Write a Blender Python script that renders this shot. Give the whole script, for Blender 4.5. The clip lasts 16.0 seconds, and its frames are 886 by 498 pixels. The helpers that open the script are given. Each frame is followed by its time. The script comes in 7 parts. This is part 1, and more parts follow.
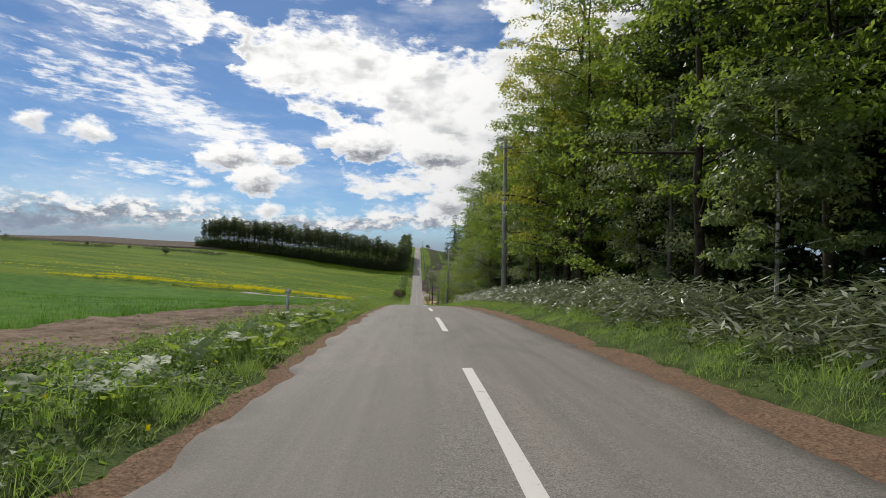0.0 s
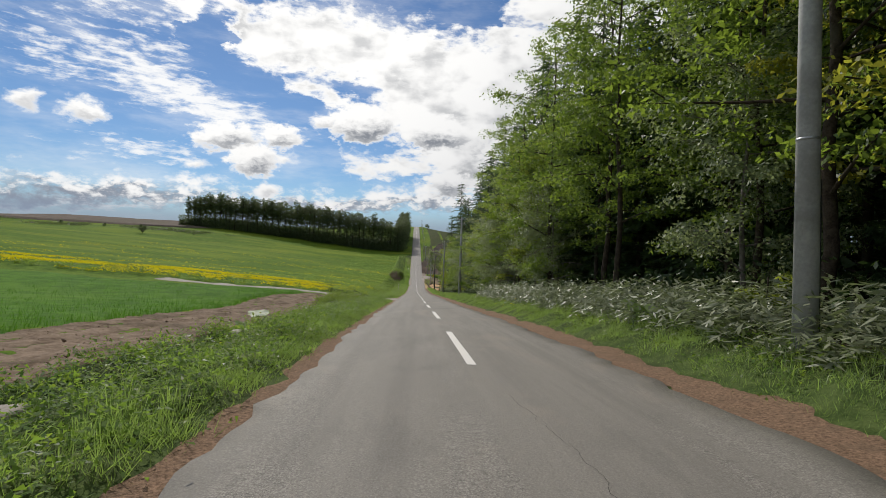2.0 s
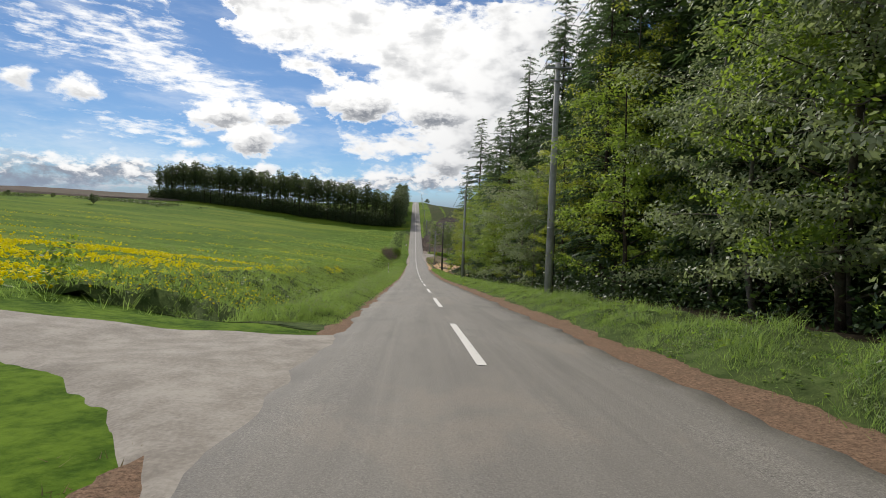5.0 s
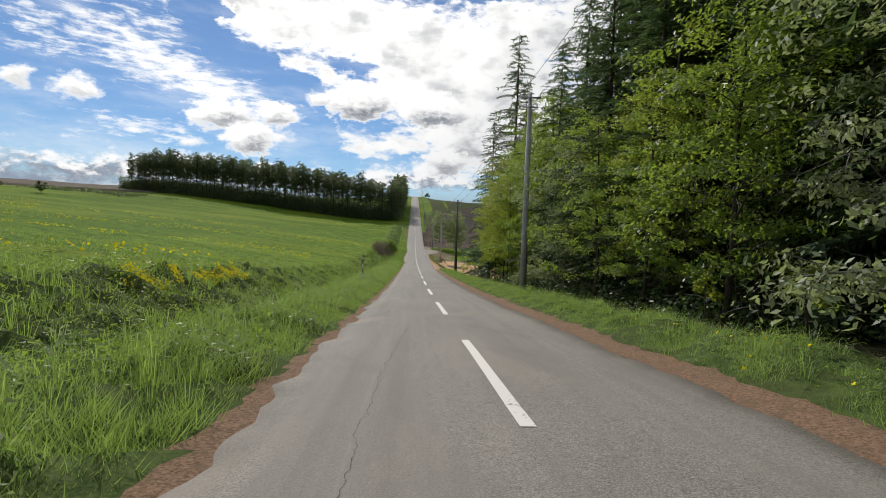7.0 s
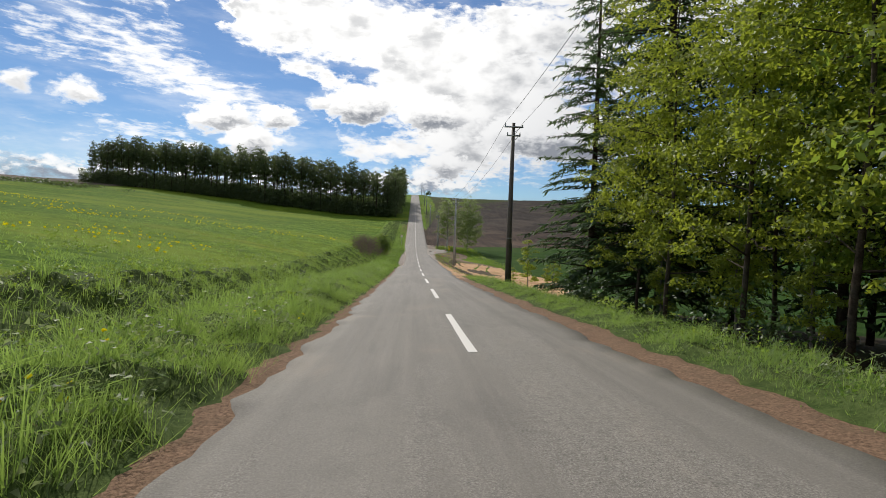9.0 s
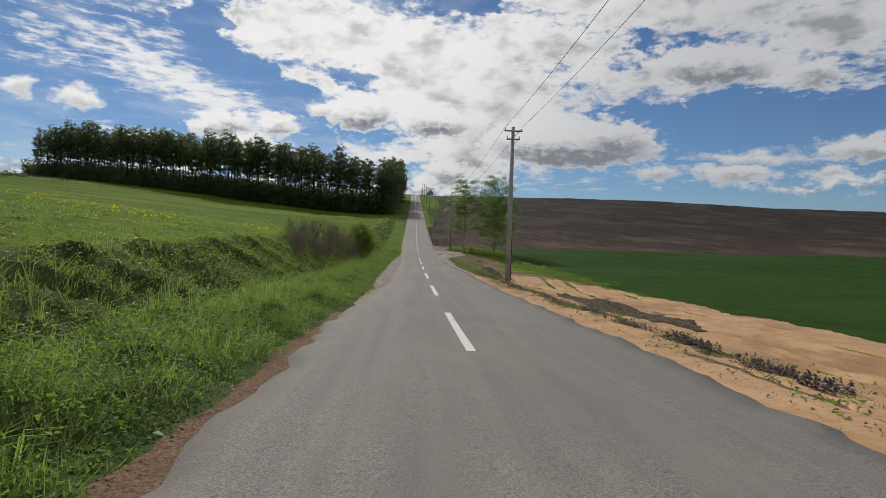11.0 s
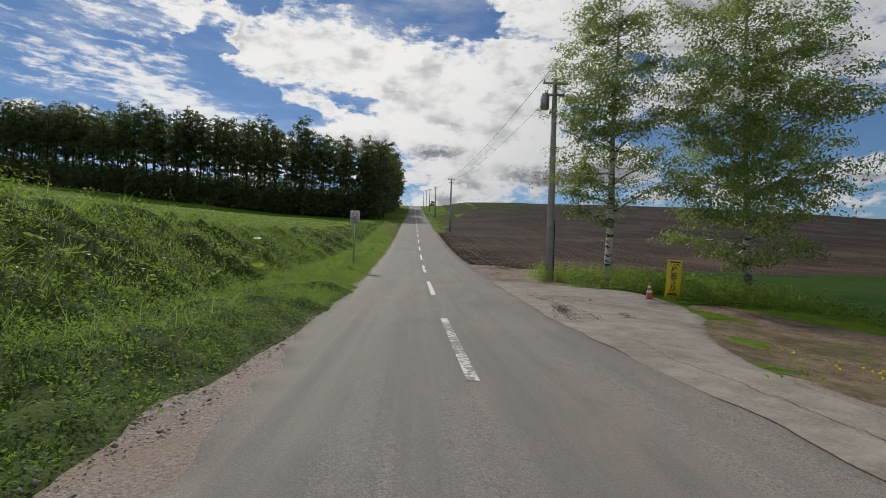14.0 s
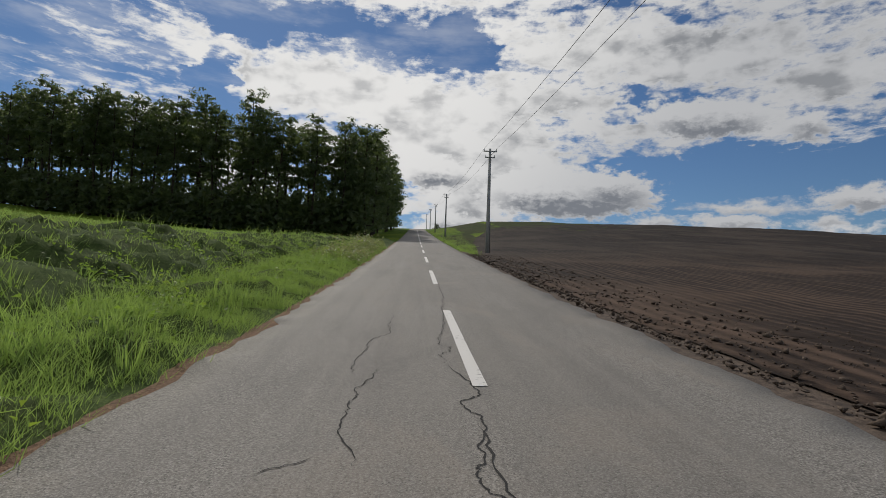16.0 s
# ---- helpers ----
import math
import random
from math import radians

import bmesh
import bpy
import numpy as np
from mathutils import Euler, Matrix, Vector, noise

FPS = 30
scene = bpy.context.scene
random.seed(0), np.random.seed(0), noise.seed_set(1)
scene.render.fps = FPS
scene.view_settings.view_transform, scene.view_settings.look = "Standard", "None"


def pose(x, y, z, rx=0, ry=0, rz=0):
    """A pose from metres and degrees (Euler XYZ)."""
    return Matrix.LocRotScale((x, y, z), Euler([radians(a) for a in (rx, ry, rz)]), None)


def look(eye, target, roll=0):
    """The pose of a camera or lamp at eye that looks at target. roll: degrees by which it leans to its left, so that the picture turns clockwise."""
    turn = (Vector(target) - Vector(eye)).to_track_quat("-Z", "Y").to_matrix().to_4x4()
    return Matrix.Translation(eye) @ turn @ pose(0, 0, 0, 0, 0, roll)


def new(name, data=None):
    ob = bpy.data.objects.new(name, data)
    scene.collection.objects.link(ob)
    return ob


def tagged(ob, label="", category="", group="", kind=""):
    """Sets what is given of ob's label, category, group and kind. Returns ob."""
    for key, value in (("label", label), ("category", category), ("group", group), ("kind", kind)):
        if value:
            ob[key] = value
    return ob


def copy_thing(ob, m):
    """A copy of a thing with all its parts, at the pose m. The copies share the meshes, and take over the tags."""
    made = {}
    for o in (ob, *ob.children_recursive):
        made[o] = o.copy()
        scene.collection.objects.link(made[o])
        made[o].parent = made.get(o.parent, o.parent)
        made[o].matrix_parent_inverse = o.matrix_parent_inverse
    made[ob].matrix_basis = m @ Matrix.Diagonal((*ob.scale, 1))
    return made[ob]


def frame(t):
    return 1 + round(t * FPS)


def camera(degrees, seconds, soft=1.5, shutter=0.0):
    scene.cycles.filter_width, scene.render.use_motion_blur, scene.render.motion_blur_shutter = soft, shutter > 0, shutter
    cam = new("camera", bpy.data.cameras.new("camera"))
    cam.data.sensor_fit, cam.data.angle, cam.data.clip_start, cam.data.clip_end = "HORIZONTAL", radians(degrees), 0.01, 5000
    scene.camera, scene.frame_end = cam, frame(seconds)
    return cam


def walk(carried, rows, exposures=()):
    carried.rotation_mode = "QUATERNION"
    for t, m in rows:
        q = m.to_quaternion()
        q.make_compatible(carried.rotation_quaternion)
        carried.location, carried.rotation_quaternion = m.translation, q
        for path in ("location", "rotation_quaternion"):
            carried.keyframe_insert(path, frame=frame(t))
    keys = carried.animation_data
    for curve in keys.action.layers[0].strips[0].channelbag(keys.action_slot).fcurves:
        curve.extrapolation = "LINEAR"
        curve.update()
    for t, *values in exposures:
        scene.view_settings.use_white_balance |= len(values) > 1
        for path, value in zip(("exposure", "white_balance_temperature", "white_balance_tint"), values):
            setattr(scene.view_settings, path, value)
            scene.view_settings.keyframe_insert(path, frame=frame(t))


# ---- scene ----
cam = camera(82.0, 16.0, soft=0.8)
PATH = [
    (0, -0.7, -7.05, 1.245, -3.0, 1.949, -2.0),
    (0.5, -0.74, -0.98, 1.153, -3.03, 1.434, -2.0),
    (1, -0.78, 5.11, 0.99, -3.06, 0.854, -2.0),
    (1.5, -0.82, 11.23, 0.758, -3.09, 0.338, -2.0),
    (2, -0.86, 17.41, 0.45, -3.15, -0.178, -2.0),
    (2.5, -0.87, 23.72, 0.073, -3.2, -0.694, -2.0),
    (3, -0.88, 30.19, -0.373, -3.24, -1.21, -2.0),
    (3.5, -0.89, 36.85, -0.883, -3.28, -1.662, -2.0),
    (4, -0.9, 43.74, -1.45, -3.25, -1.987, -2.0),
    (4.5, -0.912, 50.89, -2.06, -3.264, -2.241, -2.0),
    (5, -0.924, 58.3, -2.675, -3.278, -2.424, -2.0),
    (5.5, -0.936, 66.02, -3.297, -3.292, -2.541, -2.0),
    (6, -0.948, 74.04, -3.941, -3.306, -2.597, -2.0),
    (6.5, -0.96, 82.34, -4.617, -3.32, -2.598, -2.0),
    (7, -0.95, 90.94, -5.33, -3.38, -2.542, -2.0),
    (7.5, -0.94, 99.82, -6.056, -3.425, -2.614, -2.0),
    (8, -0.93, 109.01, -6.821, -3.47, -2.495, -2.0),
    (8.5, -0.895, 118.4, -7.546, -3.435, -2.376, -2.0),
    (9, -0.86, 127.87, -8.185, -3.4, -2.13, -2.0),
    (9.5, -0.854, 137.59, -8.774, -3.4, -1.941, -2.0),
    (10, -0.848, 147.55, -9.346, -3.4, -1.808, -2.0),
    (10.5, -0.842, 157.65, -9.902, -3.4, -1.667, -2.0),
    (11, -0.836, 167.88, -10.43, -3.4, -1.449, -2.0),
    (11.5, -0.83, 178.16, -10.903, -3.4, -1.091, -2.0),
    (12, -0.83, 188.47, -11.276, -3.5, -0.591, -2.0),
    (12.5, -0.77, 198.79, -11.508, -3.55, -0.281, -2.0),
    (13, -0.69, 209.1, -11.694, -3.52, 0.092, -2.0),
    (13.5, -0.665, 219.4, -11.821, -3.51, 0.402, -2.0),
    (14, -0.64, 229.68, -11.924, -3.5, 0.965, -2.0),
    (14.5, -0.6, 239.91, -11.869, -3.48, 1.592, -2.0),
    (15, -0.58, 250.06, -11.611, -3.41, 2.346, -2.0),
    (15.5, -0.575, 260.18, -11.142, -3.37, 3.288, -2.0),
    (16, -0.6, 270.29, -10.462, -3.35, 4.103, -2.0),
]
EXPOSURES = [(0.0, -0.46), (4.0, -0.38), (9.0, -0.30), (11.5, -0.76), (14.0, -0.72), (16.0, -0.86)]
walk(cam, [(t, pose(x, y, z, 90 + p, r, w)) for t, x, y, z, w, p, r in PATH], EXPOSURES)

# ------------------------------------------------------------------ light
SUN_AZ, SUN_EL = -22.0, 39.5          # degrees right of straight ahead, above the horizon
SUN_STRENGTH = 4.0
SKY_STRENGTH = 0.084
CLOUD_WHITE = 1.17
sd = Vector((math.sin(radians(SUN_AZ)) * math.cos(radians(SUN_EL)),
             math.cos(radians(SUN_AZ)) * math.cos(radians(SUN_EL)), math.sin(radians(SUN_EL))))
sun_data = bpy.data.lights.new("sun", "SUN")
sun_data.energy, sun_data.angle, sun_data.color = SUN_STRENGTH, radians(0.55), (1.0, 0.95, 0.86)
sun = new("sun", sun_data)
sun.matrix_world = look(sd * 200, (0, 0, 0))


class Net:
    """Short hand for building node trees."""

    def __init__(self, tree):
        self.t = tree
        self.n = tree.nodes
        self.l = tree.links

    def add(self, kind):
        return self.n.new(kind)

    def op(self, kind, operation):
        nd = self.n.new(kind)
        nd.operation = operation
        return nd

    def put(self, sock, v):
        if isinstance(v, bpy.types.NodeSocket):
            self.l.new(v, sock)
        else:
            sock.default_value = v

    def math(self, op, a, b=0.0, c=0.0):
        nd = self.op("ShaderNodeMath", op)
        self.put(nd.inputs[0], a)
        self.put(nd.inputs[1], b)
        self.put(nd.inputs[2], c)
        return nd.outputs[0]

    def vmath(self, op, a, b=(0, 0, 0)):
        nd = self.op("ShaderNodeVectorMath", op)
        self.put(nd.inputs[0], a)
        self.put(nd.inputs[1], b)
        return nd.outputs[0]

    def noise(self, vec, scale, detail=4.0, rough=0.55, distort=0.0):
        nd = self.add("ShaderNodeTexNoise")
        self.put(nd.inputs["Vector"], vec)
        nd.inputs["Scale"].default_value = scale
        nd.inputs["Detail"].default_value = detail
        nd.inputs["Roughness"].default_value = rough
        nd.inputs["Distortion"].default_value = distort
        return nd.outputs["Fac"]

    def voronoi(self, vec, scale, feature="F1"):
        nd = self.add("ShaderNodeTexVoronoi")
        nd.feature = feature
        self.put(nd.inputs["Vector"], vec)
        nd.inputs["Scale"].default_value = scale
        return nd.outputs["Distance"]

    def smooth(self, v, lo, hi, a=0.0, b=1.0):
        nd = self.add("ShaderNodeMapRange")
        nd.interpolation_type = "SMOOTHSTEP"
        self.put(nd.inputs["Value"], v)
        for k, x in zip(("From Min", "From Max", "To Min", "To Max"), (lo, hi, a, b)):
            nd.inputs[k].default_value = x
        return nd.outputs["Result"]

    def mix(self, fac, a, b, mode="MIX"):
        nd = self.add("ShaderNodeMix")
        nd.data_type, nd.blend_type = "RGBA", mode
        self.put(nd.inputs[0], fac)
        for s, v in ((nd.inputs[6], a), (nd.inputs[7], b)):
            self.put(s, v if isinstance(v, bpy.types.NodeSocket) else (*v[:3], 1.0))
        return nd.outputs[2]

    def op_dot(self, vec, other):
        nd = self.op("ShaderNodeVectorMath", "DOT_PRODUCT")
        self.put(nd.inputs[0], vec)
        nd.inputs[1].default_value = tuple(other)
        return nd.outputs["Value"]

    def scaled(self, vec, s):
        return self.vmath("MULTIPLY", vec, s)

    def bump(self, height, strength, distance):
        nd = self.add("ShaderNodeBump")
        self.put(nd.inputs["Height"], height)
        nd.inputs["Strength"].default_value = strength
        nd.inputs["Distance"].default_value = distance
        return nd.outputs["Normal"]


def build_sky():
    """Blue sky with the clouds of this day: each a soft ellipse of azimuth, elevation, half sizes and tilt in degrees, torn by noise."""
    w = bpy.data.worlds.new("sky")
    scene.world = w
    w.use_nodes = True
    w.node_tree.nodes.clear()
    g = Net(w.node_tree)
    sky = g.add("ShaderNodeTexSky")
    sky.sky_type, sky.sun_disc = "NISHITA", False
    sky.sun_elevation, sky.sun_rotation = radians(SUN_EL), radians(SUN_AZ)
    sky.altitude, sky.air_density, sky.dust_density, sky.ozone_density = 300.0, 1.0, 0.15, 2.5
    d = g.vmath("NORMALIZE", g.add("ShaderNodeTexCoord").outputs["Generated"])
    sep = g.add("ShaderNodeSeparateXYZ")
    g.put(sep.inputs[0], d)
    sx, sy, sz = sep.outputs
    az = g.math("MULTIPLY", g.math("ARCTAN2", sx, sy), 180 / math.pi)
    el = g.math("MULTIPLY", g.math("ARCSINE", sz), 180 / math.pi)
    spot = g_comb(g, az, el)
    # noise runs flatter towards the horizon
    flat = g_comb(g, g.math("MULTIPLY", az, 0.1), g.math("MULTIPLY", el, 0.17))
    warp = g.add("ShaderNodeTexNoise")
    g.put(warp.inputs["Vector"], flat)
    warp.inputs["Scale"].default_value, warp.inputs["Detail"].default_value, warp.inputs["Roughness"].default_value = 3.0, 6.0, 0.6
    turb = g.vmath("SUBTRACT", warp.outputs["Color"], (0.5, 0.5, 0.5))
    soft_spot = g.vmath("ADD", spot, g.vmath("MULTIPLY", turb, (7.5, 4.6, 0.0)))
    tear = g.vmath("ADD", flat, g.vmath("MULTIPLY", turb, (0.12, 0.12, 0.0)))
    streaks = g.add("ShaderNodeMapping")
    streaks.inputs["Rotation"].default_value = (0, 0, radians(22))
    streaks.inputs["Scale"].default_value = (0.45, 1.25, 1.0)
    g.put(streaks.inputs["Vector"], tear)
    big = g.math("SUBTRACT", g.noise(tear, 2.6, 5.0, 0.55), 0.5)
    fine = g.math("SUBTRACT", g.noise(tear, 9.0, 6.0, 0.62), 0.5)
    wisp = g.math("SUBTRACT", g.noise(streaks.outputs[0], 9.0, 6.0, 0.62), 0.5)
    mass = [
        (-7.6, 20.4, 19.6, 4.0, -4), (-11.1, 16.5, 8.6, 1.7, -15), (-18.0, 19.9, 7.2, 2.2, -14), (3.0, 16.9, 11.9, 5.7, 2), (-0.5, 9.0, 9.4, 1.6, 1), (7.6, 13.0, 9.4, 7.1, 1), (-19.2, 21.4, 10.0, 2.5, -16), (25.6, 24.1, 23.4, 3.8, -8), (15.2, 19.4, 13.6, 4.0, -9), (25.2, 16.9, 7.2, 2.2, -4), (34.4, 17.3, 5.3, 2.8, -13), (13.4, 15.1, 8.1, 2.4, -5), (41.0, 19.6, 6.8, 3.3, -2), (10.4, 10.5, 6.9, 3.1, 1), (-3.3, 31.4, 31.4, 2.9, 0), (37.6, 28.9, 18.5, 3.8, -14)]
    flock = [
        (-23.7, 13.8, 9.1, 1.8, -16), (-28.5, 16.2, 3.9, 1.3, -20), (-32.0, 17.4, 3.1, 0.7, -21), (-35.5, 16.0, 1.8, 0.8, -29), (-26.9, 18.0, 2.0, 0.7, -19), (-27.9, 8.4, 3.4, 0.8, 0), (-20.0, 11.7, 4.7, 0.9, -14), (-33.2, 14.3, 2.8, 0.5, -2), (-32.3, 21.3, 3.1, 1.1, -16), (-26.2, 23.8, 2.7, 1.5, -29), (-33.9, 2.7, 36.9, 0.5, 4), (43.4, 14.9, 4.9, 0.8, -2)]
    cumulus = [
        (-6.2, 13.0, 3.8, 2.0, 4), (-10.3, 12.8, 1.6, 0.9, 5), (1.9, 12.4, 4.0, 2.0, -3), (-20.3, 10.5, 3.3, 1.5, 7), (-17.5, 8.6, 2.4, 1.7, 5), (-14.9, 11.1, 2.0, 1.4, -5), (-16.1, 5.6, 1.7, 0.8, 4), (-14.4, 8.8, 1.3, 0.5, 5), (-32.3, 11.4, 1.8, 0.9, 4), (-36.7, 11.4, 1.2, 0.8, 12), (-23.0, 7.6, 1.5, 0.5, 6)]
    cumulus_right = [
        (16.6, 10.5, 9.1, 2.7, -3), (21.6, 10.9, 3.5, 1.8, -7), (33.1, 7.0, 3.6, 1.0, -2), (25.9, 7.2, 2.6, 0.9, -1), (40.6, 6.9, 1.2, 0.8, -3), (42.8, 8.9, 3.4, 1.2, -1), (34.0, 8.5, 5.7, 0.6, -3), (3.5, 7.2, 2.6, 1.5, 2), (4.0, 7.4, 2.5, 0.7, 2), (30.5, 17.5, 6.2, 1.9, -6), (38.9, 15.6, 2.2, 1.3, -8)]
    low_bank = [
        (-30.6, 3.9, 14.5, 1.0, 5), (-35.9, 4.8, 3.4, 0.7, 4), (-8.4, 4.4, 13.9, 0.9, 3), (-23.5, 5.6, 3.3, 0.7, 5), (0.3, 5.4, 7.6, 1.4, 2), (41.8, 5.9, 7.8, 0.7, -2), (-28.3, 4.8, 2.8, 1.1, 5), (-16.6, 4.0, 8.4, 0.9, 4)]
    gaps = [
        (-11.9, 14.2, 7.3, 1.3, -22), (-11.8, 9.6, 3.2, 3.2, 5), (-7.2, 6.6, 6.1, 0.4, 1), (-17.9, 15.5, 2.3, 1.2, -23), (-24.1, 7.1, 2.0, 0.5, 6), (-18.8, 6.4, 3.3, 0.3, 5), (-35.5, 7.7, 3.5, 0.9, 9), (-22.2, 19.7, 2.1, 3.3, -32), (32.6, 11.7, 11.3, 2.1, -4), (5.1, 25.7, 3.8, 2.3, -20), (21.2, 18.5, 3.2, 0.4, -4), (14.6, 18.0, 2.2, 0.8, -20), (-19.4, 25.0, 3.1, 1.4, -18), (-7.5, 16.3, 3.6, 0.5, -9), (24.0, 20.0, 1.7, 0.6, -24)]

    def squares(where):
        """Second-order terms of a place, shared by all ellipses."""
        p = g.add("ShaderNodeSeparateXYZ")
        g.put(p.inputs[0], where)
        c = g.add("ShaderNodeCombineXYZ")
        for k, v in enumerate((g.math("MULTIPLY", p.outputs[0], p.outputs[0]), g.math("MULTIPLY", p.outputs[0], p.outputs[1]), g.math("MULTIPLY", p.outputs[1], p.outputs[1]))):
            g.put(c.inputs[k], v)
        return c.outputs[0]

    def blob(row, where, sq):
        """Depth in degrees inside one cloud, and how far a place lies below its middle."""
        a, e, ra, re, tilt = row
        c, s = math.cos(radians(tilt)), math.sin(radians(tilt))
        xa, xe, ya, ye = c / ra, s / ra, -s / re, c / re
        x0, y0 = -(xa * a + xe * e), -(ya * a + ye * e)
        r2 = g.math("ADD", g.math("ADD", g.op_dot(sq, (xa * xa + ya * ya, 2 * (xa * xe + ya * ye), xe * xe + ye * ye)),
                                  g.op_dot(where, (2 * (x0 * xa + y0 * ya), 2 * (x0 * xe + y0 * ye), 0))), x0 * x0 + y0 * y0)
        depth = g.math("MULTIPLY_ADD", g.math("SQRT", g.math("MAXIMUM", r2, 0.0)), -re, re)
        return depth, ((ya - 0.2 * xa, ye - 0.2 * xe, 0), y0 - 0.2 * x0)

    def union(items, where, sq):
        total = None
        for row in items:
            v = blob(row, where, sq)[0]
            total = v if total is None else g.math("MAXIMUM", total, v)
        return total

    sq_soft = squares(soft_spot)
    # away from the road's direction the sky goes on as broken cloud
    away = g.math("MAXIMUM", g.smooth(g.math("ABSOLUTE", g.math("SUBTRACT", az, 3.0)), 44.0, 54.0), g.smooth(el, 27.0, 33.0))
    broken = g.math("ADD", g.math("MULTIPLY", big, 14.0), g.math("SUBTRACT", g.math("MULTIPLY", away, 6.5), 6.0))
    clear = union(gaps, soft_spot, sq_soft)
    mass_d = g.math("MAXIMUM", union(mass, soft_spot, sq_soft), broken)
    mass_d = g.math("ADD", g.math("MINIMUM", mass_d, 2.6), g.math("ADD", g.math("MULTIPLY", big, 5.5), g.math("MULTIPLY", g.math("ADD", fine, wisp), 3.0)))
    mass_d = g.math("SUBTRACT", mass_d, g.math("MAXIMUM", g.math("MULTIPLY", g.math("ADD", clear, 0.6), 1.9), 0.0))
    flock_d = g.math("ADD", union(flock, soft_spot, sq_soft), g.math("ADD", g.math("MULTIPLY", wisp, 6.0), g.math("MULTIPLY", fine, 1.5)))
    low_d = g.math("ADD", union(low_bank, soft_spot, sq_soft), g.math("MULTIPLY", g.math("ADD", big, fine), 2.2))
    # heaped clouds with grey undersides
    heap_spot = g.vmath("ADD", spot, g.vmath("MULTIPLY", turb, (3.4, 2.8, 0.0)))
    sq_heap = squares(heap_spot)
    heap_d, belly = None, None
    for row in cumulus + cumulus_right:
        v, (tilted, shift_) = blob(row, heap_spot, sq_heap)
        v = g.math("MULTIPLY_ADD", fine, min(2.4, row[3] * 1.6), g.math("ADD", v, row[3] * 0.14))
        under = g.math("MULTIPLY", g.smooth(v, 0.05, 1.1), g.smooth(g.math("MULTIPLY_ADD", fine, 1.1, g.op_dot(heap_spot, tilted)), 0.25 - shift_, -0.75 - shift_))
        heap_d = v if heap_d is None else g.math("MAXIMUM", heap_d, v)
        belly = under if belly is None else g.math("MAXIMUM", belly, under)
    m_mass, m_heap = g.smooth(mass_d, -0.7, 1.3), g.smooth(heap_d, -0.12, 0.55)
    m_low, m_flock = g.smooth(low_d, -0.5, 0.8), g.math("MULTIPLY", g.smooth(flock_d, -0.5, 1.4), 0.9)
    veil = g.math("MULTIPLY", g.smooth(g.noise(g.scaled(flat, (0.6, 1.3, 1.0)), 1.3, 5.0, 0.6), 0.42, 0.72), 0.34)
    veil = g.math("MULTIPLY", veil, g.smooth(az, 20.0, -5.0))
    # sunlit cloud is whitest towards the sun; thick parts are grey underneath
    sunward = g.smooth(g.op_dot(d, sd), 0.62, 0.92)
    lumps = g.smooth(g.noise(g.vmath("ADD", tear, (0.03, -0.05, 0.0)), 2.3, 4.0, 0.5), 0.42, 0.70)
    grey = g.math("MULTIPLY", g.smooth(mass_d, 0.5, 2.6), g.math("MULTIPLY", lumps, g.math("SUBTRACT", 1.0, g.math("MULTIPLY", sunward, 0.45))))
    grey = g.math("ADD", grey, g.math("MULTIPLY", g.math("SUBTRACT", 1.0, sunward), 0.18))
    white = g.mix(sunward, (CLOUD_WHITE * 0.80, CLOUD_WHITE * 0.81, CLOUD_WHITE * 0.83), (CLOUD_WHITE * 1.20, CLOUD_WHITE * 1.19, CLOUD_WHITE * 1.17))
    col_mass = g.mix(g.math("MINIMUM", grey, 1.0), white, (0.45, 0.47, 0.505))
    rim = g.math("MULTIPLY", g.smooth(fine, 0.12, -0.12), 0.2)
    dim = g.math("MULTIPLY", g.math("SUBTRACT", 1.0, sunward), 0.15)
    col_heap = g.mix(g.math("MINIMUM", g.math("ADD", g.math("ADD", g.math("MULTIPLY", belly, 0.9), g.math("MULTIPLY", rim, belly)), dim), 1.0), white, (0.34, 0.365, 0.415))
    col_low = g.mix(g.smooth(g.math("ADD", el, g.math("MULTIPLY", g.math("ADD", big, fine), 7.0)), 5.6, 3.6), white, (0.36, 0.41, 0.50))
    blue = g.mix(1.0, sky.outputs[0], (SKY_STRENGTH * 0.80, SKY_STRENGTH * 1.0, SKY_STRENGTH * 1.22), "MULTIPLY")
    full = g.mix(veil, blue, white)
    full = g.mix(m_flock, full, white)
    full = g.mix(m_mass, full, col_mass)
    full = g.mix(m_low, full, col_low)
    full = g.mix(m_heap, full, col_heap)
    full = g.mix(g.smooth(el, 4.2, 1.8, 0.0, 0.75), full, (0.33, 0.41, 0.56))
    full = g.mix(g.smooth(el, 1.6, 0.2, 0.0, 0.5), full, (0.55, 0.60, 0.68))
    bg = g.add("ShaderNodeBackground")
    g.put(bg.inputs["Color"], full)
    bg.inputs["Strength"].default_value = 1.0
    out = g.add("ShaderNodeOutputWorld")
    g.l.new(bg.outputs[0], out.inputs["Surface"])


def g_comb(g, a, b):
    nd = g.add("ShaderNodeCombineXYZ")
    g.put(nd.inputs[0], a)
    g.put(nd.inputs[1], b)
    return nd.outputs[0]


build_sky()


# ------------------------------------------------------------------ materials
def start(name):
    m = bpy.data.materials.new(name)
    m.use_nodes = True
    m.node_tree.nodes.clear()
    g = Net(m.node_tree)
    out = g.add("ShaderNodeOutputMaterial")
    bs = g.add("ShaderNodeBsdfPrincipled")
    g.l.new(bs.outputs[0], out.inputs["Surface"])
    pos = g.add("ShaderNodeNewGeometry").outputs["Position"]
    return m, g, bs, out, pos


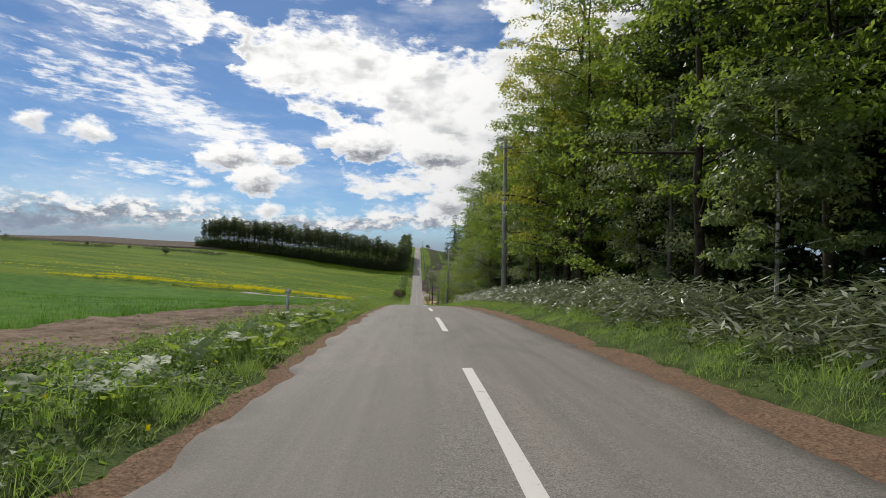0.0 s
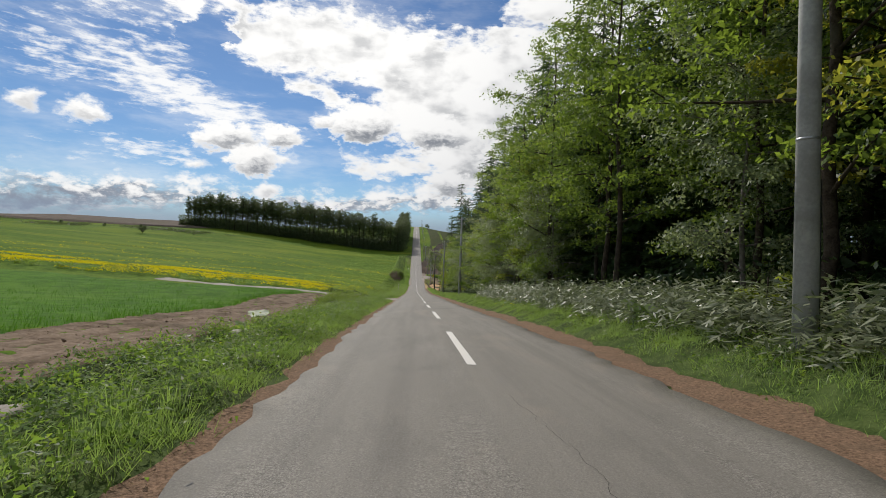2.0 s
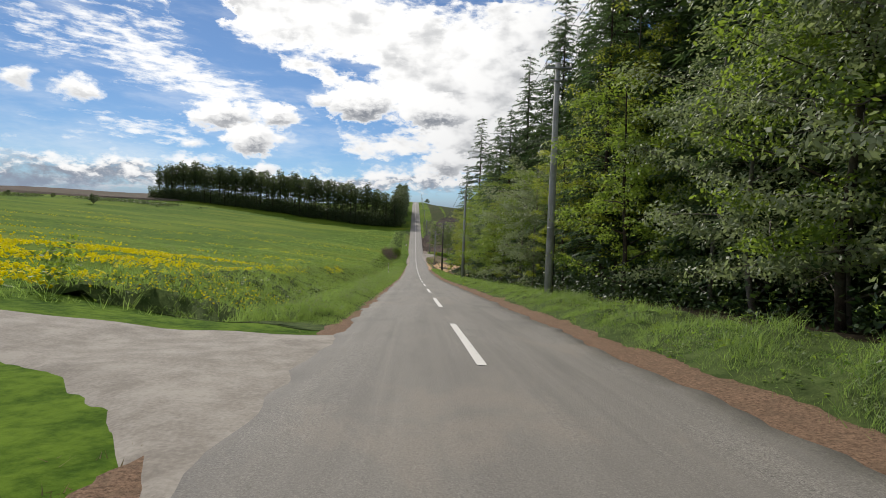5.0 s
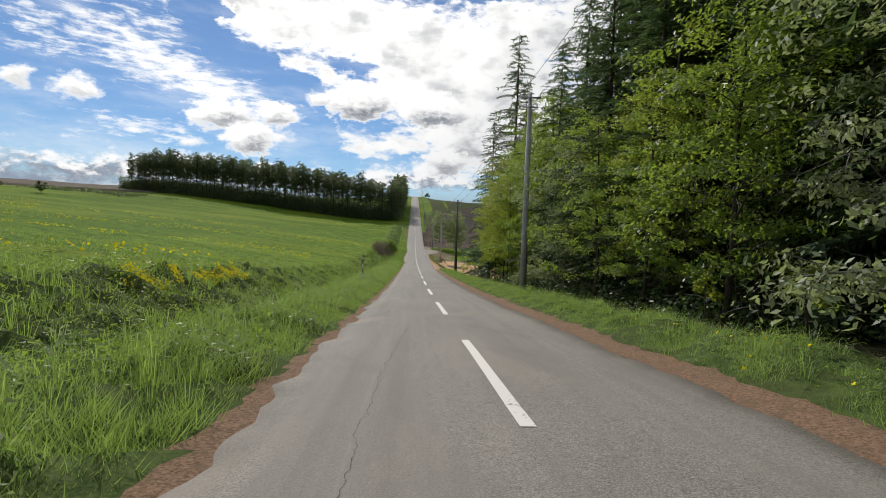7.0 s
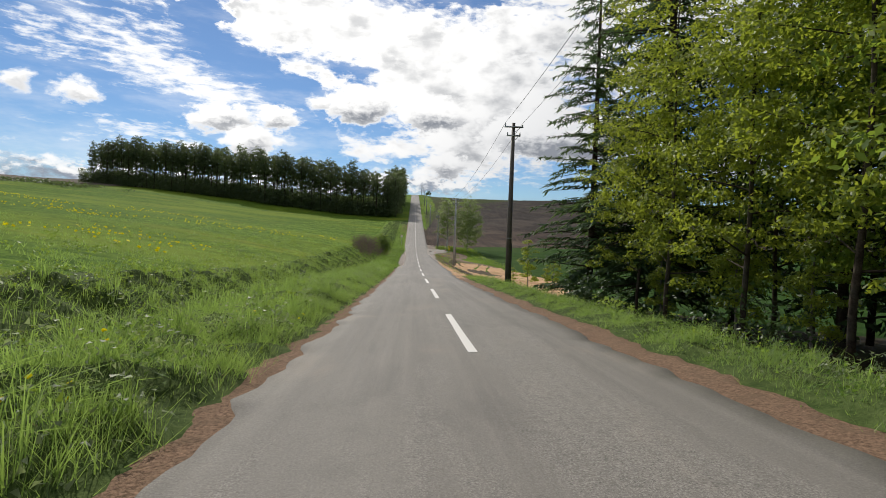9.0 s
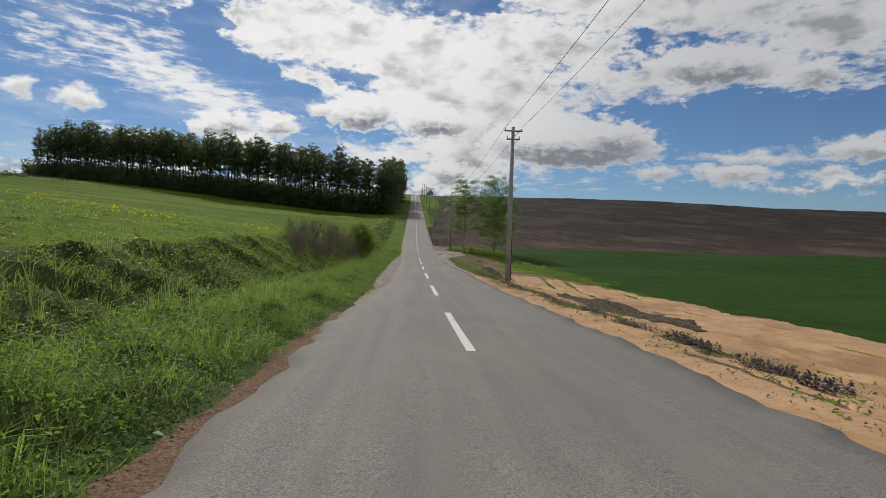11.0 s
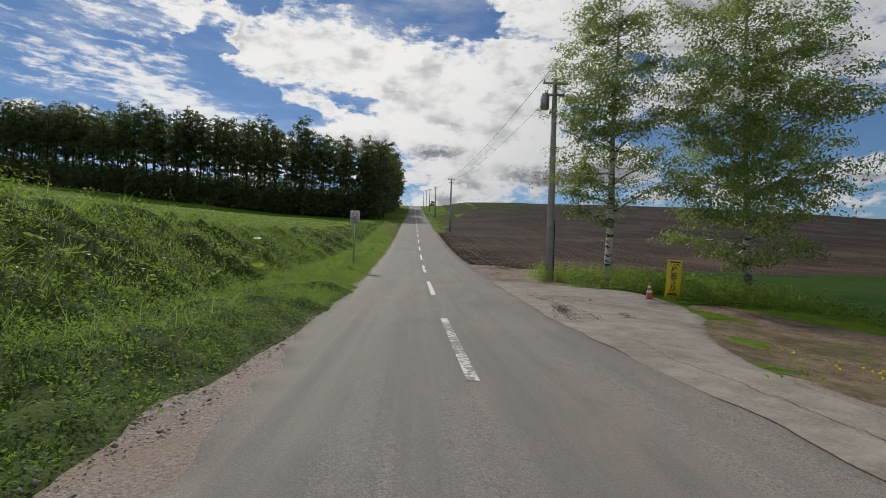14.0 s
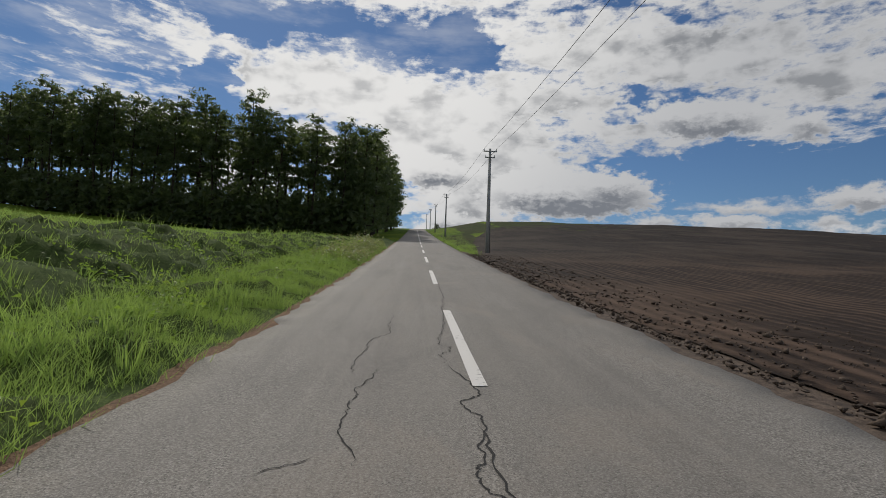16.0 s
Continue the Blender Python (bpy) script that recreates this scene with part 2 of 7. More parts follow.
def surface(name, dark, light, scale, rough=0.85, bump=0.4, dist=0.02, fine=8.0, stain=None, stain_scale=0.3, stain_amount=0.6, spec=0.3):
    """Grainy surface with variation at two or three scales."""
    m, g, bs, out, pos = start(name)
    n1 = g.noise(pos, scale, 5.0, 0.6)
    n2 = g.noise(pos, scale * fine, 4.0, 0.6)
    f = g.math("ADD", g.math("MULTIPLY", n1, 0.6), g.math("MULTIPLY", n2, 0.4))
    col = g.mix(g.smooth(f, 0.34, 0.66), dark, light)
    if stain:
        col = g.mix(g.math("MULTIPLY", g.smooth(g.noise(pos, stain_scale, 4.0, 0.6), 0.48, 0.66), stain_amount), col, stain)
    g.put(bs.inputs["Base Color"], col)
    bs.inputs["Roughness"].default_value = rough
    bs.inputs["Specular IOR Level"].default_value = spec
    g.put(bs.inputs["Normal"], g.bump(f, bump, dist))
    return m


def plain(name, color, rough=0.5, metal=0.0, grain=0.12, scale=6.0, bump=0.1):
    m, g, bs, out, pos = start(name)
    n = g.noise(pos, scale, 5.0, 0.65)
    dark = tuple(c * (1 - grain * 2) for c in color)
    g.put(bs.inputs["Base Color"], g.mix(g.smooth(n, 0.3, 0.7), dark, color))
    bs.inputs["Roughness"].default_value = rough
    bs.inputs["Metallic"].default_value = metal
    g.put(bs.inputs["Normal"], g.bump(n, bump, 0.01))
    return m


def foliage(name, dark, light, glow, through_amount=0.45, rough=0.45, spec=0.35, patch=0.25):
    """Leaves: varied colour leaf by leaf and plant by plant, light passing through."""
    m, g, bs, out, pos = start(name)
    rnd = g.add("ShaderNodeNewGeometry").outputs["Random Per Island"]
    big = g.noise(pos, patch, 3.0, 0.6)
    f = g.math("ADD", g.math("MULTIPLY", rnd, 0.55), g.math("MULTIPLY", g.smooth(big, 0.3, 0.7), 0.45))
    ob = g.add("ShaderNodeObjectInfo").outputs["Random"]
    f = g.math("MINIMUM", g.math("MAXIMUM", g.math("ADD", f, g.math("MULTIPLY", g.math("SUBTRACT", ob, 0.5), 0.5)), 0.0), 1.0)
    col = g.mix(f, dark, light)
    drift = g.smooth(g.noise(pos, patch * 3.1, 4.0, 0.65), 0.44, 0.64)
    col = g.mix(g.math("MULTIPLY", drift, 0.45), col, g.mix(0.5, col, tuple(c * 0.6 for c in dark)))
    g.put(bs.inputs["Base Color"], col)
    bs.inputs["Roughness"].default_value = rough
    bs.inputs["Specular IOR Level"].default_value = spec
    tr = g.add("ShaderNodeBsdfTranslucent")
    g.put(tr.inputs["Color"], g.mix(f, tuple(c * 0.7 for c in glow), glow))
    mx = g.add("ShaderNodeMixShader")
    mx.inputs[0].default_value = through_amount
    g.l.new(bs.outputs[0], mx.inputs[1])
    g.l.new(tr.outputs[0], mx.inputs[2])
    g.l.new(mx.outputs[0], out.inputs["Surface"])
    return m


def asphalt_material():
    m, g, bs, out, pos = start("worn asphalt")
    sepx = g.add("ShaderNodeSeparateXYZ")
    g.put(sepx.inputs[0], pos)
    across = sepx.outputs[0]
    grit = g.noise(pos, 70.0, 3.0, 0.75)
    stones = g.voronoi(pos, 38.0)
    coarse = g.noise(pos, 16.0, 4.0, 0.7)
    streak = g.noise(g.scaled(pos, (3.2, 0.035, 1.0)), 1.0, 4.0, 0.6)
    fine_streak = g.noise(g.scaled(pos, (11.0, 0.10, 1.0)), 1.0, 3.0, 0.6)
    blot = g.noise(g.scaled(pos, (0.55, 0.22, 1.0)), 1.0, 6.0, 0.65, 0.5)
    worn = g.smooth(g.noise(g.scaled(pos, (0.8, 0.10, 1.0)), 0.9, 5.0, 0.65), 0.47, 0.60)
    # wheel tracks: slightly polished bands
    track = g.math("ABSOLUTE", g.math("SUBTRACT", g.math("ABSOLUTE", across), 1.35))
    track = g.math("MULTIPLY", g.smooth(track, 0.65, 0.1), g.smooth(streak, 0.35, 0.6))
    old = g.smooth(sepx.outputs[1], 236.0, 262.0)
    col = g.mix(g.smooth(streak, 0.30, 0.70), (0.168, 0.153, 0.136), (0.200, 0.183, 0.161))
    col = g.mix(g.math("MULTIPLY", track, 0.35), col, (0.225, 0.207, 0.184))
    col = g.mix(g.math("MULTIPLY", g.smooth(blot, 0.52, 0.66), 0.55), col, (0.255, 0.218, 0.180))
    col = g.mix(g.math("MULTIPLY", g.smooth(blot, 0.46, 0.30), 0.55), col, (0.115, 0.106, 0.096))
    col = g.mix(g.math("MULTIPLY", g.smooth(fine_streak, 0.55, 0.70), 0.12), col, (0.30, 0.27, 0.235))
    amount = g.math("ADD", g.math("MULTIPLY", old, 0.35), g.math("ADD", 0.26, g.math("MULTIPLY", worn, 0.5)))
    speck = g.noise(pos, 42.0, 3.0, 0.8)
    col = g.mix(g.math("MULTIPLY", g.smooth(speck, 0.52, 0.64), g.math("MULTIPLY", amount, 0.6)), col, (0.28, 0.257, 0.23))
    col = g.mix(g.math("MULTIPLY", g.smooth(speck, 0.48, 0.36), g.math("MULTIPLY", amount, 0.8)), col, (0.095, 0.087, 0.078))
    col = g.mix(g.math("MULTIPLY", g.smooth(grit, 0.46, 0.64), amount), col, (0.36, 0.335, 0.30))
    col = g.mix(g.math("MULTIPLY", g.smooth(stones, 0.30, 0.08), amount), col, (0.075, 0.07, 0.064))
    col = g.mix(g.math("MULTIPLY", g.smooth(coarse, 0.52, 0.68), g.math("MULTIPLY", worn, 0.5)), col, (0.095, 0.088, 0.08))
    g.put(bs.inputs["Base Color"], col)
    bs.inputs["Roughness"].default_value = 0.78
    bs.inputs["Specular IOR Level"].default_value = 0.25
    h = g.math("ADD", grit, g.math("ADD", g.math("MULTIPLY", stones, 0.6), g.math("MULTIPLY", coarse, g.math("MULTIPLY", worn, 0.8))))
    g.put(bs.inputs["Normal"], g.bump(h, 0.45, 0.010))
    return m


def paint_material(name, wear):
    """Road paint worn down to the asphalt in places."""
    m, g, bs, out, pos = start(name)
    n = g.noise(pos, 14.0, 6.0, 0.7)
    n2 = g.noise(g.scaled(pos, (1, 0.25, 1)), 3.0, 4.0, 0.6)
    keep = g.smooth(g.math("ADD", g.math("MULTIPLY", n, 0.7), g.math("MULTIPLY", n2, 0.5)), wear, wear + 0.12)
    g.put(bs.inputs["Base Color"], g.mix(keep, (0.20, 0.185, 0.165), (0.66, 0.63, 0.59)))
    bs.inputs["Roughness"].default_value = 0.6
    return m


def dust_material():
    """Thin pale dust that lets the asphalt show between the grains."""
    m, g, bs, out, pos = start("pale road dust")
    n = g.math("ADD", g.math("MULTIPLY", g.noise(pos, 55.0, 4.0, 0.7), 0.6), g.math("MULTIPLY", g.noise(pos, 5.0, 4.0, 0.6), 0.5))
    bs.inputs["Base Color"].default_value = (0.36, 0.32, 0.28, 1)
    bs.inputs["Roughness"].default_value = 0.95
    g.put(bs.inputs["Alpha"], g.smooth(n, 0.42, 0.64, 0.12, 0.85))
    return m


def plough_material():
    m, g, bs, out, pos = start("ploughed soil")
    clod = g.noise(pos, 3.2, 6.0, 0.7)
    big = g.noise(pos, 0.06, 4.0, 0.6)
    lines = g.add("ShaderNodeTexWave")
    lines.wave_type, lines.bands_direction = "BANDS", "X"
    g.put(lines.inputs["Vector"], pos)
    lines.inputs["Scale"].default_value = 0.55
    lines.inputs["Distortion"].default_value = 0.5
    lines.inputs["Detail"].default_value = 3.0
    lines.inputs["Detail Scale"].default_value = 0.5
    f = g.math("ADD", g.math("MULTIPLY", clod, 0.6), g.math("ADD", g.math("MULTIPLY", lines.outputs["Fac"], 0.22), g.math("MULTIPLY", g.math("SUBTRACT", g.noise(g.scaled(pos, (1.3, 0.02, 1.0)), 1.0, 4.0, 0.6), 0.5), 0.7)))
    col = g.mix(g.smooth(f, 0.28, 0.70), (0.012, 0.0088, 0.0070), (0.056, 0.041, 0.032))
    col = g.mix(g.math("MULTIPLY", g.smooth(big, 0.46, 0.62), 0.5), col, (0.076, 0.056, 0.043))
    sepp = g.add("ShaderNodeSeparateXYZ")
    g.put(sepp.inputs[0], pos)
    # dry = sunlit lower slope; cloud shadow uphill is put into the soil colour.
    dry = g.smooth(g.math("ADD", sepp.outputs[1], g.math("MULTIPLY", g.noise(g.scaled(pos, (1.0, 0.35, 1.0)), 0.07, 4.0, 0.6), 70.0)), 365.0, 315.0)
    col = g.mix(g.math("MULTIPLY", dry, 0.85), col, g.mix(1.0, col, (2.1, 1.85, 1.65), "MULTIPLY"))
    g.put(bs.inputs["Base Color"], col)
    bs.inputs["Roughness"].default_value = 0.95
    bs.inputs["Specular IOR Level"].default_value = 0.12
    g.put(bs.inputs["Normal"], g.bump(f, 0.6, 0.07))
    return m


def meadow_material():
    m, g, bs, out, pos = start("meadow turf")
    fine = g.noise(g.scaled(pos, (1, 1, 1)), 5.0, 6.0, 0.7)
    tuft = g.noise(pos, 0.9, 5.0, 0.65)
    big = g.noise(g.scaled(pos, (0.6, 1.2, 1)), 0.035, 4.0, 0.55)
    streak = g.noise(g.scaled(pos, (0.25, 1.6, 1)), 0.10, 4.0, 0.6)
    f = g.math("ADD", g.math("MULTIPLY", fine, 0.5), g.math("MULTIPLY", tuft, 0.5))
    col = g.mix(g.smooth(f, 0.37, 0.63), (0.034, 0.076, 0.007), (0.124, 0.198, 0.022))
    col = g.mix(g.math("MULTIPLY", g.smooth(big, 0.42, 0.66), 0.55), col, (0.175, 0.225, 0.022))
    col = g.mix(g.math("MULTIPLY", g.smooth(streak, 0.54, 0.70), 0.5), col, (0.23, 0.23, 0.025))
    g.put(bs.inputs["Base Color"], col)
    bs.inputs["Roughness"].default_value = 0.9
    bs.inputs["Specular IOR Level"].default_value = 0.03
    g.put(bs.inputs["Normal"], g.bump(f, 0.7, 0.10))
    return m


def birch_bark_material():
    m, g, bs, out, pos = start("white birch bark")
    base = g.mix(g.noise(pos, 2.5, 4.0, 0.6), (0.46, 0.43, 0.39), (0.70, 0.68, 0.64))
    marks = g.smooth(g.noise(g.scaled(pos, (2.2, 2.2, 11.0)), 1.0, 4.0, 0.6), 0.53, 0.58)
    col = g.mix(marks, base, (0.035, 0.03, 0.027))
    col = g.mix(g.math("MULTIPLY", g.smooth(g.noise(pos, 1.3, 5.0, 0.65), 0.52, 0.62), 0.8), col, (0.10, 0.085, 0.075))
    g.put(bs.inputs["Base Color"], col)
    bs.inputs["Roughness"].default_value = 0.7
    g.put(bs.inputs["Normal"], g.bump(marks, 0.4, 0.008))
    return m


M = {
    "asphalt": asphalt_material(),
    "paint": paint_material("white road paint", 0.40),
    "paint_worn": paint_material("worn white road paint", 0.56),
    "dust": dust_material(),
    "meadow": meadow_material(),
    "crop": surface("young crop green", (0.034, 0.092, 0.008), (0.085, 0.180, 0.017), 0.8, 0.85, 0.5, 0.06, 7.0, (0.11, 0.20, 0.024), 0.05, 0.5, 0.03),
    "field": surface("field green", (0.016, 0.040, 0.006), (0.034, 0.076, 0.010), 0.7, 0.85, 0.5, 0.06, 7.0, (0.045, 0.08, 0.014), 0.04, 0.5, 0.03),
    "dull_grass": surface("dull upland grass", (0.030, 0.040, 0.014), (0.068, 0.082, 0.030), 0.7, 0.9, 0.5, 0.05, 7.0, (0.075, 0.068, 0.034), 0.05, 0.6, 0.03),
    "soil": surface("dry tilled soil", (0.115, 0.078, 0.052), (0.27, 0.20, 0.145), 1.3, 0.95, 0.9, 0.08, 6.0, (0.075, 0.06, 0.035), 0.5, 0.5, 0.1),
    "pale_dirt": surface("pale trodden dirt", (0.16, 0.125, 0.098), (0.33, 0.275, 0.225), 2.2, 0.95, 0.9, 0.05, 8.0, (0.11, 0.082, 0.060), 0.7, 0.6, 0.1),
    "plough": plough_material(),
    "far_soil": surface("bare brown field soil", (0.115, 0.090, 0.074), (0.165, 0.132, 0.108), 0.3, 0.95, 0.5, 0.05, 6.0, (0.10, 0.10, 0.06), 0.02, 0.5, 0.05),
    "clod": surface("crumbly soil clods", (0.045, 0.032, 0.024), (0.150, 0.110, 0.082), 8.0, 0.95, 0.6, 0.02),
    "heap": surface("dug dark soil", (0.040, 0.030, 0.021), (0.155, 0.118, 0.084), 5.0, 0.95, 1.0, 0.06, 5.0, (0.05, 0.055, 0.022), 1.2, 0.5, 0.1),
    "sand": surface("orange sand", (0.40, 0.235, 0.115), (0.56, 0.36, 0.20), 0.9, 0.9, 0.6, 0.05, 9.0, (0.30, 0.17, 0.085), 0.35, 0.7, 0.15),
    "gravel": surface("pale gravel", (0.17, 0.142, 0.122), (0.50, 0.430, 0.375), 34.0, 0.9, 1.0, 0.03, 3.0, (0.34, 0.255, 0.195), 0.8, 0.5, 0.2),
    "litter": surface("orange brown needle litter", (0.100, 0.064, 0.042), (0.335, 0.214, 0.143), 30.0, 0.95, 1.0, 0.03, 3.0, (0.15, 0.105, 0.070), 4.0, 0.5, 0.1),
    "old_tar": surface("pale old asphalt", (0.205, 0.178, 0.150), (0.352, 0.315, 0.272), 2.0, 0.85, 0.5, 0.02, 12.0, (0.14, 0.118, 0.095), 0.4, 0.5, 0.25),
    "turf": surface("verge sward", (0.032, 0.056, 0.012), (0.095, 0.130, 0.038), 3.5, 0.95, 0.9, 0.05, 9.0, (0.045, 0.050, 0.020), 0.8, 0.4, 0.1),
    "forest_floor": surface("forest floor", (0.022, 0.017, 0.011), (0.070, 0.052, 0.030), 1.5, 0.95, 0.9, 0.06, 6.0, (0.03, 0.045, 0.012), 0.5, 0.6, 0.1),
    "dry_turf": surface("dry weedy turf", (0.085, 0.066, 0.040), (0.23, 0.180, 0.120), 2.2, 0.95, 0.9, 0.05, 6.0, (0.075, 0.08, 0.03), 0.6, 0.5, 0.05),
    "crack": plain("tar crack", (0.018, 0.016, 0.015), 0.9),
    "concrete": surface("grey pole concrete", (0.33, 0.33, 0.325), (0.44, 0.44, 0.43), 2.5, 0.8, 0.2, 0.01, 8.0, (0.17, 0.165, 0.15), 0.8, 0.5, 0.3),
    "dark_pole": surface("brown pole steel", (0.085, 0.07, 0.058), (0.135, 0.115, 0.10), 2.5, 0.6, 0.2, 0.01, 8.0),
    "steel": plain("galvanised steel", (0.42, 0.43, 0.44), 0.4, 0.8, 0.12, 12.0),
    "insulator": plain("white porcelain", (0.68, 0.67, 0.64), 0.3),
    "wire": plain("black cable", (0.02, 0.02, 0.022), 0.6),
    "sign_white": plain("white sign sheet", (0.74, 0.74, 0.72), 0.4, 0.0, 0.04),
    "sign_red": plain("red sign paint", (0.62, 0.05, 0.06), 0.4, 0.0, 0.05),
    "sign_ink": plain("dark sign ink", (0.05, 0.05, 0.055), 0.5, 0.0, 0.05),
    "yellow_paint": plain("yellow marker paint", (0.80, 0.62, 0.02), 0.4, 0.0, 0.06),
    "cone_orange": plain("faded orange plastic", (0.42, 0.11, 0.05), 0.5, 0.0, 0.12, 9.0),
    "nettle_purple": foliage("purple flowering weed", (0.075, 0.060, 0.070), (0.20, 0.165, 0.180), (0.20, 0.16, 0.16), 0.3, 0.6, 0.2, 0.8),
    "bark": surface("brown bark", (0.028, 0.021, 0.016), (0.085, 0.066, 0.050), 5.0, 0.95, 1.0, 0.03, 5.0, (0.10, 0.10, 0.075), 1.5, 0.4, 0.1),
    "grey_bark": surface("grey twig bark", (0.11, 0.095, 0.082), (0.21, 0.185, 0.165), 6.0, 0.9, 0.6, 0.02, 5.0),
    "birch_bark": birch_bark_material(),
    "dry_stalk": surface("dry reddish stalks", (0.13, 0.088, 0.070), (0.30, 0.215, 0.178), 5.0, 0.95, 0.3, 0.01),
    "leaf": foliage("broad leaf green", (0.050, 0.098, 0.018), (0.180, 0.250, 0.056), (0.44, 0.60, 0.07), 0.44, 0.5, 0.3),
    "leaf_light": foliage("spring leaf yellow green", (0.085, 0.135, 0.021), (0.235, 0.285, 0.056), (0.54, 0.62, 0.06), 0.46, 0.5, 0.3),
    "leaf_gold": foliage("young golden leaf", (0.115, 0.132, 0.018), (0.285, 0.285, 0.045), (0.64, 0.64, 0.07), 0.48, 0.5, 0.3),
    # Darkest copy of leaf: the forest interior's shade is in this colour.
    "leaf_interior_shade": foliage("leaf green darkened for interior shade", (0.019, 0.043, 0.013), (0.050, 0.088, 0.024), (0.10, 0.17, 0.03), 0.2),
    # Darker copy of leaf: shade along the forest edge put into the colour.
    "leaf_edge_shade": foliage("leaf green darkened for edge shade", (0.036, 0.072, 0.017), (0.130, 0.190, 0.046), (0.33, 0.47, 0.06), 0.42, 0.5, 0.3),
    "birch_light": foliage("airy birch leaf", (0.085, 0.125, 0.044), (0.200, 0.250, 0.105), (0.46, 0.58, 0.15), 0.46, 0.45, 0.35),
    "marker_brown": plain("faded red brown paint", (0.13, 0.045, 0.032), 0.6, 0.0, 0.15),
    "needle": foliage("larch needles", (0.024, 0.052, 0.026), (0.072, 0.120, 0.052), (0.16, 0.25, 0.07), 0.35, 0.6, 0.2),
    "wood_leaf": foliage("poplar leaf", (0.036, 0.056, 0.026), (0.115, 0.145, 0.066), (0.22, 0.29, 0.09), 0.40, 0.5, 0.3, 0.08),
    "birch_leaf": foliage("birch leaf", (0.070, 0.105, 0.040), (0.170, 0.215, 0.090), (0.34, 0.44, 0.13), 0.45, 0.42, 0.35),
    "willow_leaf": foliage("grey-green downy leaf", (0.100, 0.140, 0.066), (0.290, 0.330, 0.190), (0.40, 0.48, 0.19), 0.42, 0.5, 0.35),
    "grass": foliage("verge grass", (0.058, 0.112, 0.026), (0.270, 0.350, 0.140), (0.42, 0.60, 0.12), 0.46, 0.45, 0.4, 0.5),
    "weed": foliage("broad verge weeds", (0.062, 0.125, 0.026), (0.205, 0.305, 0.080), (0.38, 0.58, 0.07), 0.44, 0.6, 0.14, 0.5),
    "sasa": foliage("dwarf bamboo leaf", (0.11, 0.135, 0.065), (0.48, 0.49, 0.36), (0.26, 0.33, 0.12), 0.26, 0.38, 0.45, 0.8),
    "butterbur": foliage("butterbur leaf", (0.095, 0.160, 0.048), (0.24, 0.31, 0.14), (0.46, 0.60, 0.07), 0.46, 0.5, 0.25, 0.8),
    "petal": foliage("yellow petals", (0.84, 0.70, 0.005), (0.90, 0.80, 0.01), (0.95, 0.82, 0.01), 0.4, 0.6, 0.1),
    "dry_grass": foliage("dry straw grass", (0.16, 0.12, 0.06), (0.34, 0.27, 0.15), (0.4, 0.32, 0.15), 0.3, 0.7, 0.2),
    "pale_flower": foliage("pale weed leaves", (0.20, 0.23, 0.09), (0.42, 0.42, 0.24), (0.45, 0.48, 0.16), 0.35, 0.5, 0.3),
    "crop_blade": foliage("crop blades", (0.030, 0.095, 0.012), (0.075, 0.180, 0.024), (0.15, 0.34, 0.03), 0.4, 0.5, 0.3, 0.2),
}


# ------------------------------------------------------------------ mesh helpers
rng = np.random.default_rng(7)


def np_mesh(name, verts, faces, mats=(), smooth=False):
    """Mesh from arrays: verts (n, 3); faces (m, 3) or (m, 4), or a list of such arrays."""
    groups = faces if isinstance(faces, list) else [faces]
    groups = [np.asarray(f, dtype=np.int32) for f in groups if len(f)]
    me = bpy.data.meshes.new(name)
    verts = np.asarray(verts, dtype=np.float32)
    me.vertices.add(len(verts))
    me.vertices.foreach_set("co", verts.ravel())
    loops = np.concatenate([f.ravel() for f in groups])
    counts = np.concatenate([np.full(len(f), f.shape[1], dtype=np.int32) for f in groups])
    me.loops.add(len(loops))
    me.loops.foreach_set("vertex_index", loops)
    me.polygons.add(len(counts))
    me.polygons.foreach_set("loop_start", np.concatenate([[0], np.cumsum(counts)[:-1]]).astype(np.int32))
    if smooth:
        me.polygons.foreach_set("use_smooth", np.ones(len(counts), dtype=bool))
    for m in mats:
        me.materials.append(m)
    me.update(calc_edges=True)
    me.validate()
    return me


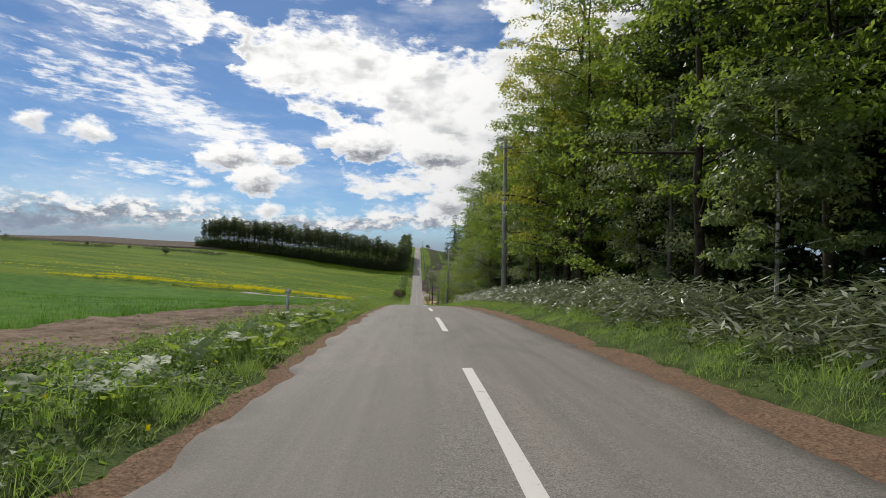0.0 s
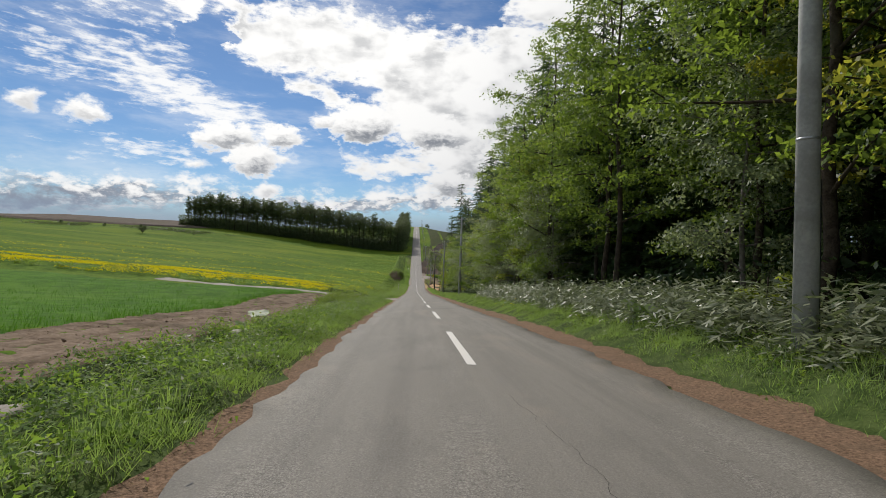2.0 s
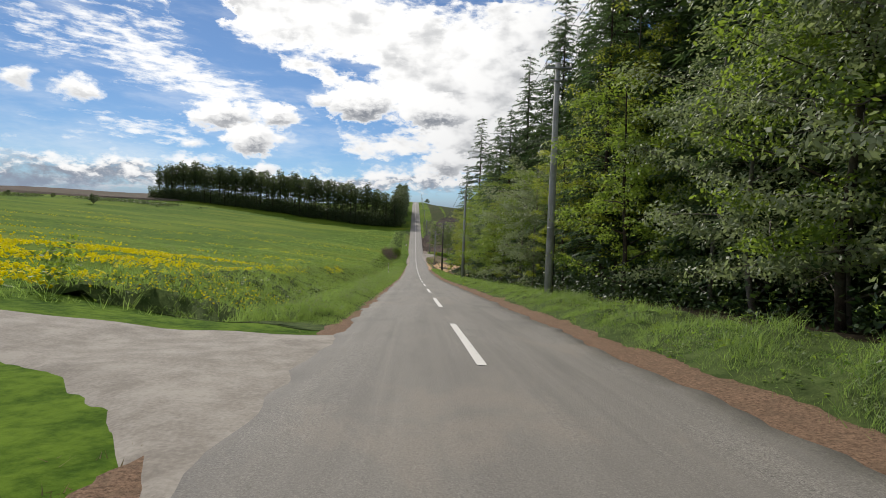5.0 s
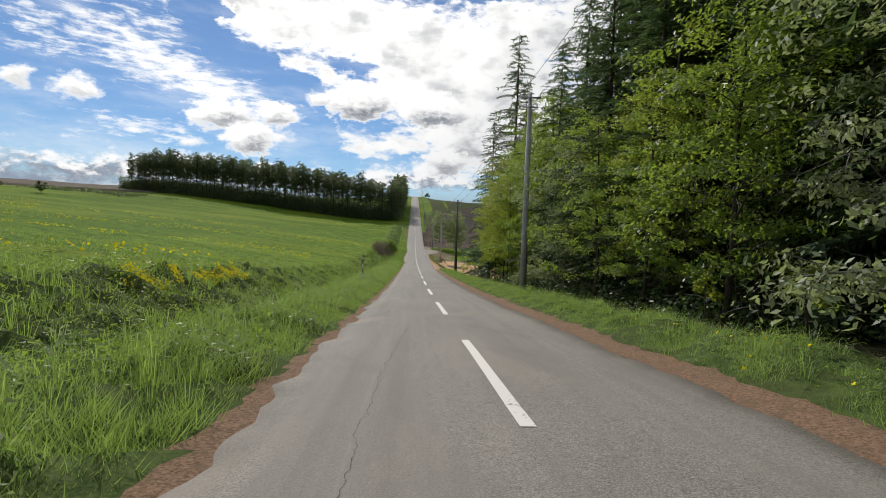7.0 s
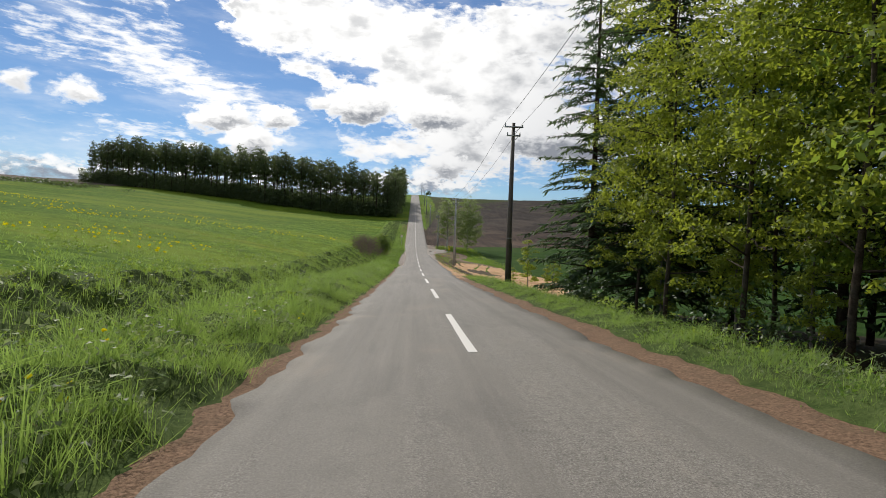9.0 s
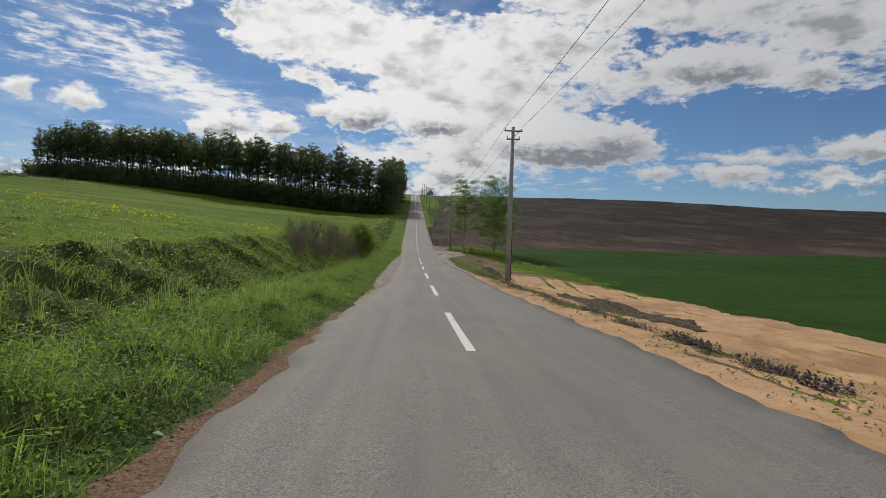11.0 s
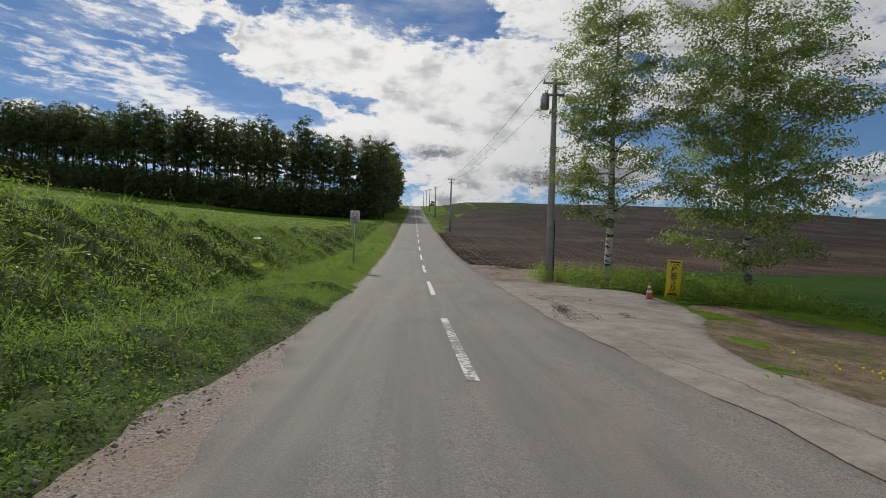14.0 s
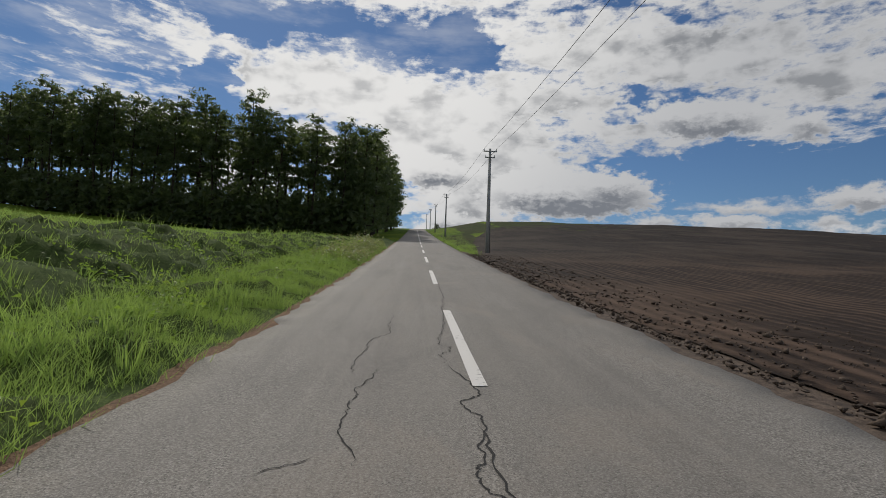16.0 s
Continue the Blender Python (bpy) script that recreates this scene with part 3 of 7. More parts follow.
class Soup:
    """Collects pieces of geometry for one mesh."""

    def __init__(self):
        self.v, self.q, self.t, self.n = [], [], [], 0

    def put(self, verts, quads=None, tris=None):
        verts = np.asarray(verts, float)
        if quads is not None and len(quads):
            self.q.append(np.asarray(quads) + self.n)
        if tris is not None and len(tris):
            self.t.append(np.asarray(tris) + self.n)
        self.v.append(verts)
        self.n += len(verts)
        return self

    def tube(self, pts, radii, sides=6, cap=True):
        pts = np.asarray(pts, float)
        radii = np.broadcast_to(np.asarray(radii, float), (len(pts),))
        d = np.gradient(pts, axis=0)
        d /= np.linalg.norm(d, axis=1)[:, None] + 1e-9
        ref = np.where(np.abs(d[:, 2:3]) > 0.9, np.array([[1.0, 0, 0]]), np.array([[0, 0, 1.0]]))
        u = np.cross(d, ref)
        u /= np.linalg.norm(u, axis=1)[:, None] + 1e-9
        w = np.cross(d, u)
        a = np.linspace(0, 2 * np.pi, sides, endpoint=False)
        ring = pts[:, None, :] + radii[:, None, None] * (np.cos(a)[None, :, None] * u[:, None, :] + np.sin(a)[None, :, None] * w[:, None, :])
        n = len(pts)
        i, j = np.meshgrid(np.arange(n - 1), np.arange(sides), indexing="ij")
        j2 = (j + 1) % sides
        quads = np.stack([i * sides + j, i * sides + j2, (i + 1) * sides + j2, (i + 1) * sides + j], -1).reshape(-1, 4)
        verts = ring.reshape(-1, 3)
        tris = None
        if cap:
            verts = np.concatenate([verts, pts[-1:], pts[:1]])
            k = np.arange(sides)
            top = np.stack([(n - 1) * sides + k, (n - 1) * sides + (k + 1) % sides, np.full(sides, n * sides)], -1)
            bot = np.stack([(k + 1) % sides, k, np.full(sides, n * sides + 1)], -1)
            tris = np.concatenate([top, bot])
        return self.put(verts, quads, tris)

    def box(self, c, s, m=None):
        c, s = np.asarray(c, float), np.asarray(s, float) / 2
        v = np.array([[x, y, z] for x in (-1, 1) for y in (-1, 1) for z in (-1, 1)], float) * s
        if m is not None:
            v = v @ np.asarray(m).T
        return self.put(v + c, [[0, 1, 3, 2], [4, 6, 7, 5], [0, 4, 5, 1], [2, 3, 7, 6], [0, 2, 6, 4], [1, 5, 7, 3]])

    def leaves(self, c, u, w):
        """Pointed leaves: centre, half length and half width vectors."""
        n = len(c)
        if not n:
            return self
        v = np.stack([c - u, c + w * 0.9 - u * 0.15, c + u, c - w * 0.9 - u * 0.15], 1).reshape(-1, 3)
        k = np.arange(n)[:, None] * 4
        return self.put(v, k + np.array([[0, 1, 2, 3]]))

    def darts(self, c, u, w):
        """Small leaves far enough to be three-cornered."""
        n = len(c)
        if not n:
            return self
        v = np.stack([c + u, c - u * 0.55 + w * 0.8, c - u * 0.75 - w * 0.62], 1).reshape(-1, 3)
        return self.put(v, None, np.arange(n * 3).reshape(-1, 3))

    def blades(self, base, tip, width, bend):
        """Grass blades with a bend: two quads tapering to a point."""
        n = len(base)
        d = tip - base
        side = np.cross(d, rng.normal(size=(n, 3)))
        side /= np.linalg.norm(side, axis=1)[:, None] + 1e-9
        side *= width[:, None]
        mid = base + d * 0.55 + bend * -0.35
        v = np.stack([base - side, base + side, mid - side * 0.7, mid + side * 0.7, tip], 1).reshape(-1, 3)
        k = np.arange(n)[:, None] * 5
        return self.put(v, k + np.array([[0, 1, 3, 2]]), k + np.array([[2, 3, 4]]))

    def spikes(self, base, tip, width):
        """Thin upright blades, one triangle each."""
        n = len(base)
        side = np.cross(tip - base, rng.normal(size=(n, 3)))
        side = side / (np.linalg.norm(side, axis=1)[:, None] + 1e-9) * width[:, None]
        v = np.stack([base - side, base + side, tip], 1).reshape(-1, 3)
        return self.put(v, None, np.arange(n * 3).reshape(-1, 3))

    def mesh(self, name, mat, smooth=False):
        faces = []
        if self.q:
            faces.append(np.concatenate(self.q))
        if self.t:
            faces.append(np.concatenate(self.t))
        return np_mesh(name, np.concatenate(self.v), faces, [mat] if mat else [], smooth)


def part(name, soup, mat, parent, label="", smooth=False):
    ob = new(name, soup.mesh(name, mat, smooth) if isinstance(soup, Soup) else soup)
    ob.parent = parent
    if label:
        ob["label"] = label
    return ob


def thing(name, label, category, group="", at=(0, 0, 0)):
    ob = tagged(new(name), label, category, group)
    ob.empty_display_size = 0.2
    ob.location = at
    return ob


def unit(v):
    return v / (np.linalg.norm(v, axis=-1, keepdims=True) + 1e-9)


def sphere_dirs(n):
    return unit(rng.normal(size=(n, 3)))


def wave(x, y, s, seed=0.0):
    """Cheap smooth bumps, about -1 to 1, of about s metres."""
    k = 2 * np.pi / s
    return (np.sin(x * k * 0.73 + seed) * np.cos(y * k * 0.61 + seed * 1.7) + np.sin(x * k * 0.39 - y * k * 0.51 + seed * 2.3)
            + 0.5 * np.sin(x * k * 1.31 + y * k * 1.17 + seed * 3.1)) / 2.2


# ------------------------------------------------------------------ the lie of the land
ROAD_Y = [-60, -10, 0, 10, 20, 30, 40, 50, 60, 70, 80, 90, 100, 110, 120, 130, 140, 150, 160, 170, 180, 190, 200, 210, 220, 230, 240,
          250, 260, 270, 280, 290, 330, 400, 480, 540, 580, 620, 700, 900, 1400, 3200]
ROAD_Z = [0.0, 0.0, -.15, -.47, -.98, -1.64, -2.42, -3.27, -4.10, -4.90, -5.71, -6.54, -7.36, -8.19, -8.95, -9.6, -10.2, -10.77, -11.31,
          -11.82, -12.26, -12.6, -12.82, -12.99, -13.11, -13.21, -13.15, -12.9, -12.44, -11.77, -10.93, -9.9, -5.5, 2.8, 12.4, 18.9, 22.0,
          23.1, 21.0, 16.0, 14.0, 6.0]


def smooth_curve(xk, yk):
    xk, yk = np.asarray(xk, float), np.asarray(yk, float)
    m = np.gradient(yk, xk)

    def f(x):
        x = np.asarray(x, float)
        i = np.clip(np.searchsorted(xk, x) - 1, 0, len(xk) - 2)
        h = xk[i + 1] - xk[i]
        s = np.clip((x - xk[i]) / h, 0, 1)
        return ((2 * s ** 3 - 3 * s ** 2 + 1) * yk[i] + (s ** 3 - 2 * s ** 2 + s) * h * m[i]
                + (3 * s ** 2 - 2 * s ** 3) * yk[i + 1] + (s ** 3 - s ** 2) * h * m[i + 1])
    return f


road_z = smooth_curve(ROAD_Y, ROAD_Z)
# visible asphalt edges
EDGE_L = ([-60, 170, 180, 190, 199, 222, 227, 233, 237, 238.5, 242, 250, 262, 700], [-2.25, -2.30, -2.38, -1.80, -1.75, -1.85, -1.93, -2.02, -2.25, -2.46, -2.53, -2.6, -2.72, -2.72])
EDGE_R = ([-60, 20, 45, 100, 165, 178, 192, 204, 212, 226, 240, 250, 700], [2.55, 2.5, 2.25, 2.45, 2.35, 2.95, 2.92, 3.02, 2.68, 2.60, 2.75, 3.0, 3.0])


def left_edge(y):
    return np.interp(y, *EDGE_L)


def right_edge(y):
    return np.interp(y, *EDGE_R)


# heights of the land on both sides: rows of (y, ((x, z), ...))
LEFT = [
    (-60, (-3, 0), (-5, -.3), (-8, -.8), (-13, -.9), (-40, -1.0), (-90, -.7), (-200, 2), (-450, 9)),
    (0, (-3, -.2), (-5, -.45), (-8, -.9), (-13, -.9), (-40, -.9), (-90, -.6), (-200, 2), (-450, 10)),
    (20, (-3, -1.05), (-5, -1.2), (-8, -1.4), (-13, -1.3), (-40, -1.0), (-90, -.3), (-200, 3), (-450, 11)),
    (50, (-3, -3.3), (-5, -3.5), (-8, -3.7), (-13, -3.6), (-40, -3.0), (-90, -.8), (-200, 4), (-450, 12)),
    (60, (-3, -4.12), (-5, -4.15), (-8, -4.1), (-13, -3.8), (-40, -2.9), (-90, -.6), (-200, 4.5), (-450, 12.5)),
    (68, (-3, -4.76), (-5, -4.72), (-8, -4.5), (-13, -4.1), (-40, -2.9), (-90, -.4), (-200, 5), (-450, 13)),
    (75, (-3, -5.35), (-5.2, -5.9), (-8, -5.05), (-15, -4.3), (-30, -3.2), (-90, -.4), (-200, 5), (-450, 13)),
    (110, (-4.2, -8.2), (-6.6, -9.2), (-9.5, -7.5), (-15, -6.7), (-30, -5.3), (-90, -1.5), (-200, 5), (-450, 14)),
    (160, (-4.7, -11.3), (-7.2, -12.6), (-10.3, -10.9), (-15, -10.2), (-30, -8.3), (-90, -3), (-200, 4.5), (-450, 14)),
    (200, (-4.4, -12.85), (-6.4, -13.5), (-9.8, -11.1), (-15, -10.2), (-30, -8.5), (-60, -5.5), (-200, 4.5), (-450, 14)),
    (240, (-4.2, -13.2), (-5.8, -13.5), (-8.7, -11.4), (-17, -10.2), (-40, -7.5), (-90, -3), (-200, 4.5), (-450, 14)),
    (261, (-4, -12.45), (-5.6, -12.6), (-8.3, -11.0), (-12, -10.6), (-20, -9.9), (-40, -7.5), (-90, -2.7), (-200, 4.5), (-450, 14)),
    (281, (-4, -10.9), (-5.5, -11.0), (-8.2, -9.95), (-11, -9.6), (-15, -9.3), (-40, -7.4), (-90, -2.5), (-200, 4.5), (-450, 14)),
    (296, (-4, -9.3), (-5.5, -9.4), (-8.2, -8.8), (-11, -8.5), (-15, -8.2), (-40, -6.6), (-90, -2.5), (-200, 4.7), (-450, 13)),
    (345, (-4, -3.8), (-8, -4.1), (-11, -4.2), (-30, -4.0), (-58, -2.5), (-142, 5.5), (-200, 6.0), (-450, 9)),
    (450, (-4, 8.8), (-8, 8.8), (-30, 8.6), (-58, 9.0), (-100, 9.5), (-200, 13.5), (-300, 15), (-450, 15)),
    (600, (-4, 22.8), (-30, 22.0), (-60, 20), (-100, 18), (-200, 17), (-300, 17), (-400, 18), (-450, 18)),
    (1000, (-4, 15.0), (-30, 15), (-60, 15), (-100, 15), (-200, 16), (-300, 16), (-400, 17), (-450, 17)),
    (3200, (-4, 6.0), (-30, 6), (-60, 6), (-100, 6), (-200, 6), (-300, 6), (-400, 6), (-450, 6)),
]
RIGHT = [
    (-60, (3.2, 0), (4.5, .2), (5.5, .3), (8, .2), (20, 0), (60, -1), (140, -3), (450, -4)),
    (0, (3.2, -.1), (4.5, .1), (5.5, .2), (8, .1), (20, -.4), (60, -2), (140, -4), (450, -5)),
    (50, (3.2, -3.2), (4.5, -3.0), (5.5, -2.9), (8, -3.0), (20, -3.6), (60, -5), (140, -6), (450, -7)),
    (110, (3.2, -8.15), (4.5, -8.1), (5.5, -8.1), (8, -8.3), (20, -9.2), (60, -10.5), (140, -11), (450, -10)),
    (150, (3.4, -10.8), (4.5, -10.9), (6, -11.3), (9, -12.0), (20, -12.6), (60, -13.2), (140, -13.5), (450, -12)),
    (195, (3.6, -12.75), (4.5, -12.95), (6, -13.2), (9, -13.5), (20, -14), (60, -14), (140, -13.5), (450, -12)),
    (230, (3.2, -13.25), (4.5, -13.4), (6, -13.7), (10, -13.9), (20, -14), (60, -13.6), (140, -13), (450, -10)),
    (250, (4.2, -12.9), (5.5, -12.85), (7, -12.8), (10, -12.9), (16, -13.2), (60, -13), (140, -12.4), (450, -9)),
    (280, (4.0, -11.0), (6, -11.1), (10, -11.2), (20, -11.4), (40, -11.6), (70, -11.8), (140, -11), (450, -8)),
    (345, (4.0, -3.9), (6, -4.0), (10, -4.0), (20, -3.4), (40, -2.8), (70, -3.0), (140, -4), (450, -5)),
    (430, (4.0, 6.2), (6, 6.3), (10, 7.6), (20, 10.2), (40, 10.7), (70, 11.0), (105, 11.3), (150, 11.0), (450, 8)),
    (600, (4.0, 22.8), (8, 22.8), (20, 20), (40, 17), (70, 13), (140, 10), (300, 6), (450, 4)),
    (1000, (4.0, 15), (8, 15), (20, 14), (40, 13), (70, 12), (140, 10), (300, 8), (450, 8)),
    (3200, (4.0, 6.0), (8, 6), (20, 6), (40, 6), (70, 6), (140, 6), (300, 6), (450, 6)),
]


def side_height(x, y, rows, sign):
    ys = np.array([r[0] for r in rows], float)
    prof = np.stack([np.interp(sign * x, [sign * p[0] for p in r[1:]], [p[1] for p in r[1:]]) for r in rows])
    rel = prof - road_z(ys)[:, None]
    i = np.clip(np.searchsorted(ys, y) - 1, 0, len(ys) - 2)
    s = np.clip((y - ys[i]) / (ys[i + 1] - ys[i]), 0, 1)
    k = np.arange(len(x))
    s2 = s * s * (3 - 2 * s)
    near = np.abs(x) < 60
    w = np.where(near, s2, s)
    # near the road the land follows its fall; farther off it runs on its own
    a = rel[i, k] * (1 - w) + rel[i + 1, k] * w + road_z(y)
    b = prof[i, k] * (1 - s) + prof[i + 1, k] * s
    f = np.clip((np.abs(x) - 8) / 40, 0, 1)
    return a * (1 - f) + b * f


def land(x, y):
    x, y = np.broadcast_arrays(np.asarray(x, float), np.asarray(y, float))
    shape = x.shape
    x, y = x.ravel(), y.ravel()
    h = np.where(x < 0, side_height(x, y, LEFT, -1), side_height(x, y, RIGHT, 1))
    le, re = left_edge(y) - 0.15, right_edge(y) + 0.15
    off = np.where(x < 0, le - x, x - re)
    h_road = road_z(y) - 0.06
    w = np.clip(off / 0.9, 0, 1)
    h = h_road * (1 - w) + h * w
    trench = np.exp(-((x + 5.0 + 0.12 * wave(y, 0 * y, 9.0, 2.0)) / 0.42) ** 2) * np.clip((y - 3) / 4, 0, 1) * np.clip((48 - y) / 4, 0, 1)
    far = np.clip((np.abs(x) - 6) / 30, 0, 1)
    h = h - 0.62 * trench + w * 0.05 * wave(x, y, 2.7) + far * 0.22 * wave(x, y, 17, 1.0) + np.clip((np.abs(x) - 60) / 200, 0, 1) * 1.2 * wave(x, y, 130, 2.0)
    return h.reshape(shape)


def axis(*segments):
    out = []
    for a, b, step in segments:
        out.append(np.arange(a, b, step))
    return np.unique(np.concatenate(out))


def sheet(xs, ys, zfun):
    gx, gy = np.meshgrid(xs, ys, indexing="ij")
    gz = zfun(gx, gy)
    v = np.stack([gx, gy, gz], -1).reshape(-1, 3)
    n, m = len(xs), len(ys)
    i, j = np.meshgrid(np.arange(n - 1), np.arange(m - 1), indexing="ij")
    a = i * m + j
    return v, np.stack([a, a + m, a + m + 1, a + 1], -1).reshape(-1, 4)


far_l = -np.geomspace(60, 3200, 28)[::-1]
far_r = np.geomspace(60, 3200, 28)
gx = np.unique(np.concatenate([far_l, axis((-60, -20, 2.0), (-20, -9, 0.8), (-9, 9, 0.45), (9, 20, 1.0), (20, 60, 2.0)), far_r]))
gy = np.unique(np.concatenate([-np.geomspace(20, 900, 16), axis((-16, 300, 1.4), (300, 480, 2.5), (480, 700, 6.0)), np.geomspace(700, 3200, 22)]))
v, q = sheet(gx, gy, land)
ground = tagged(new("ground", np_mesh("ground", v, q, [M["meadow"]], True)), "rolling green meadow turf on both sides of the road", "ground", kind="structure")


def strip(name, label, mat, lo, hi, y0, y1, dy, dx, lift, category="ground", rough=0.2, s=1.4, tuck_lo=True, tuck_hi=True, extra=None):
    """A patch lying on the land between two lines x = lo(y) and x = hi(y), given as (y list, x list), with uneven rims that dip into the turf."""
    ys = np.arange(y0, y1 + dy, dy)
    jag = lambda k: rough * (0.6 * wave(ys, 0 * ys, s * 2.3, k) + 0.5 * wave(ys, 0 * ys, s, k + 1) + 0.35 * wave(ys, 0 * ys, s * 0.33, k + 2))
    a, b = np.interp(ys, *lo) + jag(1.0), np.interp(ys, *hi) + jag(7.0)
    b = np.maximum(b, a + 0.05)
    n = max(4, int(np.max(b - a) / dx) + 1)
    c = np.linspace(0, 1, n)
    x = a[:, None] * (1 - c) + b[:, None] * c
    y = np.broadcast_to(ys[:, None], x.shape) + (0.5 * dy * wave(x, ys[:, None], 0.9) if dy < 1 else 0)
    up = lift * (1 + np.clip((np.abs(x) - 25) / 15, 0, 10))
    z = land(x, y) + up
    if extra:
        z = z + extra(x, y)
    if tuck_lo:
        z[:, 0] -= 2 * up[:, 0] - lift + 0.08
    if tuck_hi:
        z[:, -1] -= 2 * up[:, -1] - lift + 0.08
    z[0] -= 2 * up[0] - lift + 0.08
    z[-1] -= 2 * up[-1] - lift + 0.08
    v = np.stack([x, y, z], -1)
    h, w = x.shape
    i, j = np.meshgrid(np.arange(h - 1), np.arange(w - 1), indexing="ij")
    k = i * w + j
    q = np.stack([k, k + 1, k + w + 1, k + w], -1).reshape(-1, 4)
    return tagged(new(name, np_mesh(name, v.reshape(-1, 3), q, [mat], True)), label, category, kind="structure")


def shift(line, d):
    return list(line[0]), [v + d for v in line[1]]


# ------------------------------------------------------------------ road
def build_road():
    ys = np.concatenate([np.arange(-300, -40, 10.0), np.arange(-40, 310, 0.22), np.arange(310, 420, 1.0), np.arange(420, 900, 4.0)])
    near = np.clip((330 - ys) / 30, 0, 1)
    rag = lambda seed: near * (0.10 * wave(ys, 0 * ys, 3.4, seed) + 0.085 * wave(ys, 0 * ys, 1.1, seed + 1) + 0.05 * wave(ys, 0 * ys, 0.37, seed + 2))
    le, re = left_edge(ys) + rag(1.0), right_edge(ys) + rag(6.0)
    zc = road_z(ys)
    cols = np.linspace(0, 1, 13)
    x = le[:, None] * (1 - cols) + re[:, None] * cols
    z = zc[:, None] - 0.02 * (x / 2.7) ** 2 + 0.006 * wave(x, ys[:, None], 2.3)
    top = np.stack([x, np.broadcast_to(ys[:, None], x.shape), z], -1)
    rim_l = top[:, :1] + np.array([-0.03, 0, -0.13])
    rim_r = top[:, -1:] + np.array([0.03, 0, -0.13])
    v = np.concatenate([rim_l, top, rim_r], 1)
    n, m = v.shape[:2]
    i, j = np.meshgrid(np.arange(n - 1), np.arange(m - 1), indexing="ij")
    a = i * m + j
    q = np.stack([a, a + 1, a + m + 1, a + m], -1).reshape(-1, 4)
    return tagged(new("road", np_mesh("road", v.reshape(-1, 3), q, [M["asphalt"]], False)),
                  "straight two-lane country road of worn grey asphalt", "road", kind="structure")


road = build_road()


def dash(y_far, worn=False):
    s = Soup()
    ys = np.linspace(y_far - 5.0, y_far, 9)
    xs = np.array([-0.02, 0.12])
    gxx, gyy = np.meshgrid(xs, ys, indexing="ij")
    z = road_z(gyy) + 0.006 + 0.006 * wave(gxx, gyy, 2.3)
    top = np.stack([gxx, gyy, z], -1).reshape(-1, 3)
    a = np.arange(8)
    s.put(top, np.stack([a, a + 9, a + 10, a + 1], -1))
    part("dash", s, M["paint_worn" if worn else "paint"], road, "faded white centre line dash" if worn else "")


for k in range(-1, 62):
    dash(10.0 * k, k == 24)


def crack(pts, width, seed):
    """An opened seam in the asphalt, filled dark."""
    r = np.random.default_rng(seed)
    pts = np.asarray(pts, float)
    t = np.linspace(0, 1, max(8, int(np.abs(np.diff(pts, axis=0)).sum() / 0.05)))
    tk = np.linspace(0, 1, len(pts))
    x, y = np.interp(t, tk, pts[:, 0]), np.interp(t, tk, pts[:, 1])
    d = np.stack([np.gradient(x), np.gradient(y)], -1)
    d /= np.linalg.norm(d, axis=1)[:, None]
    jit = np.cumsum(r.normal(size=len(t))) * 0.013 + r.normal(size=len(t)) * 0.004
    jit -= np.linspace(jit[0], jit[-1], len(t))
    x, y = x - d[:, 1] * jit, y + d[:, 0] * jit
    w = width * (0.5 + 0.8 * r.random(len(t))) * np.clip(np.minimum(t, 1 - t) * 8, 0.15, 1)
    z = np.maximum(road_z(y) + 0.0045 + 0.006 * wave(x, y, 2.3) - 0.02 * (x / 2.7) ** 2, np.where((x > right_edge(y) - 0.25) & (y < 256) & (y > 226), land(x, y) + 0.055, -99))
    a = np.stack([x - d[:, 1] * w, y + d[:, 0] * w, z], -1)
    b = np.stack([x + d[:, 1] * w, y - d[:, 0] * w, z], -1)
    i = np.arange(len(t) - 1)
    part("crack", Soup().put(np.concatenate([a, b]), np.stack([i, i + len(t), i + len(t) + 1, i + 1], -1)), M["crack"], road)


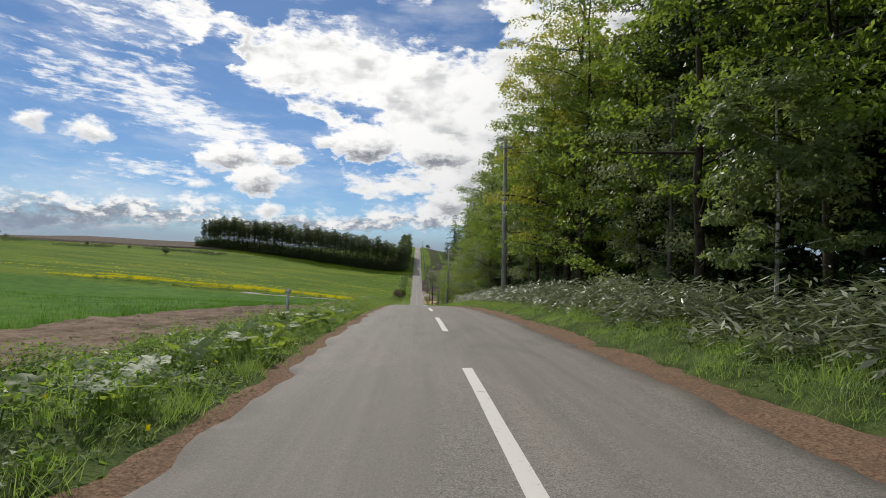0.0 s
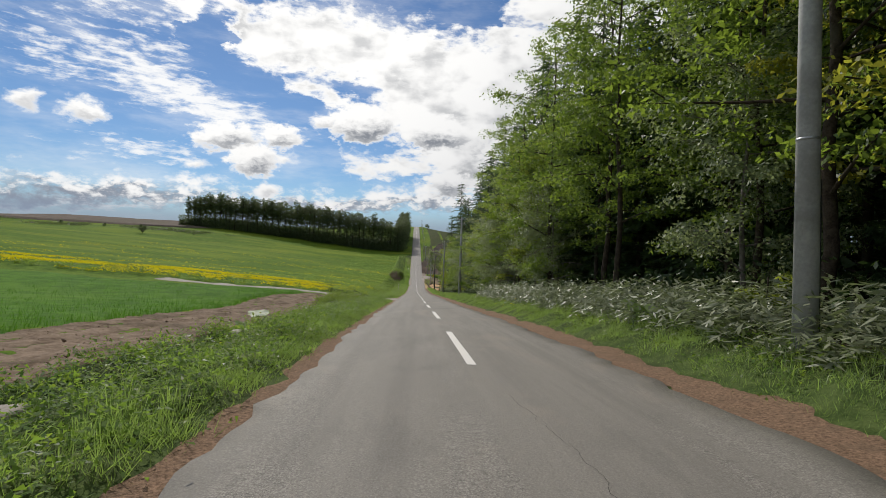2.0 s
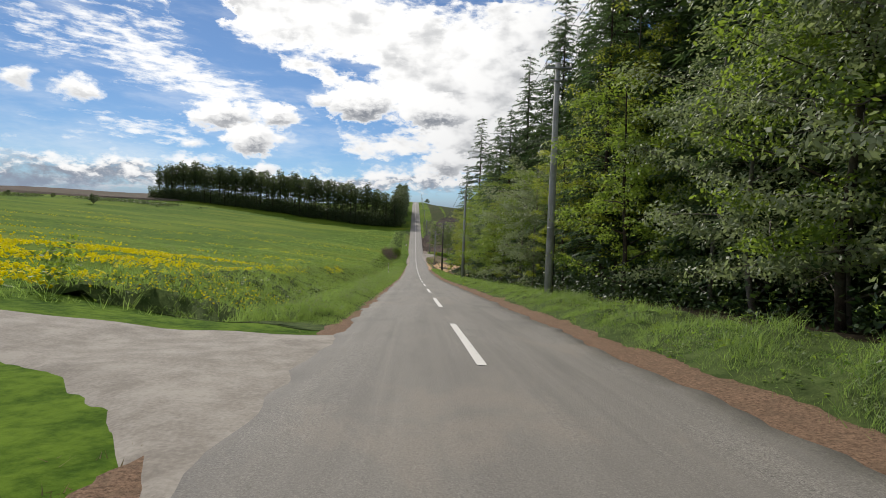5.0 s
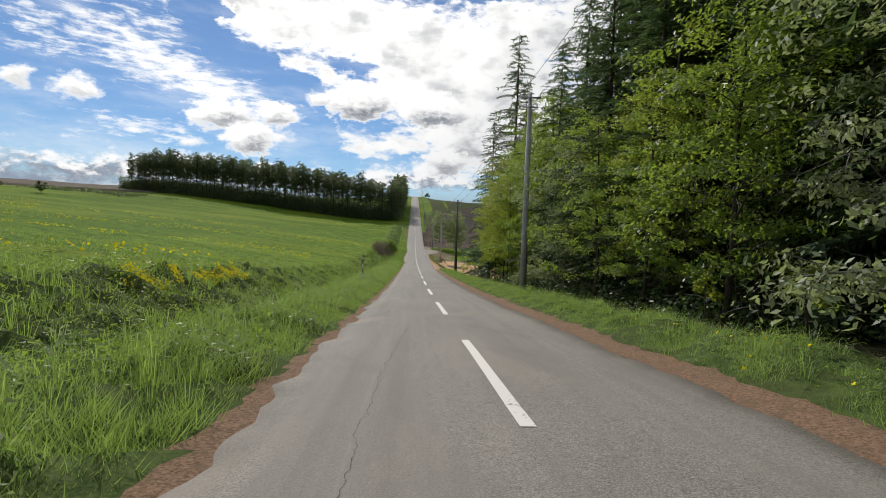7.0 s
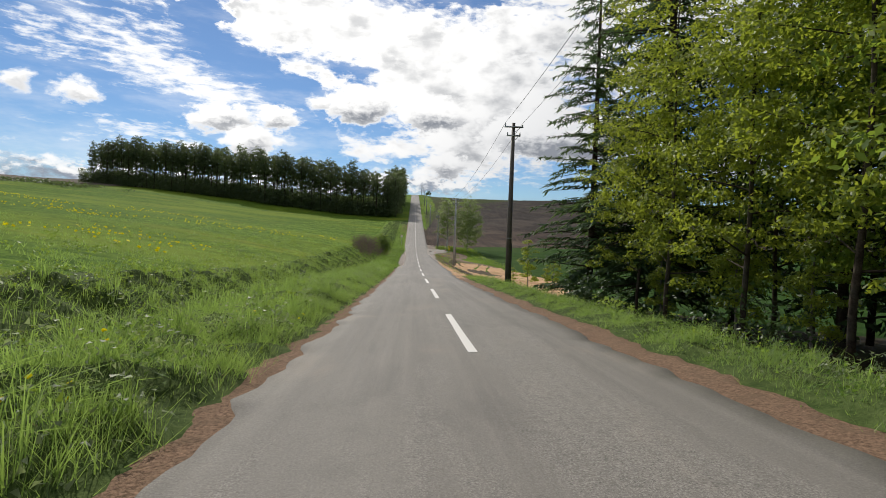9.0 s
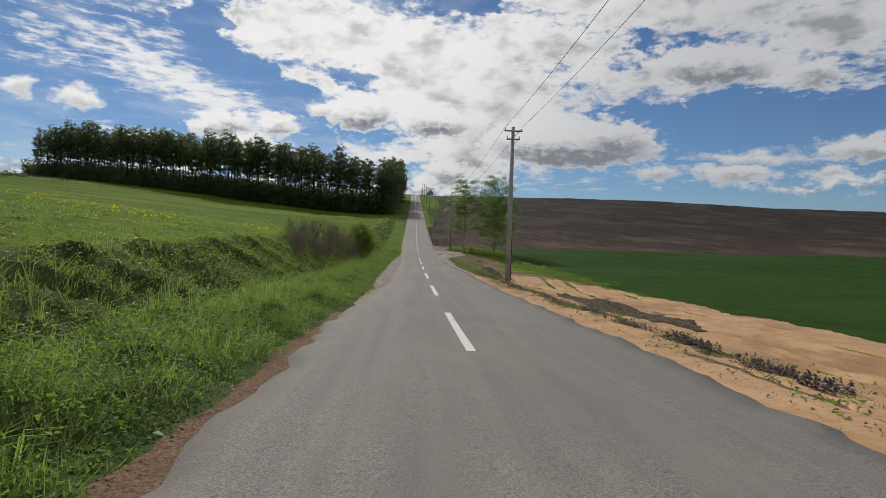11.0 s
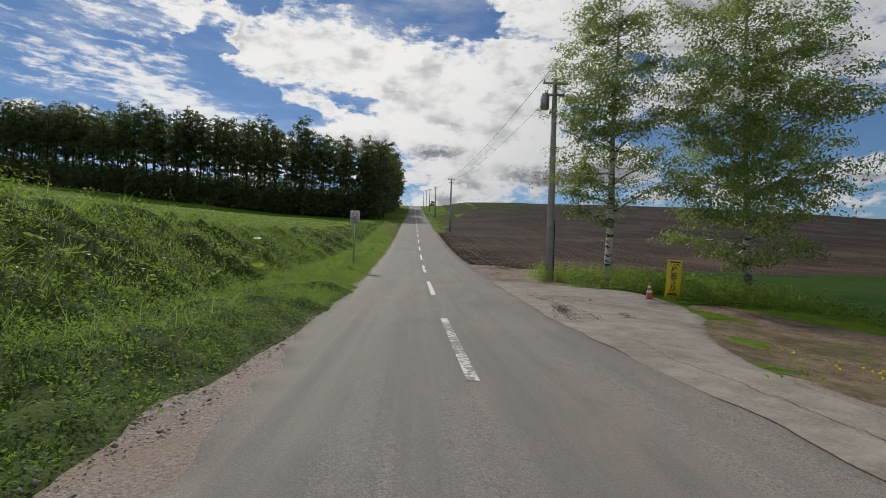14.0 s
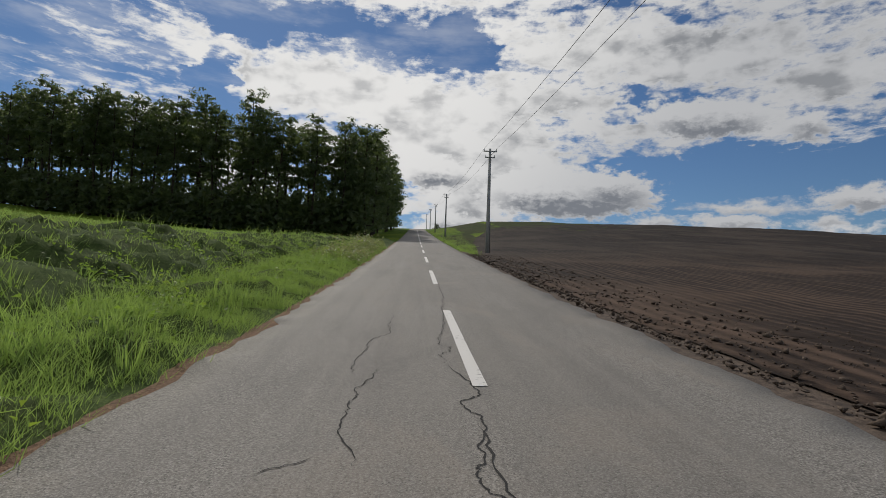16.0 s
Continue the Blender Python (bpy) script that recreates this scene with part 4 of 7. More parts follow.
CRACKS = [
    ([(0.02, 35), (0.05, 38), (0.0, 41), (0.05, 46)], 0.022), ([(-1.3, 96), (-1.1, 100), (-0.75, 104)], 0.016),
    ([(-1.35, 92), (-1.2, 97)], 0.014), ([(-0.95, 98.5), (-0.85, 100.5)], 0.014), ([(1.35, 86), (1.0, 92)], 0.012),
    ([(-1.5, 84), (-1.4, 90)], 0.014), ([(-2.3, 1.5), (-1.0, 1.8), (0.6, 1.7)], 0.012), ([(-2.3, 57.2), (-0.2, 57.9), (2.4, 58.2)], 0.045), ([(0.15, 55.3), (0.09, 52.2), (0.0, 47.5)], 0.028), ([(-0.69, 84.7), (-0.55, 83.5), (-0.74, 82), (-0.7, 79)], 0.018),
    ([(-2.25, 121.6), (0.2, 121.65), (2.3, 121.85)], 0.045), ([(-2.0, 182.6), (-0.9, 183.0), (0.75, 183.15), (2.6, 183.25)], 0.050),
    ([(-2.0, 225.6), (0, 225.9), (2.4, 226.2)], 0.016), ([(-2.6, 260.5), (0, 260.9), (3.0, 261.4)], 0.020),
    ([(-2.4, 262.5), (-1.6, 265), (-1.4, 268.5)], 0.016), ([(-0.75, 262), (-0.5, 265)], 0.014), ([(0.05, 262), (0.2, 266), (0.08, 271)], 0.024), ([(1.4, 263), (1.2, 268)], 0.012),
    ([(0.07, 287), (-0.08, 281.6), (-0.14, 278.4), (-0.26, 277.2), (-0.13, 276.5), (-0.23, 275.9)], 0.05), ([(-0.23, 275.9), (-0.06, 275.2), (0.02, 274.7), (-0.05, 274.5), (0.04, 274.1), (-0.02, 273.6), (0.05, 272.4)], 0.07),
    ([(-0.1, 274.0), (-0.19, 273.6), (-0.15, 273.4), (-0.23, 273.3), (-0.17, 273.06), (-0.05, 272.9), (0.0, 272.0)], 0.06), ([(-0.92, 279.4), (-0.93, 277.5), (-1.14, 277.1), (-1.16, 275.8), (-1.12, 275.3)], 0.045),
    ([(-0.88, 275.7), (-0.91, 275.2), (-1.07, 274.9), (-0.94, 274.7), (-0.99, 274.4), (-0.96, 274.0), (-0.95, 273.6), (-0.91, 273.3)], 0.05), ([(-1.41, 273.2), (-1.31, 273.3), (-1.16, 273.4)], 0.04),
    ([(-1.6, 111.0), (-1.53, 105.2), (-1.55, 103.7)], 0.03),
    ([(3.4, 252.5), (3.4, 248.4), (3.24, 245.2), (3.1, 243.4), (3.0, 241.8), (2.95, 240)], 0.075), ([(3.15, 243.6), (3.3, 242.2), (3.25, 240.9), (3.5, 239.6)], 0.06), ([(2.95, 242.6), (2.78, 241.0), (2.95, 240.0)], 0.06),
    ([(3.5, 245.2), (3.75, 244.1), (3.85, 243.2)], 0.05), ([(4.75, 242.3), (4.65, 241.6), (4.62, 240.6)], 0.06), ([(4.2, 244.6), (4.3, 243.6)], 0.04), ([(2.75, 228), (2.95, 234), (3.05, 239)], 0.035), ([(0.2, 15), (0.28, 19), (0.2, 24)], 0.012), ([(1.6, 3), (1.2, 10)], 0.010),
]
for n_crack, (pts, width) in enumerate(CRACKS):
    crack(pts, width * 0.13, n_crack)


def dust_trail(pts, width, seed):
    """Pale dust left by turning tyres, thin and broken."""
    pts = np.asarray(pts, float)
    tk = np.concatenate([[0], np.cumsum(np.linalg.norm(np.diff(pts, axis=0), axis=1))])
    t = np.arange(0, tk[-1], 0.12)
    x, y = smooth_curve(tk, pts[:, 0])(t), smooth_curve(tk, pts[:, 1])(t)
    d = np.stack([np.gradient(x), np.gradient(y)], -1)
    d /= np.linalg.norm(d, axis=1)[:, None]
    w = width * (0.8 + 0.25 * wave(t, 0 * t, 1.3, seed)) * np.clip(np.minimum(t, t[-1] - t) * 3, 0.1, 1)
    z = lambda a, b: road_z(b) - 0.02 * (a / 2.7) ** 2 + 0.009 + 0.006 * wave(a, b, 2.3)
    rows = []
    for k in (-1, 0, 1):
        a, b = x - d[:, 1] * w * k, y + d[:, 0] * w * k
        rows.append(np.stack([a, b, z(a, b)], -1))
    n = len(t)
    i = np.arange(n - 1)
    q = np.concatenate([np.stack([i + r * n, i + 1 + r * n, i + 1 + (r + 1) * n, i + (r + 1) * n], -1) for r in (0, 1)])
    part("dust_trail", Soup().put(np.concatenate(rows), q), M["dust"], road, "pale dusty tyre trail")


for n_trail, (pts, width) in enumerate([
        ([(0.05, 257.0), (0.17, 257.8), (0.46, 258.5), (0.96, 259.4), (1.72, 260.2), (2.47, 260.8), (3.0, 261.0)], 0.07),
        ([(1.35, 256.4), (1.45, 257.0), (1.71, 257.6), (2.05, 258.25), (2.56, 258.9), (2.95, 259.2)], 0.09),
        ([(0.75, 258.2), (0.87, 258.8), (1.51, 259.7), (2.61, 260.2)], 0.04)]):
    dust_trail(pts, width, n_trail)

# ------------------------------------------------------------------ fields, tracks and shoulders
SOIL_IN = ([-20, 6, 13, 20, 32, 45, 50, 55, 60, 64], [-9.0, -6.5, -5.75, -5.75, -5.85, -6.0, -7.0, -7.9, -8.3, -8.0])
SOIL_OUT = ([-20, 6, 20, 32, 45, 52, 56, 62, 65], [-14.5, -12.6, -11.0, -10.8, -11.4, -12.2, -12.2, -10.9, -10.4])


def ruts(x, y):
    """Tractor tracks with lug marks pressed into loose soil."""
    edge = np.interp(y, *SOIL_IN)
    z = 0.025 * wave(x, y, 0.55, 1.0) + 0.02 * wave(x, y, 0.27, 3.0)
    for off in (-1.15, -2.9, -4.0):
        near = np.exp(-((x - edge - off) / 0.24) ** 4)
        z = z - near * (0.05 + 0.035 * np.sin(y * 2 * np.pi / 0.42 + np.abs(x - edge - off) * 9))
    return z


strip("soil_strip", "bare brown tilled headland with tractor ruts beside the crop", M["soil"], SOIL_OUT, SOIL_IN, -30, 64.4, 0.09, 0.14, 0.05, extra=ruts)
CROP_FAR = ([-30, 0, 50, 70], [-120, -95, -70, -60])
strip("crop_field", "bright green young crop field", M["crop"], CROP_FAR, ([-20, 6, 20, 32, 45, 52, 56, 62, 65], [-14.5, -12.6, -11.0, -10.8, -11.4, -12.2, -12.2, -11.0, -10.6]), -30, 64.6, 0.9, 1.2, 0.10, "field", 0.4, 3.0)


def side_road():
    """Farm road leaving to the left with a flared mouth."""
    u = np.arange(1.0, 26, 0.4)
    cx, cy = -u, 66.6 - 2.4 * np.exp(-np.clip(u - 2, 0, None) / 2.2) + 0.05 * np.clip(u - 12, 0, None) ** 1.5
    half = 1.25 + 3.6 * np.exp(-np.clip(u - 2, 0, None) / 2.0) + 0.12 * wave(u, 0 * u, 2.5)
    c = np.linspace(-1, 1, 9)
    x = np.broadcast_to(cx[:, None], (len(u), 9)) + 0.1 * (half[:, None] * c) * np.clip((u[:, None] - 2) / 3, 0, 1)
    y = cy[:, None] + half[:, None] * c
    z = land(x, y) + 0.05
    z[:, 0] -= 0.12
    z[:, -1] -= 0.12
    mouth = np.clip((-x - 1.2) / 1.8, 0, 1)
    z = np.minimum(z, (road_z(y) - 0.03)) * (1 - mouth) + z * mouth
    i, j = np.meshgrid(np.arange(len(u) - 1), np.arange(8), indexing="ij")
    k = i * 9 + j
    q = np.stack([k, k + 9, k + 10, k + 1], -1).reshape(-1, 4)
    tagged(new("side_road", np_mesh("side_road", np.stack([x, y, z], -1).reshape(-1, 3), q, [M["old_tar"]], True)),
           "pale unmade farm road joining the main road", "road", kind="structure")


side_road()
TY = list(np.linspace(-40, 330, 90))
SHOULDER = ([180, 187, 191, 195, 214, 225, 228, 234, 241, 249], [-2.4, -2.5, -2.6, -2.75, -2.95, -2.92, -2.78, -2.72, -2.35, -2.3])


def sward(x, y):
    """Height of the matted grass above the soil of the verges."""
    x, y = np.broadcast_arrays(np.asarray(x, float), np.asarray(y, float))
    lump = np.clip(0.5 + 0.34 * wave(x, y, 2.3, 0.3) + 0.34 * wave(x, y, 0.95, 1.9) + 0.22 * wave(x, y, 0.52, 4.1), 0, 1) ** 1.2
    edge = np.where((y > 180) & (y < 247), np.interp(y, *SHOULDER), left_edge(y) - 0.20)
    inner = np.where(y < 60, np.interp(y, *SOIL_IN) + 0.2, np.where(y < 70.5, left_edge(y) - 0.8, -10.4))
    f = np.clip((edge - x) / 0.7, 0, 1) * np.clip((x - inner) / 0.8, 0, 1) * np.where(y < 56, 0.55, np.where(y < 70, 0.25, 1.0))
    f = f * np.where((y > 3) & (y < 47), np.clip((np.abs(x + 5.0) - 0.25) / 0.5, 0, 1), 1.0)
    g = np.clip((x - right_edge(y) - 0.55) / 0.7, 0, 1) * np.clip((6.2 - x) / 0.8, 0, 1) * np.clip((164 - y) / 3, 0, 1)
    bank = np.clip((-5.6 - x) / 0.6, 0, 1) * np.clip(0.5 + 0.6 * wave(x, y, 1.7, 2.6), 0, 1)
    return np.where(x < 0, (0.40 + 0.25 * bank) * f, 0.22 * g) * lump


def top(x, y):
    return land(x, y) + sward(x, y)


strip("verge_turf_left", "matted uneven grass sward of the verge and ditch", M["turf"],
      ([-40, -20, 6, 13, 32, 45, 50, 55, 59, 61, 68.5, 71.5, 330], [-9.0, -9.0, -6.8, -6.1, -6.3, -6.4, -7.2, -7.9, -7.6, -2.4, -2.4, -10.8, -10.8]), (TY, list(left_edge(TY) + 0.3)), -40, 330, 0.25, 0.25, 0.012, tuck_hi=False, rough=0.3, extra=sward)
strip("verge_turf_right", "matted uneven grass sward of the verge", M["turf"], (TY, list(right_edge(TY) - 0.3)), (TY, list(right_edge(TY) + 3.6)), -40, 166, 0.25, 0.22, 0.012, tuck_lo=False, rough=0.3, extra=sward)
strip("ditch_bed", "dark crumbled earth in the dry ditch", M["forest_floor"], ([5, 46], [-5.35, -5.3]), ([5, 46], [-4.7, -4.75]), 6, 45, 0.25, 0.2, 0.02, rough=0.22)
LY = list(np.linspace(-40, 182, 60))
strip("needle_litter_left", "orange brown needle litter along the asphalt edge", M["litter"],
      (LY, list(left_edge(LY) - 0.46)), (LY, list(left_edge(LY) + 0.25)), -40, 180, 0.16, 0.2, 0.03, rough=0.26, tuck_hi=False)
strip("needle_litter_right", "orange brown needle litter along the asphalt edge", M["litter"],
      (LY, list(right_edge(LY) - 0.25)), (LY, list(right_edge(LY) + 0.80)), -40, 170, 0.16, 0.2, 0.03, rough=0.26, tuck_lo=False)
strip("gravel_shoulder_left", "wide pale gravel shoulder", M["gravel"],
      ([180, 187, 191, 195, 214, 225, 228, 234, 241, 249], [-2.4, -2.5, -2.6, -2.75, -2.95, -2.92, -2.78, -2.72, -2.35, -2.3]), shift(EDGE_L, 0.3), 180, 239.5, 0.16, 0.2, 0.03, rough=0.16, tuck_hi=False)
strip("sand_shoulder_right", "pale orange sand spilling against the asphalt", M["sand"],
      shift(EDGE_R, -0.3), ([164, 170, 180, 196, 206], [3.0, 3.5, 3.75, 3.6, 3.3]), 163, 205, 0.16, 0.2, 0.03, rough=0.2, tuck_lo=False)
strip("gravel_shoulder_right", "pale sandy gravel shoulder", M["gravel"],
      shift(EDGE_R, -0.3), ([203, 206, 213, 218, 222, 230, 236], [3.1, 3.35, 3.05, 3.5, 3.7, 3.8, 4.4]), 203, 236, 0.16, 0.2, 0.03, rough=0.18, tuck_lo=False)
strip("dirt_edge_left", "brown crumbly soil along the asphalt edge", M["litter"],
      ([238, 244, 262, 330], [-2.8, -2.95, -3.05, -3.0]), ([238, 240, 244, 262, 330], [-2.4, -2.45, -2.5, -2.55, -2.55]), 238.5, 330, 0.18, 0.2, 0.03, rough=0.14, tuck_hi=False)


def sand_ruts(x, y):
    """Curving wheel ruts and low ridges pushed up in the loose sand."""
    z = 0.05 * wave(x, y, 4.0, 2.0) + 0.02 * wave(x, y, 0.6, 4.0)
    for off, sway, turn in ((6.0, 1.2, 0.0), (7.6, 1.2, 0.0), (9.2, 1.8, 1.3), (10.8, 1.8, 1.3), (12.4, 0.8, 2.1)):
        d = x - off - sway * np.sin((y - 160) / 9.0 + turn)
        z = z - 0.09 * np.exp(-(d / 0.22) ** 2) + 0.06 * np.exp(-((np.abs(d) - 0.42) / 0.16) ** 2)
    return z


strip("sand_lot", "bare orange sand yard with tyre ruts", M["sand"],
      ([160, 168, 185, 198, 206, 214], [4.2, 3.2, 3.3, 3.4, 5.2, 8.0]), ([160, 175, 195, 206, 214], [9, 15.5, 15.0, 12.0, 9.5]), 160, 212, 0.14, 0.16, 0.05, rough=0.4, s=3.0, extra=sand_ruts)
strip("dark_earth_patch", "patch of dark damp earth in the sand yard", M["heap"], ([182, 186, 190, 194], [7.5, 5.6, 5.6, 7.0]), ([182, 186, 190, 194], [8.0, 9.6, 8.8, 7.4]), 182, 194, 0.2, 0.2, 0.085, rough=0.35, s=1.6, extra=sand_ruts)
strip("sandy_verge", "sandy trampled dirt between shoulder and yard", M["dry_turf"], shift(EDGE_R, -0.3), ([162, 168, 200, 216], [3.6, 5.0, 5.0, 4.8]), 163, 216, 0.25, 0.25, 0.016, rough=0.25, tuck_lo=False)
strip("dry_verge", "weedy dry verge with brown patches", M["dry_turf"], shift(EDGE_R, 0.2), ([198, 206, 214, 222, 230, 236, 240], [5.0, 7.0, 9.4, 8.2, 8.6, 9.6, 8.6]), 198, 241.5, 0.3, 0.4, 0.02, rough=0.3)
strip("farm_track", "muddy brown farm track behind the verge", M["soil"],
      ([205, 216, 222, 228, 232, 238, 241, 244.5], [11, 8.4, 7.2, 7.2, 8.8, 9.0, 7.6, 7.4]), ([205, 216, 222, 228, 232, 238, 241, 244.5], [13.5, 10.8, 9.2, 9.0, 10.7, 11.4, 10.6, 8.6]), 205, 244.5, 0.3, 0.4, 0.05, "track")
strip("driveway", "cracked pale asphalt driveway apron", M["old_tar"],
      shift(EDGE_R, -0.3), ([227, 229.7, 235.2, 238.5, 242, 244, 245.3, 246.7, 248.2, 249.3, 250.8, 252], [2.5, 3.05, 3.95, 5.0, 6.8, 7.45, 7.6, 7.1, 6.45, 5.4, 3.75, 3.05]), 227, 252, 0.25, 0.3, 0.05, "road", 0.1, 2.0, tuck_lo=False)
strip("driveway_verge", "pale trodden dirt beside the driveway", M["pale_dirt"], ([248, 250, 251.5, 260], [5.5, 4.0, 2.7, 2.7]), ([248, 254, 260, 263], [8.0, 9.5, 9.0, 7.0]), 248.5, 262.5, 0.2, 0.25, 0.028, rough=0.2)
strip("green_field", "deep green grain field below the hill", M["field"],
      ([150, 200, 225, 240, 262, 266], [14.5, 13.5, 12.5, 12.5, 14.0, 18.0]), ([150, 300], [260, 260]), 150, 265.5, 1.2, 1.6, 0.10, "field", 0.4, 4.0)
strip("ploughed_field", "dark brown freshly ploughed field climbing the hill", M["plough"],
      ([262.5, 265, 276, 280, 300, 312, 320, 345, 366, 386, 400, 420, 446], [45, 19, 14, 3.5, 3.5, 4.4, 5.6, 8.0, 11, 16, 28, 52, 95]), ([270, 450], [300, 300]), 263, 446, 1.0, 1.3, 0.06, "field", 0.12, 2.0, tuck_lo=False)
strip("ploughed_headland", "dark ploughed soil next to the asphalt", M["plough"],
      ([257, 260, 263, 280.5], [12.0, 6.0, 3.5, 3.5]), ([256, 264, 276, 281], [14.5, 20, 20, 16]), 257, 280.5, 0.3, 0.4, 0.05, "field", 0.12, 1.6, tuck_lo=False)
strip("plough_rim", "crumbly dark soil spilling against the asphalt", M["clod"],
      shift(EDGE_R, -0.3), ([258, 262, 300, 312], [3.3, 4.0, 4.0, 3.6]), 258, 312, 0.16, 0.16, 0.024, "soil", 0.16, 1.2, tuck_lo=False)
strip("hill_verge", "dull grass between the road and the ploughed hill", M["dull_grass"], ([308, 312, 400], [3.4, 4.0, 4.2]), ([308, 312, 320, 345, 366, 400], [3.6, 4.8, 6.2, 8.6, 11.6, 12]), 309, 384, 0.8, 0.6, 0.03, "field", 0.2, 2.0)
# Darker than the meadow turf: shadow on the crest is put into its colour.
strip("hill_meadow", "grass on the crest of the ploughed hill, coloured darker for shadow", M["dull_grass"],
      ([366, 372, 380, 640], [9.5, 8.5, 8.5, 8.5]), ([366, 640], [330, 330]), 380, 640, 2.0, 3.0, 0.05, "field", 0.3, 6.0)
strip("far_field", "brown bare field on the far ridge", M["far_soil"],
      ([380, 480], [-330, -330]), ([380, 400, 480], [-210, -150, -140]), 384, 470, 3.0, 5.0, 0.1, "field", 3.0, 25.0)
strip("forest_floor", "shaded leaf litter under the trees", M["forest_floor"],
      ([-60, 120, 128, 160], [5.6, 5.4, 5.0, 5.6]), ([-60, 160], [27, 26]), -60, 156, 0.7, 0.7, 0.05, rough=0.3, s=3.0)


# ------------------------------------------------------------------ grass and low growth
def scatter(n, x0, x1, y0, y1, weight=None):
    """Random spots in a strip; x0 and x1 may be lines (y list, x list)."""
    y = rng.uniform(y0, y1, n)
    a = np.interp(y, *x0) if isinstance(x0, tuple) else x0
    b = np.interp(y, *x1) if isinstance(x1, tuple) else x1
    x = a + (b - a) * (rng.random(n) if weight is None else weight(rng.random(n)))
    return x, y


def blade_field(soup, x, y, h, w, lean, per=5, spread=0.10, sink=0.03):
    """Tufts of blades on the land."""
    n = len(x)
    xx = np.repeat(x, per) + rng.normal(0, spread, n * per)
    yy = np.repeat(y, per) + rng.normal(0, spread, n * per)
    hh = np.repeat(np.broadcast_to(h, (n,)), per) * rng.uniform(0.55, 1.15, n * per)
    base = np.stack([xx, yy, top(xx, yy) - sink], -1)
    lx = rng.normal(0, lean, n * per) + 0.10
    ly = rng.normal(0, lean, n * per) - 0.06
    tip = base + np.stack([lx * hh, ly * hh, hh * rng.uniform(0.75, 1.0, n * per)], -1)
    bend = np.stack([lx * hh, ly * hh, -0.1 * hh], -1)
    width = np.full(n * per, w) * rng.uniform(0.6, 1.3, n * per)
    soup.spikes(base, tip - bend * 0.15, width)


def leaf_field(soup, x, y, h, size, per=6, spread=0.16, tilt=0.55):
    """Low broad-leaved weeds."""
    n = len(x) * per
    xx = np.repeat(x, per) + rng.normal(0, spread, n)
    yy = np.repeat(y, per) + rng.normal(0, spread, n)
    zz = top(xx, yy) + np.repeat(np.broadcast_to(h, (len(x),)), per) * rng.uniform(0.1, 1.0, n)
    nrm = unit(np.array([0, 0, 1.0]) + rng.normal(0, tilt, (n, 3)))
    u = unit(np.cross(nrm, rng.normal(size=(n, 3))))
    w = np.cross(nrm, u)
    s = size * rng.uniform(0.6, 1.3, n)[:, None]
    spots = np.stack([xx, yy, zz], -1)
    if size > 0.05 and len(x) < 2500:
        soup.leaves(spots, u * s * 1.15, w * s * 0.62)
    else:
        soup.darts(spots, u * s * 1.1, w * s * 0.72)


def stuff(name, soup, mat, label, category):
    return tagged(new(name, soup.mesh(name, mat)), label, category, kind="stuff")


def lined(f, d):
    ys = list(np.linspace(-40, 420, 200))
    return ys, list(f(ys) + d)


def clump_weight(x, y, s, cut=-0.2):
    return wave(x, y, s, 0.7) + 0.4 * wave(x, y, s * 0.3, 2.2) > cut


def tussocks(soup, x, y, h, w, per, spread):
    """Tussocks of long arching blades, some flopping over."""
    n = len(x) * per
    a = rng.uniform(0, 2 * np.pi, n)
    r = np.abs(rng.normal(0, spread, n))
    xx, yy = np.repeat(x, per) + r * np.cos(a), np.repeat(y, per) + r * np.sin(a)
    hh = np.repeat(h, per) * rng.uniform(0.5, 1.15, n)
    base = np.stack([xx, yy, top(xx, yy) - 0.03], -1)
    out = rng.uniform(0.15, 0.85, n) * hh
    lx, ly = np.cos(a) * out + 0.16 * hh, np.sin(a) * out - 0.08 * hh
    tip = base + np.stack([lx, ly, hh * rng.uniform(0.55, 0.95, n)], -1)
    bend = np.stack([lx, ly, -0.55 * hh], -1)
    soup.blades(base, tip, w * rng.uniform(0.6, 1.3, n), bend)


def heights(x, y, lo, hi, s):
    """Uneven sward heights: clumps standing above a low mat."""
    f = np.clip(0.5 + 0.6 * wave(x, y, s, 3.0) + 0.45 * wave(x, y, s * 0.37, 5.0), 0, 1)
    return lo * 0.7 + (hi * 1.15 - lo * 0.7) * f ** 1.7


